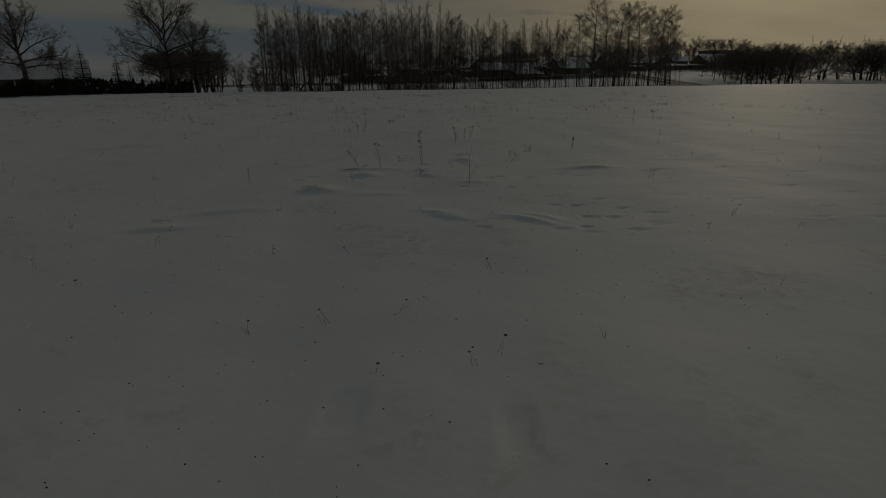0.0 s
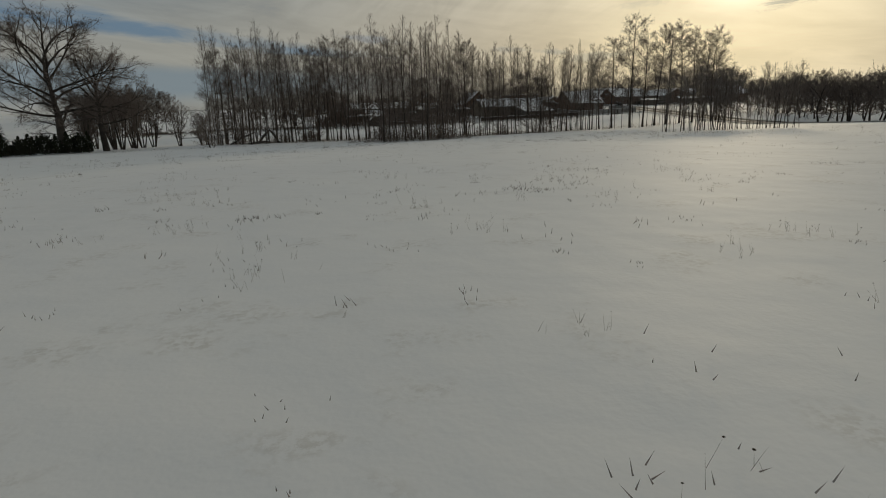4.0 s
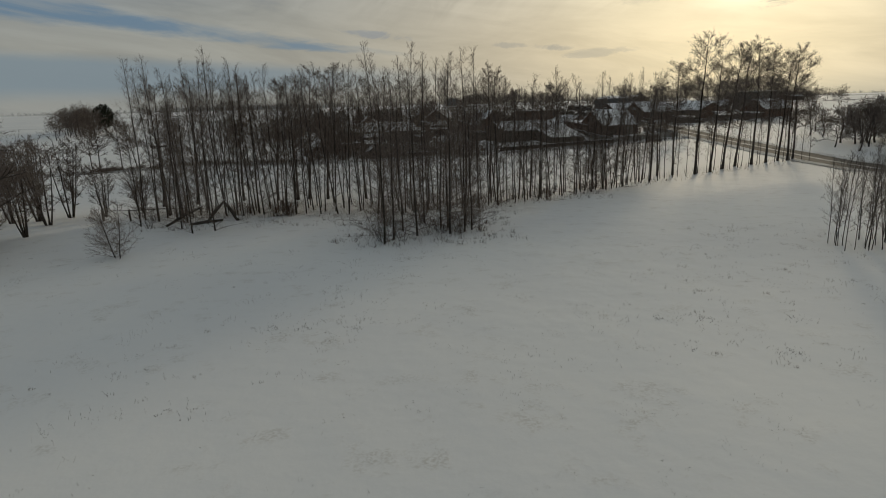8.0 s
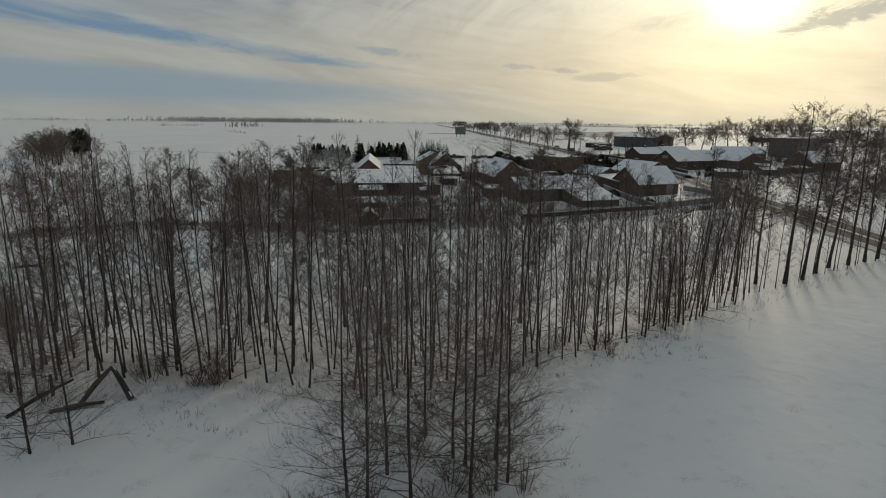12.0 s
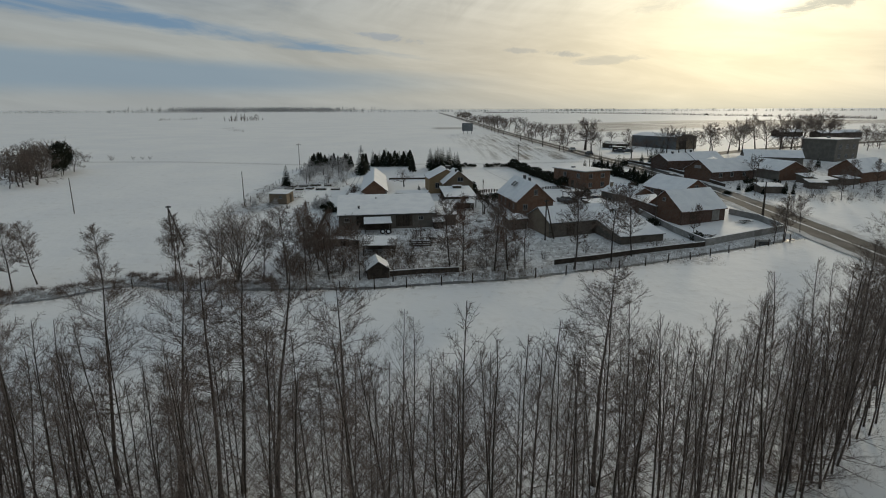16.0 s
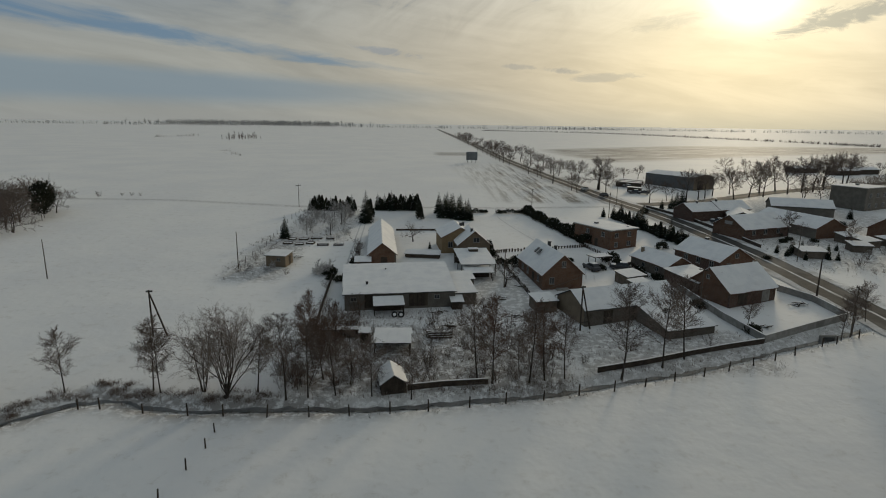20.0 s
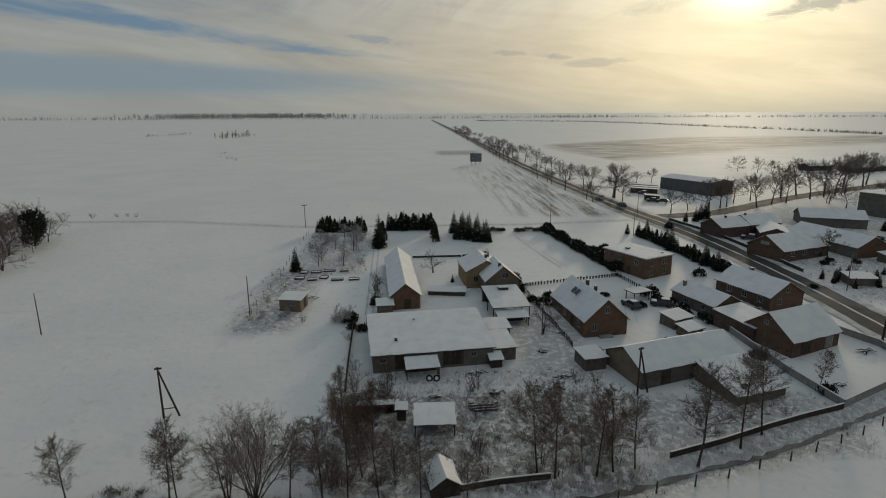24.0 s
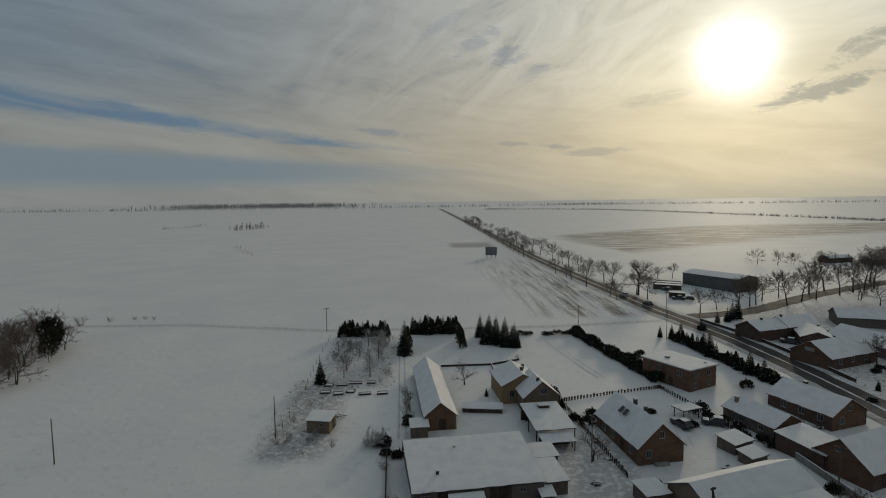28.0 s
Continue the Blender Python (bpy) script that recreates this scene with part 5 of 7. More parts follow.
# store hall past the junction
wh = gabled("store_hall", "long blue-grey sheet-metal hall with a snowy roof", (99.5, 321.5), (89.0, 343.5), 12.0, 4.9, 6.1, "metal_blue", "tan", "felt", 0.2, category="hall")
door(wh, -2, 0, 3.4, 3.6, "-y", "wood_dark", "wide sliding door")
for x, y, a in ((72.5, 330, 70), (74.5, 335, 68), (77, 340, 66), (69, 313.5, 75)):
    shed("machine_shed", "low open shed with a snowy roof in the machine yard", x, y, a, 3.4, 10 if a < 75 else 5.0, 1.6, 1.9, "wood_dark", "felt", 0.2, category="shed", group="sheds of the machine yard")
for x, y in ((182, 396), (197, 386), (212, 392)):
    gabled("far_shed", "dark long farm shed beyond the side street", (x, y), (x + 14, y + 3), 7, 2.4, 3.6, "wood_dark", "wood_dark", "felt", 0.2, category="shed", group="far farm sheds")
# low farm building beside the first field
fb = gabled("field_barn", "low ochre farm building with a snowy roof", (-55.0, 89.0), (-76.0, 77.0), 8.0, 2.5, 5.0, "tan", "tan", "tile", 0.35, category="barn")
for u in (3.0, 8.0, 13.0):
    window(fb, -4.0, u, 1.0, 1.0, 0.8, "-x")

# the roadside board
bd = thing("billboard", "large grey board on posts in the open field", "billboard", Matrix.Translation((16.6, 439.0, gz(16.6, 439))) @ Matrix.Rotation(radians(-4), 4, "Z"))
for x in (-2.4, 0, 2.4):
    part("post", Geo().box(x - 0.12, 0.05, -0.4, x + 0.12, 0.3, 6.2), M["wood_dark"], bd)
for i in range(4):
    part("panel", Geo().box(-3.3 + 1.65 * i + 0.01, -0.06, 1.6, -1.65 + 1.65 * i - 0.01, 0.04, 6.4), M["board"], bd)

# ---- evergreens ----
COL = [(bpy.data.meshes[POLE[0][0].name], leaf_body(200 + i, column_shape(3.6, 0.85), 1300, 0.17, [M["thuja"], M["cover"]], 0.006)) for i in range(3)]
stub = Geo().tube([(0, 0, -0.2), (0, 0, 2.2)], [0.07, 0.04], 5).mesh("trunk", M["bark"])
COL = [(stub, c[1]) for c in COL]


def round_shape(h, w):
    def s(rnd):
        a, b = rnd.uniform(0, 6.3), math.acos(rnd.uniform(-0.9, 1.0))
        k = rnd.uniform(0.72, 1.0) * (0.86 + 0.14 * math.sin(4 * a + 3 * b))
        d = Vector((math.sin(b) * math.cos(a), math.sin(b) * math.sin(a), math.cos(b)))
        return (d.x * w * k, d.y * w * k, h * 0.56 + d.z * h * 0.42 * k), d
    return s


PINE = [(stub, leaf_body(220 + i, round_shape(5.6, 1.9), 1300, 0.24, [M["thuja"], M["cover"]], 0.006)) for i in range(2)]


def evergreen(x, y, s, name="columnar_thuja", label="dark columnar evergreen in a row", group="evergreen row", kit=None):
    k = kit or COL
    place_tree(name, label, k[rng.randrange(len(k))], x, y, s, rng.uniform(0, 6.3), group, category="conifer")


for i in range(20):
    evergreen(-45.0 + 13.2 * i / 19, 269.3 + rng.gauss(0, 0.4), rng.uniform(0.75, 1.25) * (1.05 if i % 3 else 0.78), kit=COL if i % 3 else SPRUCE)
for i in range(18):
    evergreen(-25 + 12 * i / 17, 270.5 + rng.gauss(0, 0.5), rng.uniform(0.8, 1.25) * (1.15 if i % 3 else 0.9), kit=COL if i % 3 else SPRUCE)
for x, y, s in ((-26.4, 255.5, 1.5), (-26.0, 258.5, 1.45), (-12.0, 256.5, 1.35), (-12.2, 260, 1.3), (-12.4, 264, 1.25)):
    evergreen(x, y, s)
for x, y, s in ((-26.6, 252.0, 1.5), (-6.6, 266.5, 1.1), (-5.0, 262.5, 1.1), (-3.4, 259, 1.2), (-1.4, 257.2, 1.15), (0.6, 256.2, 1.0), (-2.6, 263, 1.15), (-0.6, 260.5, 1.2), (1.6, 259.0, 1.0), (-6.2, 259.5, 0.95), (1.9, 256.0, 0.8), (-4.2, 265.5, 1.15), (-9.5, 223.3, 0.3), (-43.7, 232.6, 0.95), (55.5, 268, 0.6), (70.5, 279.5, 1.0), (73, 281, 1.15), (68, 277.5, 0.8), (64.5, 276.5, 0.6), (69.8, 219.5, 0.45), (71.5, 221.0, 0.55), (68.2, 221.5, 0.4), (74.5, 222.5, 0.5), (115, 262, 0.7), (41.5, 262.5, 0.55), (44.0, 261.0, 0.7)):
    evergreen(x, y, s, "spruce", "dark green spruce dusted with snow", "spruces of the village", SPRUCE)
for i in range(34):
    u = i / 33
    evergreen(44.2 + 6.6 * u + rng.gauss(0, 0.7), 260.5 - 35 * u + rng.gauss(0, 0.6), rng.uniform(0.45, 0.95) * (1.25 if rng.random() < 0.2 else 1.0), kit=SPRUCE if i % 3 == 2 else COL)


def hedge(name, label, line, w, h, count, size=0.2):
    p = spline(line, 1.0)

    def s(rnd):
        q = p[rnd.randrange(len(p) - 1)]
        a = rnd.uniform(0, math.pi)
        o = Vector((math.cos(a), rnd.uniform(-1, 1), abs(math.sin(a)) + 0.05))
        k = 0.75 + 0.25 * math.sin(q[0] * 1.3 + q[1] * 0.9)
        d = p[min(len(p) - 1, int(rnd.random() * len(p)))] - q
        x, y = q[0] + math.cos(a) * w * 0.5 * rnd.uniform(0.7, 1) * k + rnd.uniform(-0.5, 0.5), q[1] + rnd.uniform(-0.7, 0.7)
        return (x, y, gz(x, y) + 0.05 + h * k * math.sin(a) * rnd.uniform(0.55, 1.05)), o
    me = leaf_body(int(count), s, int(count * 1.5), size, [M["thuja"], M["cover"]], 0.005)
    return tagged(new(name, me), label, "hedge")


hedge("clipped_hedge", "low dark clipped hedge at the orchard's end", [(2.5, 267), (8.2, 267.8)], 1.2, 1.2, 900, 0.2)
hedge("clipped_hedge", "low dark clipped hedge along the lane", [(11.2, 266.6), (19.3, 267.3)], 1.3, 1.3, 1100, 0.2)
hedge("tall_hedge", "tall uneven dark hedge beside the white lawn", [(19.8, 267), (22.6, 252), (25.2, 239), (27.3, 228)], 2.8, 2.3, 10500, 0.26)
hedge("street_hedge", "dark overgrown evergreen hedge along the street", [(44.6, 258.5), (47.6, 243), (51.0, 226.5)], 2.6, 2.1, 11000, 0.24)
hedge("tall_hedge", "dark hedge in front of the flat-roofed house", [(25.5, 243.5), (30.5, 246.0)], 1.5, 1.7, 1200, 0.22)
hedge("tall_hedge", "curved dark hedge behind the ochre house", [(1.8, 226), (3.2, 221), (3.6, 215.5)], 1.3, 2.4, 2200, 0.22)
for x, y, w in ((33.9, 186.6, 2.8), (28.4, 212.9, 2.6), (33.3, 201.9, 2.0), (24.4, 207.6, 1.8), (28.6, 210.4, 1.6), (27.6, 214.6, 1.2), (6.6, 209.0, 2.0), (5.0, 211.2, 1.2), (9.9, 211.8, 1.5), (8.6, 213.0, 1.3), (-28.4, 203.2, 1.5), (56.0, 268.5, 2.2), (37.5, 176.8, 1.6), (-28.2, 204.8, 1.6), (-25.6, 199.6, 1.1), (43.5, 224.5, 2.0), (76, 231.5, 1.4), (79, 234, 1.2)):
    hedge("garden_bush", "round dark evergreen garden bush with snow", [(x - 0.4, y), (x + 0.4, y)], w, w * 0.8, 420, 0.2)
# evergreens and trees at the first field's edge
for i in range(13):
    u = i / 10
    evergreen(-36.2 - 6.0 * u + rng.gauss(0, 0.15), 82.6 - 8.5 * u, rng.uniform(0.46, 0.56), "small_thuja", "small dark thuja standing in the snow", "thuja row")
hedge("field_hedge", "low dark hedge behind the row of thujas", [(-37.5, 83.2), (-41, 78.4), (-43.8, 74.2)], 1.3, 1.5, 3600, 0.2)
hedge("field_hedge", "dense dark hedge at the field's edge", [(-43.6, 72.5), (-46.5, 67), (-49, 61), (-52, 53)], 2.2, 1.7, 6500, 0.24)
for x, y, s in ((-39.8, 84.2, 1.18), (-37.6, 88.0, 0.92), (-58.5, 80, 1.08), (-49, 100, 0.6), (-60, 88, 0.6)):
    place_tree("broad_tree", "broad old leafless tree at the field's edge", BROAD[int(x * 10) % 2], x, y, s, x, "old trees by the field")
for x, y, s in ((-38.4, 93.0, 0.85), (-40.2, 95.0, 0.9), (-39.0, 97.5, 0.8), (-41.8, 92.0, 0.8)):
    place_tree("willow_clump", "dense many-stemmed leafless bush at the field's edge", CLUMP[int(y) % 2], x, y, s, x, "clumps by the copse")
for x, y, s in ((-46.1, 106.3, 0.95), (-41.2, 104.0, 1.0), (-42, 109, 1.0), (-38.2, 108.5, 0.7), (-49.5, 108, 1.0), (-53, 112, 0.95), (-44, 107, 1.0), (-36.5, 112.5, 0.6), (-35, 110, 0.5), (-56, 118, 0.7)):
    place_tree("willow_clump", "many-stemmed leafless willow clump", CLUMP[rng.randrange(2)], x, y, s, rng.uniform(0, 6.3), "clumps by the copse")
place_tree("low_bush", "low spreading pale leafless bush on the snow", LOWBUSH, -26.4, 88.0, 1.0, 0.5, category="bush")
sg, sc = Geo().tube([(0, 0, -0.1), (0.02, 0, 0.25), (0.01, 0.01, 0.5), (0.06, 0.0, 0.78)], [0.0042, 0.0036, 0.0028, 0.001], 5), Geo()
for z, a, ln in ((0.04, 0.3, 0.24), (0.06, 2.8, 0.12), (0.1, 0.6, 0.16), (0.3, 2.5, 0.1), (0.42, 0.4, 0.14), (0.55, 2.9, 0.09), (0.62, 0.2, 0.08)):
    sc.tube([(0.015, 0, z), (0.015 + math.cos(a) * ln * 0.6, math.sin(a) * ln * 0.5, z + ln * 0.5), (0.015 + math.cos(a) * ln * 0.8, math.sin(a) * ln * 0.6, z + ln * 1.1)], [0.0022, 0.0018, 0.001], 4)
place_tree("sapling", "thin bare sapling standing in the snow", (sg.mesh("trunk", M["bark"], True), sc.mesh("crown", M["bark"])), 0.92, 5.42, 0.78, 0.3)
for x, y in ((-31, 104), (-33.5, 106.5), (-29.6, 99.8), (-27.5, 102)):
    place_tree("low_bush", "low leafless bush on the snow", BUSH[rng.randrange(3)], x, y, rng.uniform(0.5, 0.8), rng.uniform(0, 6), category="bush")
# trees of the yard and the creek
creek_trees = ((-23.5, 159.0, 0.82, 0), (-20.5, 159.4, 0.72, 0), (-16.4, 159.2, 0.7, 0), (-11.9, 158.6, 0.55, 0), (-4.1, 162.6, 1.0, 0), (-2.4, 161.8, 1.0, 1), (2.0, 162.0, 0.92, 0), (4.0, 162.6, 0.95, 1), (6.5, 163, 0.8, 0), (13.7, 163.6, 1.15, 2), (19.7, 166, 1.05, 0), (23.5, 168.2, 1.05, 2), (-25.9, 158.6, 0.95, 0), (-29.4, 160.0, 0.75, 2), (-41.3, 160.4, 0.82, 0), (-40.2, 159.8, 0.72, 0), (-50.9, 159.9, 0.72, 0))
yard_trees = ((1.2, 164.4, 0.5, 0), (37.1, 177.9, 0.55, 1), (-60, 156, 0.85, 0), (-63, 154, 0.95, 0), (-58.5, 158.5, 0.8, 2), (-66, 157, 0.8, 0), (-22.5, 163, 0.75, 1), (-24.2, 166, 0.8, 1), (-21.8, 168, 0.7, 1), (-25.4, 171, 0.75, 1), (-19.2, 163.8, 0.6, 0), (52, 176.5, 0.7, 0), (49, 174.5, 0.6, 2), (57.5, 181, 0.6, 0))
for x, y, s, k in creek_trees + yard_trees:
    yt = place_tree("yard_tree", "slender leafless tree by the creek and yards", YARD[k], x, y, s * 1.1, rng.uniform(0, 6.3), "trees of the yards", (rng.gauss(0, 0.03), rng.gauss(0, 0.04)))
    if x in (-29.4, -41.3, 4.0, 19.7):
        mistletoe(yt, 0.5, 0.2, 6.4, 0.32, int(y * 10))
place_tree("willow_clump", "many-stemmed leafless willow by the creek", WILLOW, -32.6, 158.8, 1.08, 1.0, "clumps by the creek")
place_tree("willow_clump", "many-stemmed leafless willow by the creek", CLUMP[1], -35.4, 159.9, 0.85, 2.0, "clumps by the creek")
place_tree("fruit_tree", "small leafless fruit tree in the snowy garden", ORCHARD, -13.4, 229.8, 1.0, 1.0)
place_tree("fruit_tree", "bushy leafless tree beside the yard fence", ORCHARD, 3.9, 197.0, 1.05, 2.2)
place_tree("garden_tree", "round leafless tree beside the brick house", ALLEY[2], 80.2, 236.6, 0.8, 1.0)
for i in range(16):
    x, y = rng.uniform(-43, -29.5), rng.uniform(234, 264)
    place_tree("orchard_tree", "small snow-dusted leafless fruit tree", (FROST[0], FROST[1], SHRUB[0])[i % 3], x, y, rng.uniform(0.8, 1.35), rng.uniform(0, 6.3), "orchard trees")
for x, y, s in ((-29.4, 203.6, 1.15), (-30.6, 204.6, 0.95), (-44.6, 206.2, 0.6), (-40.2, 206.0, 0.7)):
    place_tree("round_shrub", "wide round snow-dusted leafless shrub", SHRUB[int(x * 10) % 2], x, y, s, 4 * x, category="bush")
for i in range(30):
    x, y = rng.uniform(-28, -20.5), rng.uniform(160.5, 180)
    place_tree("thorn_bush", "dense russet thorn bush beside the yard", BUSH[1], x, y, rng.uniform(0.7, 1.25), rng.uniform(0, 6.3), "thorn bushes", category="bush")
for i in range(26):
    x, y = rng.uniform(-44, -29), rng.uniform(229, 265)
    place_tree("fruit_bush", "snow-dusted leafless bush of the orchard", FROST[2 + rng.randrange(2)], x, y, rng.uniform(0.4, 1.0), rng.uniform(0, 6.3), "orchard bushes", category="bush")
for x, y, s in ( (-24.5, 176, 1.1), (-25.2, 181, 1.2), (-25.4, 186, 0.9), (-23.8, 173, 1.0), (-8.5, 175, 0.7), (-5, 172, 0.75), (0.5, 171, 0.8), (3.5, 176, 0.8), (-2, 179, 0.6), (-10, 166, 0.8), (-18, 166.5, 0.9), (6, 170, 0.7), (-20.5, 175.5, 0.8), (-27.5, 196, 0.7), (10, 167, 0.6), (17, 170.5, 0.7), (29, 172, 0.7), (-46, 205, 0.5), (-45, 213, 0.6), (-43.5, 221, 0.6), (-36.5, 203.8, 0.6), (33, 201.5, 0.8), (31, 208, 0.6), (85, 216, 0.9), (92, 220, 0.9), (80, 212, 1.0), (98, 216, 1.0), (86, 208, 0.8)):
    place_tree("yard_bush", "tangled leafless bush in the yard", BUSH[rng.randrange(3)], x, y, s, rng.uniform(0, 6.3), "yard bushes", category="bush")
for i in range(58):
    x, y = rng.uniform(-26, 8), rng.uniform(160, 183)
    if not (-20 < x < -11 and y > 168):
        place_tree("yard_bush", "tangled brown leafless bush in the weedy yard", BUSH[(1, 1, 2, 0)[i % 4]], x, y, rng.uniform(0.5, 1.15) * (1.3 if x < -19 else 1.0), rng.uniform(0, 6.3), "yard bushes", category="bush")
for x, y, s in ((-49.1, 78, 1.15), (-47.6, 84, 0.95), (-45.9, 84.2, 0.72), (-51.0, 76.5, 0.9), (-46.6, 82, 0.6)):
    evergreen(x, y, s, "spruce", "dark young spruce by the hedge", "spruces by the field", SPRUCE)
# scrub and small evergreens round the farm buildings
for i in range(16):
    place_tree("yard_bush", "tangled leafless bush against the outbuilding", BUSH[i % 3], -24.6 + rng.gauss(0, 0.4) - 0.06 * i, 212 + 0.95 * i, rng.uniform(0.4, 0.75), rng.uniform(0, 6.3), "yard bushes", category="bush")
for x, y, w in ((-27.6, 200.6, 0.9), (-27.9, 203.6, 0.8), (-24.5, 211.0, 0.9), (-24.6, 213.2, 0.8), (30.8, 203.0, 1.6), (31.6, 206.4, 1.3), (30.9, 209.4, 1.0), (33.4, 199.6, 1.5), (36.0, 214.6, 1.2), (40.2, 212.0, 1.4), (42.4, 206.8, 1.2), (10.6, 189.6, 0.9), (-3.0, 211.9, 1.0), (19.6, 213.5, 0.9), (62.8, 216, 1.0), (78.5, 238, 1.3), (84.0, 232, 1.3), (96.0, 244, 1.6), (104, 250, 1.8), (88, 262, 1.6)):
    hedge("garden_bush", "dark evergreen garden bush with snow", [(x - 0.3, y), (x + 0.3, y)], w, w * 0.8, int(240 + 90 * w), 0.18)
# gardens across the road
for i in range(30):
    x, y = rng.uniform(70, 112), rng.uniform(205, 233)
    place_tree("garden_bush", "small leafless bush in a snowy garden", (FROST[2 + i % 2] if i % 3 else BUSH[1]), x, y, rng.uniform(0.3, 0.8), rng.uniform(0, 6.3), "bushes of the gardens", category="bush")
for i in range(9):
    evergreen(rng.uniform(67.5, 84), rng.uniform(214, 226), rng.uniform(0.28, 0.5), "small_spruce", "small dark spruce in a snowy garden", "small spruces of the gardens", SPRUCE)
for x, y, s in ((88, 226, 0.7), (97, 222, 0.75), (106, 226, 0.7), (84, 208, 0.7), (110, 216, 0.8)):
    place_tree("garden_tree", "leafless tree in a snowy garden", YARD[rng.randrange(3)], x, y, s, rng.uniform(0, 6.3), "trees of the gardens")
# roadside trees
for i in range(30):
    y = 308 + 9.5 * i * (1 + 0.035 * i)
    rx = float(np.interp(y, ROAD_YX[0], ROAD_YX[1]))
    for side in (-1, 1):
        if rng.random() < 0.85:
            place_tree("roadside_tree", "leafless roadside tree in a long avenue", ALLEY[rng.randrange(4)], rx + side * rng.uniform(5.2, 6.4), y + rng.gauss(0, 2.2), rng.uniform(0.75, 1.3), rng.uniform(0, 6.3), "avenue trees")
tall = place_tree("tall_roadside_tree", "tall leafless tree with mistletoe by the road", BROAD[0], 57.0, 319, 1.1, 1.0, "avenue trees")
for i, (x, y, z) in enumerate(((2.6, 0.6, 9.2), (-1.8, 1.0, 10.4), (0.6, -2.2, 8.4))):
    mistletoe(tall, x, y, z, 0.42, 900 + i)
for x, y, s in ((65.2, 288.5, 0.75), (73.2, 293.6, 0.6), (78.4, 290, 1.0), (85.7, 296.5, 0.9), (89.3, 299, 0.8), (99, 297.5, 1.0), (107.3, 302.5, 1.0), (117.8, 314, 1.15), (113.8, 304.5, 0.95), (127.7, 320, 1.2), (127.3, 311.5, 1.1), (136.1, 316.5, 1.3), (141.9, 318.5, 1.25), (150, 324, 1.25), (158, 336, 1.3), (168, 338, 1.3), (95, 305, 0.8), (104, 310, 0.85), (175, 345, 1.3), (78, 352, 0.55), (86, 356, 0.6)):
    place_tree("street_tree", "leafless tree along the side street", ALLEY[rng.randrange(4)], x, y, s * 1.35, rng.uniform(0, 6.3), "trees of the side street")
for i in range(26):
    u = rng.random()
    place_tree("wood_tree", "dark tree at the edge of a small wood", FARTREE[rng.randrange(4)], -109 - 22 * u + rng.gauss(0, 2.5), 224 + 52 * u + rng.gauss(0, 4), rng.uniform(0.75, 1.25), rng.uniform(0, 6.3), "small wood by the field")
for i in range(70):
    u = rng.random()
    x, y = ((66 + 22 * u + rng.gauss(0, 3), 105 + 80 * u) if i < 30 else (86 + 80 * u + rng.gauss(0, 4), 96 + 60 * u + rng.gauss(0, 8)))
    place_tree("wood_tree", "leafless tree of the wood beyond the first field", FARTREE[rng.randrange(4)], x, y, rng.uniform(0.7, 1.05), rng.uniform(0, 6.3), "wood beyond the field")
for i in range(70):
    u = rng.random()
    place_tree("wood_tree", "leafless tree of the dark wood beyond the field", FARTREE[i % 4], 82 + 62 * u + rng.gauss(0, 3), 152 + 16 * rng.random() - 10 * u, rng.uniform(0.85, 1.25), rng.uniform(0, 6.3), "wood beyond the field")
for i in range(16):
    u = rng.random()
    place_tree("wood_tree", "leafless tree of the wood beside the low farm", FARTREE[rng.randrange(4)], -72 - 40 * u + rng.gauss(0, 4), 98 + 75 * u, rng.uniform(0.7, 1.0), rng.uniform(0, 6.3), "wood beyond the field")
for x, y, s in ((-112, 258, 1.5), (-115, 263, 1.7), (-110, 254, 1.3), (-117, 267, 1.5)):
    evergreen(x - 2.0, y - 3, s * rng.uniform(0.8, 1.1), "pine", "dark full-crowned pine at the wood's edge", "pines of the small wood", PINE)
for x, y, s in ((-126, 288, 1.4), (-119.5, 292, 0.8), (-113, 294, 0.5), (-110, 294.5, 0.5), (-107, 294, 0.5)):
    place_tree("lone_bush", "rounded leafless bush along the field track", BUSH[1], x, y, s, 1.0, category="bush")


# ---- fences, poles, small things ----
def fence_line(name, label, pts, h, r=0.07, rails=0, sag=0.0, jitter=0.05, mat="wood_dark"):
    f = thing(name, label, "fence", Matrix.Translation((pts[0][0], pts[0][1], gz(*pts[0]))))
    o = Vector((pts[0][0], pts[0][1], gz(*pts[0])))
    tops = []
    for x, y in pts:
        hh = h * rng.uniform(0.85, 1.12)
        b = Vector((x, y, gz(x, y) - 0.3)) - o
        t = b + Vector((rng.gauss(0, jitter), rng.gauss(0, jitter), hh + 0.3))
        part("post", Geo().tube([b, b.lerp(t, 0.5), t], [r * 1.1, r, r * 0.9], 6), M[mat], f)
        tops.append(t)
    for k in range(rails):
        for a, b in zip(tops, tops[1:]):
            d = Vector((0, 0, -0.12 - 0.45 * k))
            part("rail", Geo().tube([a + d, (a + b) / 2 + d - Vector((0, 0, sag)), b + d], [0.035, 0.03, 0.035], 4), M[mat], f)
    return f


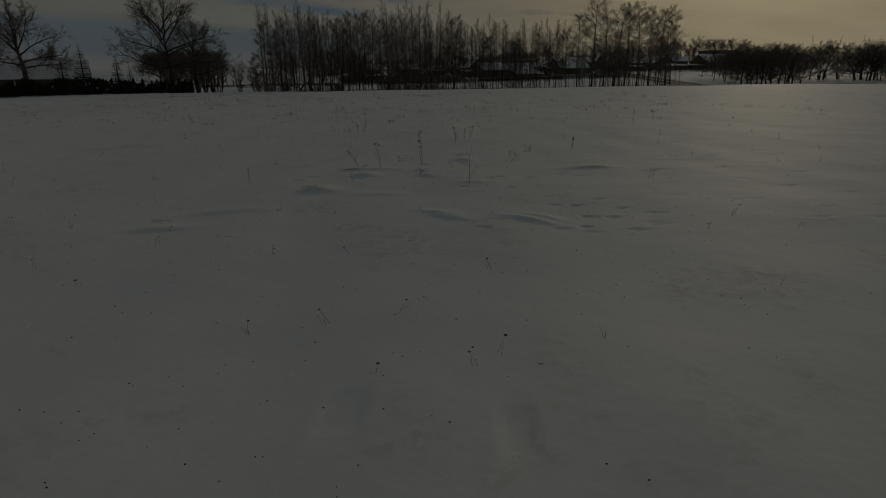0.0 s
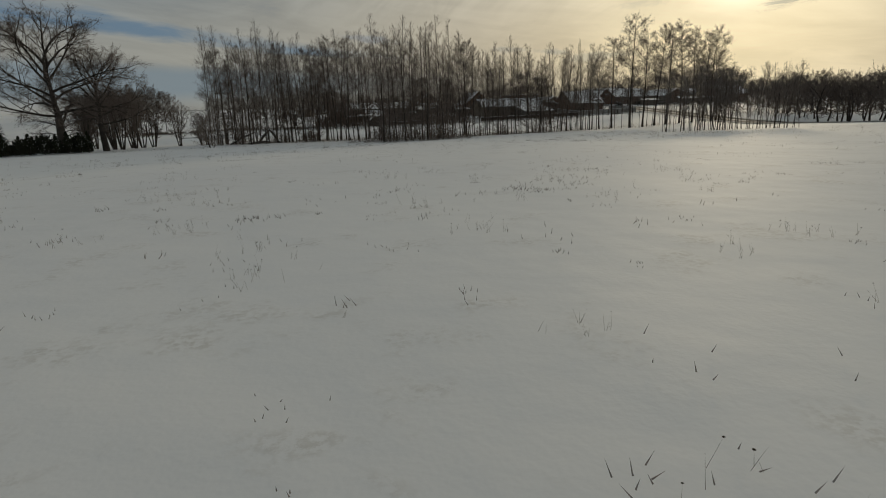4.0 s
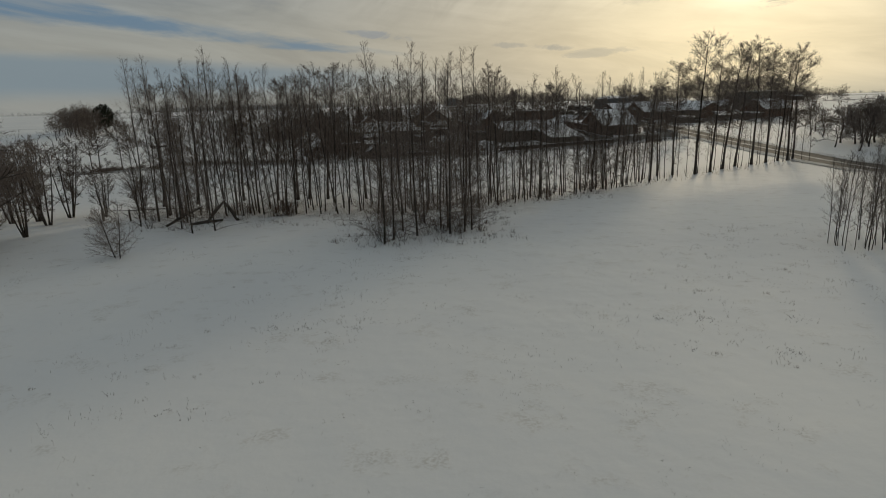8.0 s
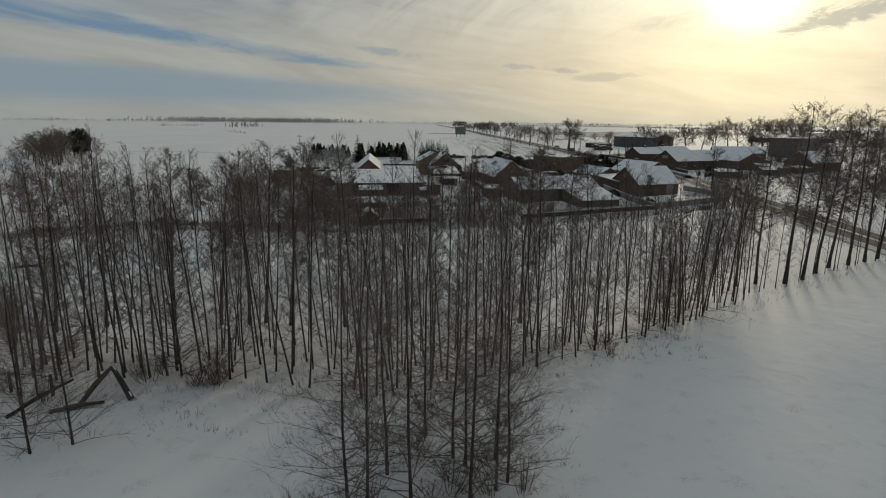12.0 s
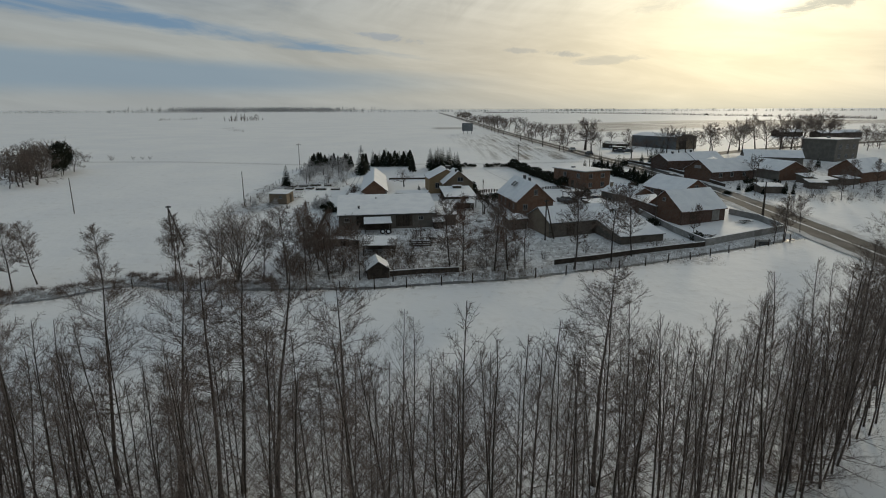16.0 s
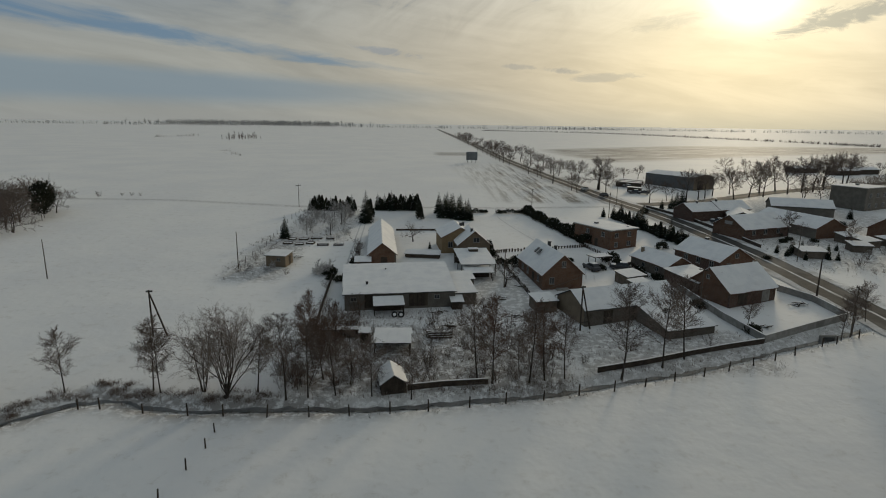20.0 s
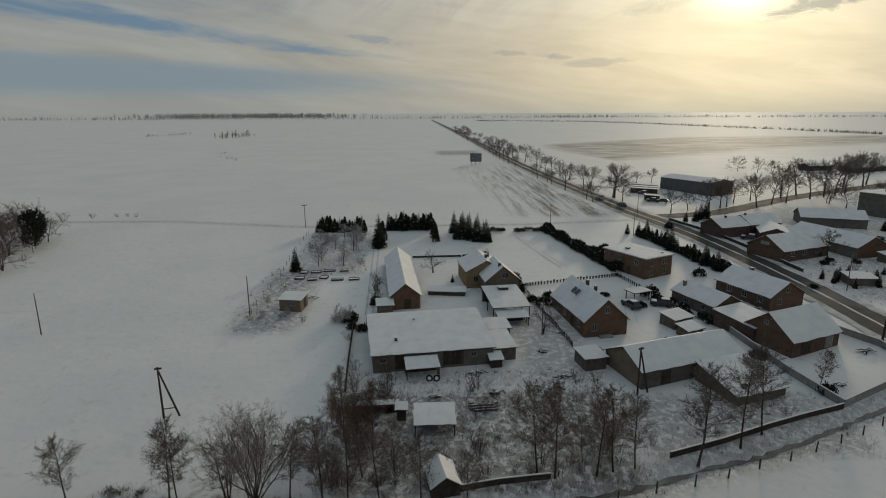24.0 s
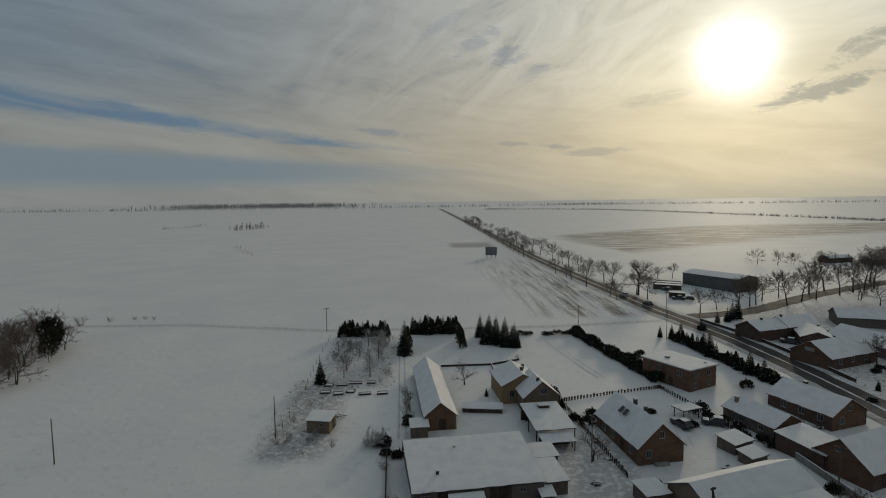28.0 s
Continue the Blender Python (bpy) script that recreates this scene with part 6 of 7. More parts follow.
fence_line("creek_fence", "row of short wooden posts along the creek",
           [(-47.4, 156.4), (-45.1, 156.4), (-40.2, 155.6), (-35.4, 155.3), (-31.6, 155.0), (-27.0, 154.8), (-22.6, 154.9), (-18.4, 155.2), (-14.1, 155.5), (-10.0, 155.9), (-5.5, 156.6), (-1.4, 157.4), (3.0, 158.3), (7.3, 159.3), (11.6, 160.0), (15.6, 161.0), (19.7, 162.3), (23.8, 163.4), (27.6, 164.8), (31.6, 166.2), (35.2, 167.6), (38.9, 169.2), (44.5, 172.0), (47.2, 172.9), (52, 175)], 1.25, 0.085)
fence_line("cross_fence", "short row of leaning posts crossing the snow", [(-31.4, 152.0), (-31.3, 149.3), (-31.8, 146), (-32.5, 142)], 1.1, 0.075)
fence_line("copse_fence", "old posts and a rail beside the copse", [(-36.5, 105), (-33.5, 104.2), (-30.5, 103.6), (-27.6, 103)], 1.3, 0.09, 1)
fence_line("rail_fence", "low rail fence by the farm building", [(-46, 66), (-49, 64), (-52, 62), (-55, 60)], 1.0, 0.07, 2)


def slat_fence(name, label, line, h, gap=0.62):
    p = spline(line, gap)
    o = Vector((p[0][0], p[0][1], gz(*p[0])))
    f = thing(name, label, "fence", Matrix.Translation(o))
    slats = [Geo().box(-0.17, -0.03, -0.3, 0.17, 0.03, h * k).mesh("slat", M["wood_dark"]) for k in (0.85, 1.0, 1.1)]
    for i, q in enumerate(p):
        d = p[min(i + 1, len(p) - 1)] - p[max(i - 1, 0)]
        s = part("slat", slats[rng.randrange(3)], None, f)
        s.location = Vector((q[0], q[1], gz(*q))) - o
        s.rotation_euler = (rng.gauss(0, 0.03), rng.gauss(0, 0.03), math.atan2(d[1], d[0]))
    for a, b in zip(p[:-1:4], p[4::4]):
        va, vb = Vector((a[0], a[1], gz(*a) + h * 0.7)) - o, Vector((b[0], b[1], gz(*b) + h * 0.7)) - o
        side = (vb - va).cross(Vector((0, 0, 1))).normalized() * 0.05
        part("rail", Geo().tube([va + side, vb + side], [0.035, 0.035], 4), M["wood_dark"], f)
    return f


slat_fence("yard_fence", "dark slatted fence between the two yards", [(4.4, 219.2), (4.9, 212), (5.6, 206), (6.5, 199.6), (7.4, 192)], 0.95)
slat_fence("yard_fence", "low dark slatted fence across the lawn", [(4.4, 219.5), (14.2, 222.4), (25.8, 225.3)], 0.75)
slat_fence("yard_fence", "low dark slatted fence beside the lawn", [(26.0, 225.2), (28.4, 215), (30.7, 204)], 0.8)
fence_line("garden_fence", "thin post fence along the garden's edge", [tuple(p) for p in spline([(-46.5, 208), (-46, 225), (-47, 245), (-47.5, 268)], 4.0)], 1.2, 0.05)


def wall_run(name, label, pts, h, mat, cover=True):
    w = thing(name, label, "wall", Matrix.Translation((pts[0][0], pts[0][1], gz(*pts[0]))))
    o = Vector((pts[0][0], pts[0][1], gz(*pts[0])))
    for (x0, y0), (x1, y1) in zip(pts, pts[1:]):
        n = max(1, round(math.hypot(x1 - x0, y1 - y0) / 2.2))
        for i in range(n):
            a = Vector((x0 + (x1 - x0) * i / n, y0 + (y1 - y0) * i / n, 0))
            b = Vector((x0 + (x1 - x0) * (i + 1) / n, y0 + (y1 - y0) * (i + 1) / n, 0))
            s = Vector((-(b - a).y, (b - a).x, 0)).normalized() * 0.08
            za, zb = gz(a.x, a.y), gz(b.x, b.y)
            a += (b - a) * 0.004
            loop = [a + Vector((0, 0, za - 0.4)) - s - o, b + Vector((0, 0, zb - 0.4)) - s - o, b + Vector((0, 0, zb + h)) - s - o, a + Vector((0, 0, za + h)) - s - o]
            pn = part("panel", Geo().prism(loop, s * 2), M[mat], w)
            if cover:
                loop = [loop[3], loop[2], loop[2] + Vector((0, 0, 0.06)), loop[3] + Vector((0, 0, 0.06))]
                part("snow_cap", Geo().prism([q - s * 0.2 + Vector((0, 0, 0.004)) for q in loop], s * 2.4), M["cover"], pn)
    return w


wall_run("yard_wall", "concrete panel wall round the road barn's yard", [(34.6, 196), (35.6, 182), (37.2, 173.4), (46, 177.6), (55.4, 182), (55.2, 190), (52.4, 195.5)], 1.1, "concrete")
wall_run("yard_wall", "low dark board fence in front of the long shed", [(11.0, 164.6), (18, 166.8), (25, 169.4), (31, 171.4), (37, 173.2)], 0.75, "wood_dark")
wall_run("board_fence", "dark board fence along the weedy yard", [(-12.4, 160.4), (-8.4, 161.2), (-2.9, 161.8)], 0.7, "wood_dark")
wall_run("board_fence", "board fence beside the wide barn", [(-27.7, 202.5), (-27, 189), (-26.4, 180)], 0.7, "wood_dark", False)
shed("low_store", "long low lean-to with a snowy roof in the garden", -11.0, 216.2, -9, 7.2, 2.0, 0.75, 1.15, "wood_dark", "felt", 0.15)
wall_run("garden_wall", "low wall behind the orchard lawn", [(-18.0, 241.7), (-6.3, 242.1), (-6.0, 231.0)], 0.5, "wood_dark")
wall_run("garden_wall", "low dark wall beyond the ochre house", [(-6.1, 242.3), (0.6, 245.4), (1.2, 250)], 0.5, "wood_dark")
wall_run("street_wall", "dark fence along the far side of the road", [(67.2, 226), (66.9, 240), (65.8, 255), (64, 266), (60.5, 279)], 0.8, "wood_dark")


def pole(name, label, x, y, h, r=0.09, arms=0, yaw=0.0):
    p = thing(name, label, "utility pole", Matrix.Translation((x, y, gz(x, y))) @ Matrix.Rotation(yaw, 4, "Z"))
    part("mast", Geo().tube([(0, 0, -0.4), (0, 0.03, h * 0.5), (0, 0, h)], [r * 1.2, r, r * 0.75], 8), M["wood"], p)
    for i in range(arms):
        a = part("crossarm", Geo().box(-0.8, -0.06, h - 0.5 - 0.6 * i, 0.8, 0.06, h - 0.36 - 0.6 * i), M["wood_dark"], p)
        for u in (-0.65, 0.65):
            part("insulator", Geo().tube([(u, 0, h - 0.36 - 0.6 * i), (u, 0, h - 0.18 - 0.6 * i)], [0.05, 0.035], 6), M["frame"], a)
    return p


for x, y, h, a in ((-46.6, 207.3, 7.2, 0), (-78.5, 200.4, 7.2, 0), (-49.7, 275.4, 7.0, 1), (3.6, 196.6, 7.0, 1), (34.0, 186.2, 7.0, 1), (42.4, 260.3, 7.5, 1), (52.6, 284.5, 8.0, 1), (22.5, 274, 6.5, 1), (51.5, 176.0, 7.5, 1), (-31.5, 108, 7.5, 1), (82, 82, 8, 1), (68, 214, 7.5, 1)):
    pole("utility_pole", "weathered wooden utility pole", x, y, h, 0.085, a, rng.uniform(0, 3))
for x, y, h, yaw in ((-48.0, 175.0, 6.8, 0.25), (12.2, 177.5, 6.8, 0.4), (56.2, 190.6, 7.2, 0.9)):
    ap = thing("braced_pole", "wooden utility pole with a slanting brace", "utility pole", Matrix.Translation((x, y, gz(x, y))) @ Matrix.Rotation(yaw, 4, "Z"))
    part("mast", Geo().tube([(0, 0, -0.4), (0, 0, h)], [0.14, 0.1], 8), M["wood_dark"], ap)
    part("brace", Geo().tube([(1.9, 0, -0.4), (0.05, 0, h - 0.5)], [0.13, 0.1], 8), M["wood_dark"], ap)
    part("tie", Geo().tube([(0, 0, 1.2), (1.4, 0, 1.2)], [0.06, 0.06], 6), M["wood_dark"], ap)
    part("bracket", Geo().box(-0.35, -0.08, h - 0.3, 0.45, 0.08, h - 0.1), M["felt"], ap)


# fallen timber at the copse
def log(x0, y0, z0, x1, y1, z1, r, label="fallen trunk resting on the ground and a stump"):
    o = Vector((x0, y0, gz(x0, y0)))
    t = thing("fallen_trunk", label, "log", Matrix.Translation(o))
    part("stem", Geo().tube([(0, 0, z0), ((x1 - x0) * 0.5, (y1 - y0) * 0.5, (z0 + z1) * 0.5 + 0.05), (x1 - x0, y1 - y0, z1 + gz(x1, y1) - o.z)], [r, r * 0.9, r * 0.7], 7), M["bark"], t)
    part("snow_line", Geo().tube([(0, 0, z0 + r), (x1 - x0, y1 - y0, z1 + gz(x1, y1) - o.z + r * 0.7)], [r * 0.4, r * 0.3], 5), M["cover"], t)


log(-28.4, 100.2, 0.1, -25.6, 102.0, 1.6, 0.13)
log(-25.2, 101.4, 0.1, -24.0, 103.2, 1.9, 0.18, "short leaning trunk propped on another")
log(-22.6, 102.4, 0.1, -24.0, 103.2, 1.9, 0.18, "short leaning trunk propped on another")
log(-26.4, 100.8, 0.12, -23.8, 101.7, 0.3, 0.16, "thick trunk lying in the weeds")


# cars on the road
def car(x, y, yaw, paint, label):
    c = thing("car", label, "car", Matrix.Translation((x, y, gz(x, y) + 0.07)) @ Matrix.Rotation(yaw, 4, "Z"))
    body = [(-0.82, -2.1), (0.82, -2.1), (0.86, -1.2), (0.86, 1.4), (0.78, 2.1), (-0.78, 2.1), (-0.86, 1.4), (-0.86, -1.2)]
    b = Geo()
    rings = [(0.28, 0.94), (0.55, 1.0), (0.82, 0.97), (0.9, 0.9)]
    v = [(px * s, py * s, z) for z, s in rings for px, py in body]
    f = [(j * 8 + i, j * 8 + (i + 1) % 8, (j + 1) * 8 + (i + 1) % 8, (j + 1) * 8 + i) for j in range(3) for i in range(8)] + [tuple(range(24, 32)), tuple(range(7, -1, -1))]
    part("body", b.add(v, f), M[paint], c, smooth=False)
    cab = [(-0.72, -1.75, 0.9), (0.72, -1.75, 0.9), (0.72, 0.9, 0.9), (-0.72, 0.9, 0.9), (-0.6, -1.3, 1.36), (0.6, -1.3, 1.36), (0.6, 0.15, 1.36), (-0.6, 0.15, 1.36)]
    part("cabin", Geo().add(cab, [(0, 1, 5, 4), (1, 2, 6, 5), (2, 3, 7, 6), (3, 0, 4, 7), (3, 2, 1, 0)]), M["glass"], c, "dark glazed cabin")
    part("roof", Geo().prism([(-0.6, -1.3, 1.36), (0.6, -1.3, 1.36), (0.6, 0.15, 1.36), (-0.6, 0.15, 1.36)], (0, 0, 0.05)), M[paint], c)
    for wx in (-0.8, 0.8):
        for wy in (-1.35, 1.35):
            s = 1 if wx > 0 else -1
            t = part("wheel", Geo().tube([(wx - s * 0.12, wy, 0.3), (wx + s * 0.08, wy, 0.3)], [0.31, 0.31], 12), M["rubber"], c)
            part("rim", Geo().tube([(wx + s * 0.081, wy, 0.3), (wx + s * 0.1, wy, 0.3)], [0.19, 0.17], 10), M["metal_blue"], t)
    if "parked" in label:
        part("snow", Geo().prism([(-0.58, -1.28, 1.414), (0.58, -1.28, 1.414), (0.58, 0.13, 1.414), (-0.58, 0.13, 1.414)], (0, 0, 0.1)), M["cover"], c, "snow on the roof")
        part("snow", Geo().prism([(-0.7, 0.95, 0.904), (0.7, 0.95, 0.904), (0.66, 1.85, 0.904), (-0.66, 1.85, 0.904)], (0, 0, 0.08)), M["cover"], c, "snow on the bonnet")
    for wx in (-0.6, 0.6):
        part("headlight", Geo().box(wx - 0.14, 2.0, 0.6, wx + 0.14, 2.08, 0.74), M["frame"], c)
    return c


car(22.4, 207.6, 0.3, "paint_dark", "dark parked car beside the garden shelter")
car(28.3, 208.0, 1.2, "paint_dark", "dark parked car in the yard")
car(71.6, 254.6, 0.9, "paint_dark", "dark car parked in a yard across the road")
car(51.0, 317, 0.10, "paint_pale", "pale car driving on the avenue")
car(53.6, 301.5, 0.14, "paint_dark", "dark car driving on the avenue")
for x, y, a in ((70.6, 326, 0.4), (67.5, 309.5, 1.3), (70.5, 308, 1.2)):
    car(x, y, a, "paint_dark", "dark parked car half under snow")

# heaps, timber and tyres of the yards
for x, y, n, s in ((-6.2, 178.6, 9, 1.0), (-7.8, 184.2, 7, 0.9), (51.5, 188.0, 12, 1.2), (40.6, 178.6, 8, 0.7), (-14.5, 178, 6, 0.6), (3.5, 182.5, 8, 0.9), (-2.8, 199.5, 8, 0.8), (-10, 204, 6, 0.7), (5.6, 203.0, 6, 0.7), (32.5, 182, 7, 0.8), (43.5, 200.8, 8, 0.8), (-21.5, 178.4, 6, 0.7), (-15.5, 205.6, 7, 0.7), (-20.0, 205.0, 6, 0.6), (-41.5, 214.0, 9, 1.0), (-37.6, 215.2, 7, 0.9), (2.4, 190.5, 7, 0.8), (6.6, 196.8, 6, 0.7), (45.2, 205.6, 9, 0.9), (41.2, 203.4, 7, 0.8), (22.5, 193.4, 6, 0.7), (33.8, 208.5, 7, 0.8)):
    hp = thing("timber_heap", "untidy heap of boards half under snow", "heap", Matrix.Translation((x, y, gz(x, y))))
    for i in range(n):
        a, ln = rng.uniform(0, 3.1), s * rng.uniform(0.8, 2.2)
        px, py, pz = rng.gauss(0, 0.6) * s, rng.gauss(0, 0.4) * s, 0.08 + 0.08 * i * rng.random()
        d = Vector((math.cos(a), math.sin(a) * 0.5, rng.gauss(0, 0.08))) * ln * 0.5
        w = Vector((-d.y, d.x, 0)).normalized() * 0.09
        bo = part("board", Geo().prism([Vector((px, py, pz)) - d - w, Vector((px, py, pz)) + d - w, Vector((px, py, pz)) + d + w, Vector((px, py, pz)) - d + w], (0, 0, 0.06)), M["wood" if i % 2 else "wood_dark"], hp)
        if i % 2:
            part("snow", Geo().prism([Vector((px, py, pz + 0.064)) - d - w, Vector((px, py, pz + 0.064)) + d - w, Vector((px, py, pz + 0.064)) + d + w, Vector((px, py, pz + 0.064)) - d + w], (0, 0, 0.07)), M["cover"], bo)
for x in (-15.1, -14.1):
    ty = thing("tyre", "snowy tractor tyre leaning at the lean-to", "tyre", Matrix.Translation((x, 182.5, gz(x, 182.5) + 0.42)) @ Euler((radians(80), 0, 0)).to_matrix().to_4x4())
    g = Geo()
    vs = [((0.36 + 0.12 * math.cos(b)) * math.cos(a), (0.36 + 0.12 * math.cos(b)) * math.sin(a), 0.12 * math.sin(b)) for a in [6.2832 * i / 18 for i in range(18)] for b in [6.2832 * j / 8 for j in range(8)]]
    part("ring", g.add(vs, [(i * 8 + j, ((i + 1) % 18) * 8 + j, ((i + 1) % 18) * 8 + (j + 1) % 8, i * 8 + (j + 1) % 8) for i in range(18) for j in range(8)]), M["rubber"], ty, smooth=True)
    part("snow", Geo().tube([(0, 0, -0.02), (0, 0, 0.12)], [0.27, 0.25], 14), M["cover"], ty)

# culvert and footbridge by the wall
cv = thing("culvert", "dark concrete culvert mouth at the creek", "culvert", Matrix.Translation((47.6, 175.2, gz(47.6, 175.2))))
part("head_wall", Geo().box(-1.2, -0.2, -0.8, 1.2, 0.2, 0.35), M["concrete"], cv)
# the wall has no hole: a dark slab paints the opening's shade
part("mouth", Geo().box(-0.8, -0.26, -0.7, 0.8, -0.204, 0.1), M["felt"], cv, "dark panel standing in for the shaded opening")


# ---- dry plants ----
def stalks(name, label, places, h, seedhead, seed):
    rnd = random.Random(seed)
    g = Geo()
    for x, y in places:
        z = gz(x, y) - 0.02
        for _ in range(rnd.randint(1, 4)):
            hh = h * rnd.uniform(0.4, 1.15)
            t = Vector((x + rnd.gauss(0, 0.25) * hh, y + rnd.gauss(0, 0.25) * hh, z + hh))
            b = Vector((x + rnd.gauss(0, 0.03), y + rnd.gauss(0, 0.03), z))
            g.spike(b, t, 0.0016 + 0.006 * max(0.0, h - 0.15), 0)
            if rnd.random() < seedhead:
                r = 0.011 * rnd.uniform(0.5, 1.4)
                g.add([t + Vector((r * math.cos(a), r * math.sin(a), rnd.uniform(-0.2, 0.2) * r)) for a in (0, 1.05, 2.1, 3.14, 4.2, 5.24)] + [t + Vector((0, 0, r * 0.5)), t - Vector((0, 0, r * 0.6))], [(i, (i + 1) % 6, 6) for i in range(6)] + [((i + 1) % 6, i, 7) for i in range(6)], 1)
    return tagged(new(name, g.mesh(name, [M["dry"], M["seed"]])), label, "plants", kind="stuff")


near = [(rng.uniform(-9, 10), rng.uniform(-2, 28)) for _ in range(170)]
near += [(cx + rng.gauss(0, 0.1), cy + rng.gauss(0, 0.1)) for cx, cy in ((-2.5, 14.4), (1.9, 7.8), (2.0, 8.4), (-3.0, 22), (-0.4, 7.9), (2.4, 9.2), (-3.1, 14.4)) for _ in range(6)]
stalks("dry_stalks", "scattered dry seed-headed stalks in the snow", near, 0.15, 0.55, 1)


def yarrow(x, y, h, lean, n, seed):
    """A dry plant: bent stems, each with a flat head of small dark cups."""
    rnd = random.Random(seed)
    t = thing("yarrow_plant", "dry brown yarrow plant with dark flat seed heads", "plant", Matrix.Translation((x, y, gz(x, y))), "yarrow plants")
    for _ in range(n):
        hh = h * rnd.uniform(0.72, 1.05)
        top = Vector((lean[0] * hh + rnd.gauss(0, 0.10) * hh, lean[1] * hh + rnd.gauss(0, 0.10) * hh, hh))
        base = Vector((rnd.gauss(0, 0.012), rnd.gauss(0, 0.012), -0.03))
        mid = base.lerp(top, 0.55) + Vector((rnd.gauss(0, 0.012), rnd.gauss(0, 0.012), 0.02))
        st = part("stem", Geo().tube([base, mid, top], [0.0017, 0.0015, 0.0010], 5), M["dry"], t)
        g = Geo()
        for k in range(rnd.randint(5, 8)):
            a, q = rnd.uniform(0, 6.3), rnd.uniform(0.004, 0.022)
            tip = top + Vector((q * math.cos(a), q * math.sin(a), 0.014 + rnd.uniform(-0.004, 0.004)))
            g.spike(top - Vector((0, 0, 0.012)), tip, 0.0012)
            g.tube([tip - Vector((0, 0, 0.004)), tip + Vector((0, 0, 0.002)), tip + Vector((0, 0, 0.005))], [0.0025, 0.0062, 0.004], 6)
        part("seed_head", g, M["seed"], st)
        for _ in range(2):
            o = base.lerp(top, rnd.uniform(0.45, 0.85))
            part("side_twig", Geo().spike(o, o + Vector((rnd.gauss(0, 0.04), rnd.gauss(0, 0.04), rnd.uniform(0.02, 0.07))), 0.0015), M["dry"], st)
    return t


for i, (x, y, h, lx, ly, n) in enumerate(((-1.2, 7.19, 0.33, -0.75, 0.1, 3), (-0.77, 7.24, 0.42, -0.2, 0.0, 4), (0.05, 7.47, 0.46, -0.1, 0.1, 4), (-0.15, 11.25, 0.27, 0.0, 0.0, 5), (-2.05, 14.97, 0.22, 0.0, 0.0, 3), (0.83, 11.18, 0.2, 0.1, 0.0, 2), (-2.15, 13.97, 0.24, -0.1, 0.1, 3), (-2.05, 14.25, 0.16, 0.2, 0.0, 2), (3.6, 9.6, 0.24, 0.0, 0.0, 4), (-2.9, 5.6, 0.2, 0.1, 0.0, 2), (1.3, 12.6, 0.3, 0.1, 0.0, 4), (0.85, 11.9, 0.3, -0.1, 0.0, 4), (1.1, 12.3, 0.26, 0.2, 0.1, 3), (-4.2, 21.9, 0.5, 0.0, 0.0, 2), (7.6, 17.5, 0.35, 0.0, 0.0, 3), (8.4, 17.6, 0.3, 0.0, 0.0, 3))):
    yarrow(x, y, h, (lx, ly), n, 700 + i)
# broken stems lying on the snow
for i, (x0, y0, x1, y1, n) in enumerate(((-1.42, 6.66, -0.95, 6.62, 6), (-1.36, 6.56, -1.0, 6.5, 5), (-0.53, 6.86, -0.40, 6.68, 2), (-0.42, 6.54, -0.25, 6.28, 2), (0.0, 6.42, 0.2, 6.36, 5), (0.02, 7.22, 0.12, 7.0, 4), (-3.2, 2.75, -2.9, 2.6, 5), (-2.12, 2.1, -2.0, 1.85, 3), (0.85, 8.5, 1.02, 8.33, 6), (-0.98, 3.05, -0.94, 2.9, 2), (-1.75, 5.02, -1.4, 4.95, 5), (1.3, 5.66, 1.42, 5.52, 6), (-1.1, 7.02, -0.98, 6.9, 4))):
    rnd = random.Random(800 + i)
    t = thing("dead_plant", "dead brown plant lying flat on the snow", "plant", Matrix.Translation((x0, y0, gz(x0, y0))), "dead plants")
    for _ in range(n):
        d = Vector((x1 - x0, y1 - y0, 0))
        o = Vector((rnd.gauss(0, 0.05), rnd.gauss(0, 0.05), rnd.uniform(0.005, 0.03)))
        e = o + d * rnd.uniform(0.3, 1.1) + Vector((rnd.gauss(0, 0.06), rnd.gauss(0, 0.05), rnd.uniform(-0.01, 0.05)))
        part("stem", Geo().tube([o, o.lerp(e, 0.5) + Vector((0, 0, 0.012)), e], [0.0016, 0.0014, 0.0008], 4), M["dry"], t)
g = Geo()
for _ in range(2600):
    x, y, r = rng.gauss(-1, 4.5), rng.uniform(-3, 24), rng.uniform(0.003, 0.008)
    o = Vector((x, y, gz(x, y) + 0.008))
    g.add([o + Vector((r, 0, 0)), o + Vector((0, r * 0.7, 0.002)), o - Vector((r, 0, 0)), o - Vector((0, r * 0.7, 0)), o + Vector((0, 0, r))], [(0, 1, 4), (1, 2, 4), (2, 3, 4), (3, 0, 4)])
tagged(new("fallen_seeds", g.mesh("fallen_seeds", M["seed"])), "dark fallen seeds scattered on the snow", "plants", kind="stuff")
mid = []
for _ in range(480):
    cx, cy = rng.uniform(-32, 36), rng.uniform(20, 90)
    mid += [(cx + rng.gauss(0, 0.3), cy + rng.gauss(0, 0.3)) for _ in range(rng.randint(1, 11))]
stalks("field_stalks", "thin tufts of dry stems across the white field", mid, 0.22, 0.25, 2)
weeds = [(rng.uniform(-27, 8), rng.uniform(158.5, 185)) for _ in range(2600)] + [(rng.uniform(8, 36), rng.uniform(163, 177)) for _ in range(700)]
cp = spline(CREEK, 0.5)
weeds += [(p[0] + rng.gauss(0, 0.8), p[1] + rng.choice((-1, 1)) * rng.uniform(0.7, 2.2)) for p in cp for _ in range(6)]
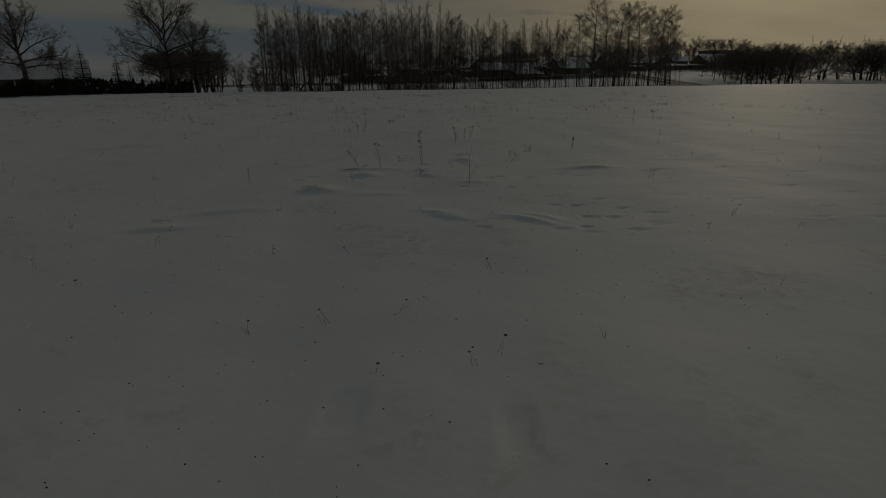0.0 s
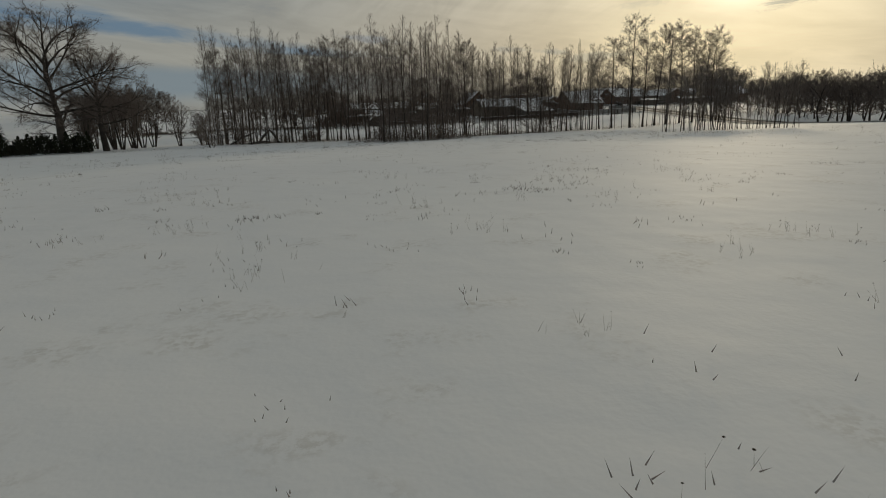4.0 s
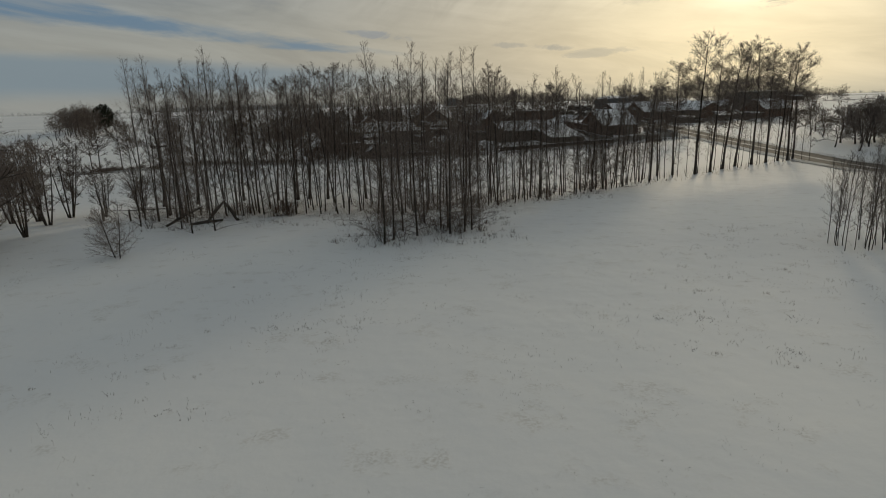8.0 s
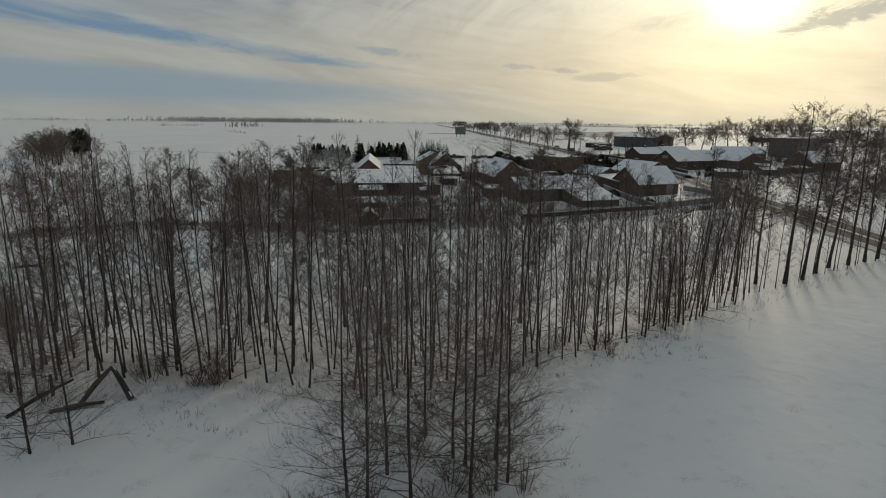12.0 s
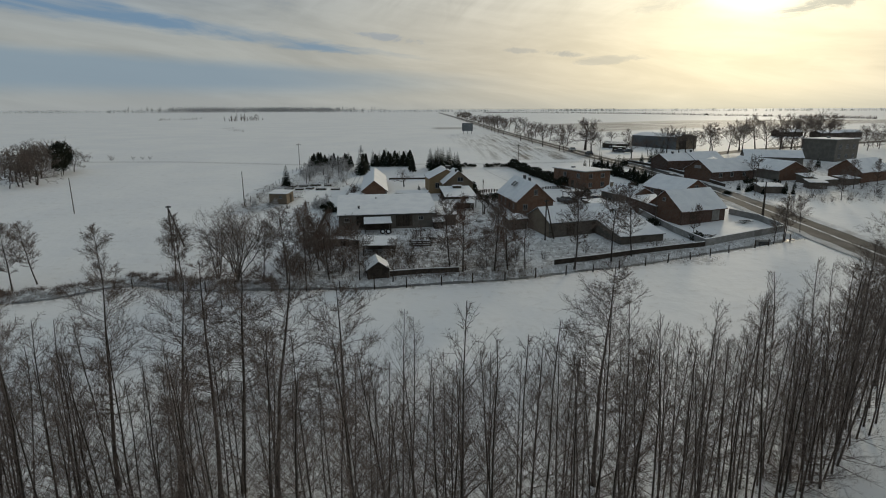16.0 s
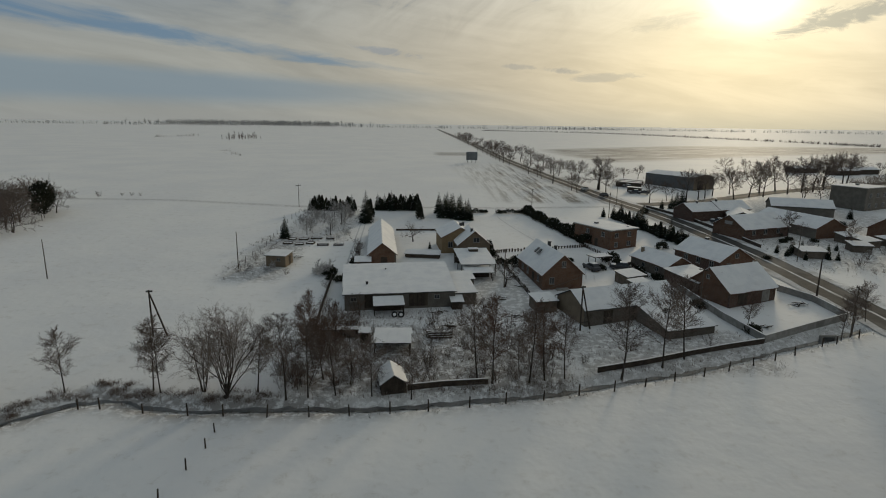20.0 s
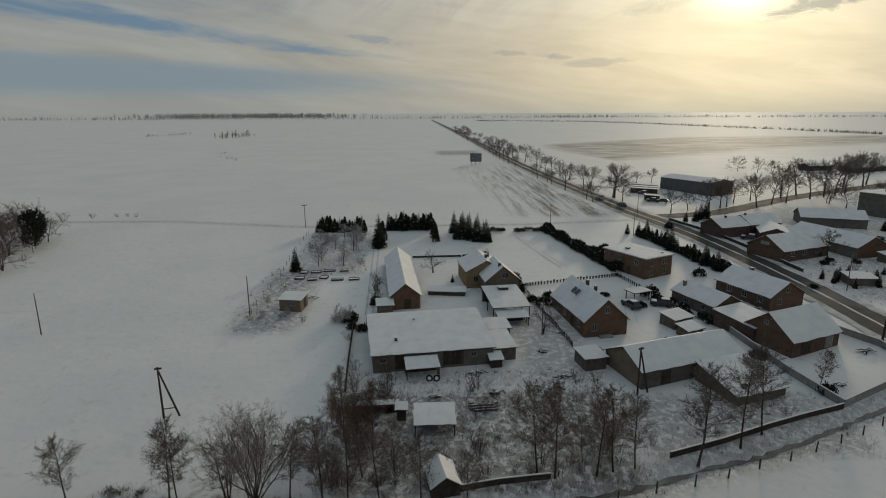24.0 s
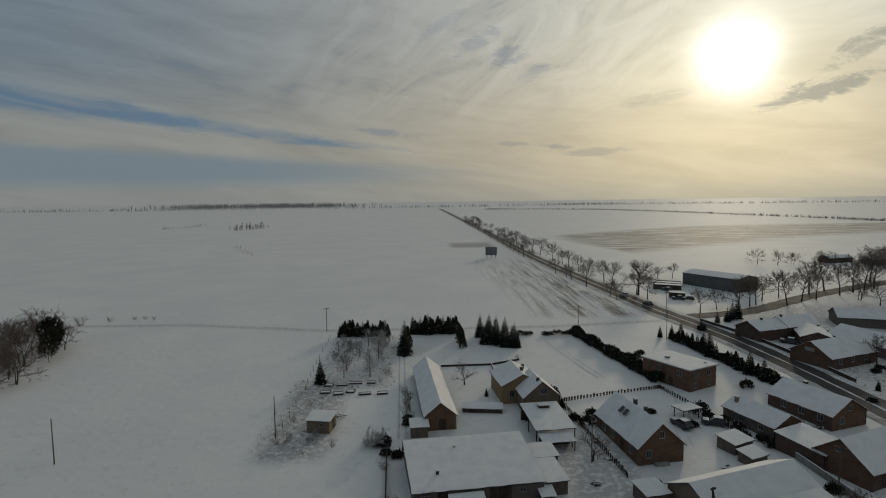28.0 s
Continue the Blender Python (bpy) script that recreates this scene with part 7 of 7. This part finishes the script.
weeds += [(rng.uniform(-46, -29), rng.uniform(229, 267)) for _ in range(900)] + [(rng.uniform(-48, -36), rng.uniform(200, 232)) for _ in range(350)]
weeds += [(rng.uniform(68, 112), rng.uniform(203, 232)) for _ in range(900)]
weeds += [(rng.uniform(-27, 9), rng.uniform(158.5, 183)) for _ in range(3000)]
stalks("yard_weeds", "brown weeds standing out of the snow in yards and on banks", weeds, 0.75, 0.1, 3)
under = []
while len(under) < 1500:
    x, y = rng.uniform(-33, 58), rng.uniform(88, 142)
    lo, hi = np.interp(x, front_x, front_y) - 2.5, np.interp(x, back_x, back_y) + 1
    if lo < y < hi:
        under.append((x, y))
stalks("copse_undergrowth", "thin dry undergrowth between the trunks", under, 0.7, 0.0, 4)


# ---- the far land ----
# the default twigs carry the air's haze in their colour
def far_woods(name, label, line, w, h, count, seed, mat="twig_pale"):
    rnd = random.Random(seed)
    p = spline(line, 12.0)
    g = Geo()
    for _ in range(count):
        q = p[rnd.randrange(len(p))]
        x, y = q[0] + rnd.gauss(0, w), q[1] + rnd.gauss(0, w)
        z, hh = gz(x, y) - 0.5, h * rnd.uniform(0.5, 1.15)
        g.tube([(x, y, z), (x, y, z + hh * 0.6)], [hh * 0.03, hh * 0.015], 3, 0, False)
        for _ in range(16):
            u = rnd.uniform(0.2, 0.9)
            a = rnd.uniform(0, 6.3)
            o = Vector((x, y, z + hh * u))
            e = o + Vector((math.cos(a), math.sin(a), rnd.uniform(0.2, 1.3))) * hh * 0.32 * (1.15 - u)
            g.spike(o, e, hh * 0.028, 0)
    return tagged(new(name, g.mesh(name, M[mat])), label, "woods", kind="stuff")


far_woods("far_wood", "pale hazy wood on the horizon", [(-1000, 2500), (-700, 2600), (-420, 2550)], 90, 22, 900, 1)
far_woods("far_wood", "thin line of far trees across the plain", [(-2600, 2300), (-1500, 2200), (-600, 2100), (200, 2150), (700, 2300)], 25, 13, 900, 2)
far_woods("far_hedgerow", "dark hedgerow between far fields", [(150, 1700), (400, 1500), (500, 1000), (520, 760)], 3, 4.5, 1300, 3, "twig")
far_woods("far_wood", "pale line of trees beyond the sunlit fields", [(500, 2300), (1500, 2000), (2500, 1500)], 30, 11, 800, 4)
far_woods("field_clump", "small clump of trees in the open field", [(-232, 770), (-222, 805)], 7, 9, 26, 5, "twig")
far_woods("field_clump", "low scrub in the open field", [(-338, 822), (-322, 875)], 6, 4, 30, 6, "twig")
far_woods("field_scrub", "short strip of scrub in the open field", [(-163, 540), (-133, 478)], 2.5, 2.2, 26, 7, "twig")
for i in range(30):
    u = (i * 0.618) % 1.0
    x, y = (150 + 110 * u + rng.gauss(0, 4), 388 + 12 * u + rng.gauss(0, 5)) if i < 14 else (118 + 85 * u + rng.gauss(0, 5), 296 + 36 * u + rng.gauss(0, 5))
    place_tree("village_tree", "leafless tree among far gardens and sheds", FARTREE[i % 4], x, y, rng.uniform(0.7, 1.1), rng.uniform(0, 6.3), "trees of the far gardens")


# ---- dry weeds half under the snow ----
def weeds(name, label, count, zone, lo, hi, mat, seed):
    rnd = random.Random(seed)
    g = Geo()
    for _ in range(count):
        x, y = zone(rnd)
        z = gz(x, y) - 0.03
        hh, w = rnd.uniform(lo, hi), rnd.uniform(0.05, 0.35)
        for _ in range(rnd.randrange(5, 11)):
            o = Vector((x + rnd.gauss(0, w), y + rnd.gauss(0, w), z))
            tip = o + Vector((rnd.gauss(0, 0.35), rnd.gauss(0, 0.35), rnd.uniform(0.6, 1.1))) * hh
            g.spike(o, tip, 0.006 + 0.018 * hh)
    tagged(new(name, g.mesh(name, mat)), label, "weeds", kind="stuff")


def boxed(*zs):
    tot = [(b - a) * (d - c) for a, b, c, d in zs]

    def pick(rnd):
        a, b, c, d = rnd.choices(zs, tot)[0]
        return rnd.uniform(a, b), rnd.uniform(c, d)
    return pick


creek_line = spline(CREEK, 1.0)


def bank(rnd):
    p = creek_line[rnd.randrange(len(creek_line))]
    return p[0] + rnd.gauss(0, 0.8), p[1] + rnd.choice((-1, 1)) * abs(rnd.gauss(1.5, 0.6))


weeds("yard_weeds", "dry brown weeds standing out of the snow in the yards", 1000, boxed((-27, 8, 159, 185), (-26, 6, 160, 180)), 0.25, 0.9, M["twig"], 3)
weeds("garden_weeds", "dry stems in the snowy gardens", 900, boxed((8, 36, 164, 178), (-46, -28, 228, 266), (66, 112, 206, 234), (-50, -38, 200, 234)), 0.2, 0.7, M["twig"], 4)
weeds("bank_weeds", "dry reeds along the creek's bank", 700, bank, 0.15, 0.6, M["twig_light"], 5)
def left_bank(rnd):
    """Clumps of growth on the bank's hummocks, upstream of the yards."""
    c = rnd.randrange(46)
    p = creek_line[min(len(creek_line) - 1, int((0.745 + 0.0018 * c) * len(creek_line)))]
    q = random.Random(c)
    return p[0] + q.uniform(-1.5, 1.5) + rnd.gauss(0, 0.5), p[1] + q.uniform(0.8, 3.6) + rnd.gauss(0, 0.35)


weeds("bank_clumps", "brown clumps of dead growth on the creek's bank", 900, left_bank, 0.25, 0.7, M["twig"], 15)
weeds("copse_grass", "dry grass under the trees of the copse", 900, boxed((-30, 4, 98, 114), (-12, 2, 88, 102), (2, 16, 108, 124)), 0.15, 0.55, M["twig_light"], 6)
tuft_at = [(-14.3, 57.9), (-6.8, 55.1), (-4.6, 54.2), (-1.4, 58.1), (5.0, 71.4), (6.6, 71.1), (4.4, 68.0), (8.0, 67.0), (4.1, 57.8), (-12.9, 65.0), (-11.8, 72.0), (-10.6, 71.8), (-8.0, 71.5), (4.1, 59.7), (7.3, 58.9), (2.5, 61.7), (4.6, 62.0), (9.5, 64.5), (11.2, 60.8), (13.0, 66.2), (10.4, 70.3), (-15.6, 66.8), (-9.8, 61.0), (-2.2, 66.4), (1.2, 64.0), (-5.9, 47.5), (2.4, 46.0), (6.8, 50.6), (-10.6, 49.0), (-1.0, 41.5), (4.9, 39.2), (-8.2, 38.4), (10.8, 45.4), (-1.5, 54.0), (-7.5, 54.5), (-3.2, 62.3)]


def near_tuft(rnd):
    x, y = tuft_at[rnd.randrange(len(tuft_at))]
    return x + rnd.gauss(0, 0.25), y + rnd.gauss(0, 0.25)


weeds("field_tussocks", "dark dry tussocks half buried in the field", 150, near_tuft, 0.05, 0.13, M["twig"], 7)
weeds("field_grass", "short dry grass poking through the snow of the field", 1300, boxed((-36, 26, 18, 92), (-10, 22, 40, 86)), 0.04, 0.14, M["twig_light"], 8)

# raised beds of the garden: two broken rows
for i in range(9):
    x, y = -42.0 + 2.9 * (i % 5) + rng.gauss(0, 0.35), (226.6, 231.4)[i // 5] + rng.gauss(0, 0.5)
    bd2 = thing("raised_bed", "low wooden garden bed filled with snow", "garden bed", Matrix.Translation((x, y, gz(x, y))) @ Matrix.Rotation(rng.gauss(0.0, 0.12), 4, "Z"), "raised beds")
    w, d = rng.uniform(0.8, 1.3), rng.uniform(0.4, 0.8)
    for g in (Geo().box(-w, -d, -0.2, w, -d + 0.06, 0.3), Geo().box(-w, d - 0.06, -0.2, w, d, 0.34), Geo().box(-w, -d + 0.06, -0.2, -w + 0.06, d - 0.06, 0.32), Geo().box(w - 0.06, -d + 0.06, -0.2, w, d - 0.06, 0.34)):
        part("board", g, M["wood_dark"], bd2)
    part("snow", Geo().box(-w + 0.065, -d + 0.065, -0.1, w - 0.065, d - 0.065, 0.24), M["cover"], bd2)

# wheel tracks across the white lawn and the yards
for line in ([(10.2, 262), (10.9, 256), (13.0, 244), (15.5, 232.5)], [(11.7, 262), (12.4, 256), (14.5, 244), (17.0, 232.5)], [(18.5, 196), (20.5, 205), (23.5, 214), (29.0, 223)], [(20.0, 195.6), (22.0, 204.6), (25.0, 213.4), (30.4, 222.2)], [(-26.0, 206), (-26.6, 222), (-27.6, 245), (-28.2, 266)], [(-24.8, 206), (-25.4, 222), (-26.4, 245), (-27.0, 266)]):
    strip("wheel_track", line, (-0.16, 0.0, 0.16), M["track"], 0.03, "narrow wheel track pressed into the snow", "track", 1.0, 0.04)

# long open firewood rack and a stack of trunks in the weedy yard
rack = thing("firewood_rack", "long low rack of firewood under a narrow snowy board", "rack", Matrix.Translation((-24.0, 174.8, gz(-24, 174.8))) @ Matrix.Rotation(0.06, 4, "Z"))
for u in (0.0, 1.2, 2.4, 3.6, 4.8):
    part("post", Geo().box(u - 0.05, -0.05, -0.3, u + 0.05, 0.05, 1.25), M["wood_dark"], rack)
for v in range(4):
    for u in range(22):
        part("billet", Geo().tube([(0.14 + 0.215 * u, -0.30 + rng.gauss(0, 0.03), 0.14 + 0.24 * v), (0.14 + 0.215 * u, 0.32, 0.14 + 0.24 * v)], [0.10 * rng.uniform(0.8, 1.05)] * 2, 6), M["wood" if (u + v) % 3 else "wood_dark"], rack)
rr = part("roof", Geo().prism([(-0.3, -0.5, 1.25), (5.1, -0.5, 1.25), (5.1, 0.5, 1.45), (-0.3, 0.5, 1.45)], (0, 0, 0.05)), M["wood_dark"], rack, "narrow roof board")
part("snow", Geo().prism([(-0.28, -0.42, 1.32), (5.06, -0.46, 1.31), (5.08, 0.44, 1.49), (-0.26, 0.46, 1.5)], (0, 0, 0.06)), M["cover"], rr)
pile = thing("log_pile", "stack of trimmed trunks with snow on top", "log pile", Matrix.Translation((-8.4, 174.7, gz(-8.4, 174.7))) @ Matrix.Rotation(0.08, 4, "Z"))
for v, row in enumerate((5, 4, 3)):
    for u in range(row):
        y0, z0, e = 0.32 * u + 0.16 * v, 0.14 + 0.27 * v, rng.uniform(-0.3, 0.3)
        lg = part("trunk", Geo().tube([(-1.5 + e, y0, z0), (0.2, y0 + 0.03, z0), (1.6 + e, y0, z0)], [0.15, 0.145, 0.13], 8), M["wood"], pile)
        part("snow", Geo().tube([(-1.4 + e, y0, z0 + 0.12), (0.2, y0 + 0.03, z0 + 0.13), (1.5 + e, y0, z0 + 0.11)], [0.07, 0.08, 0.06], 6), M["cover"], lg)
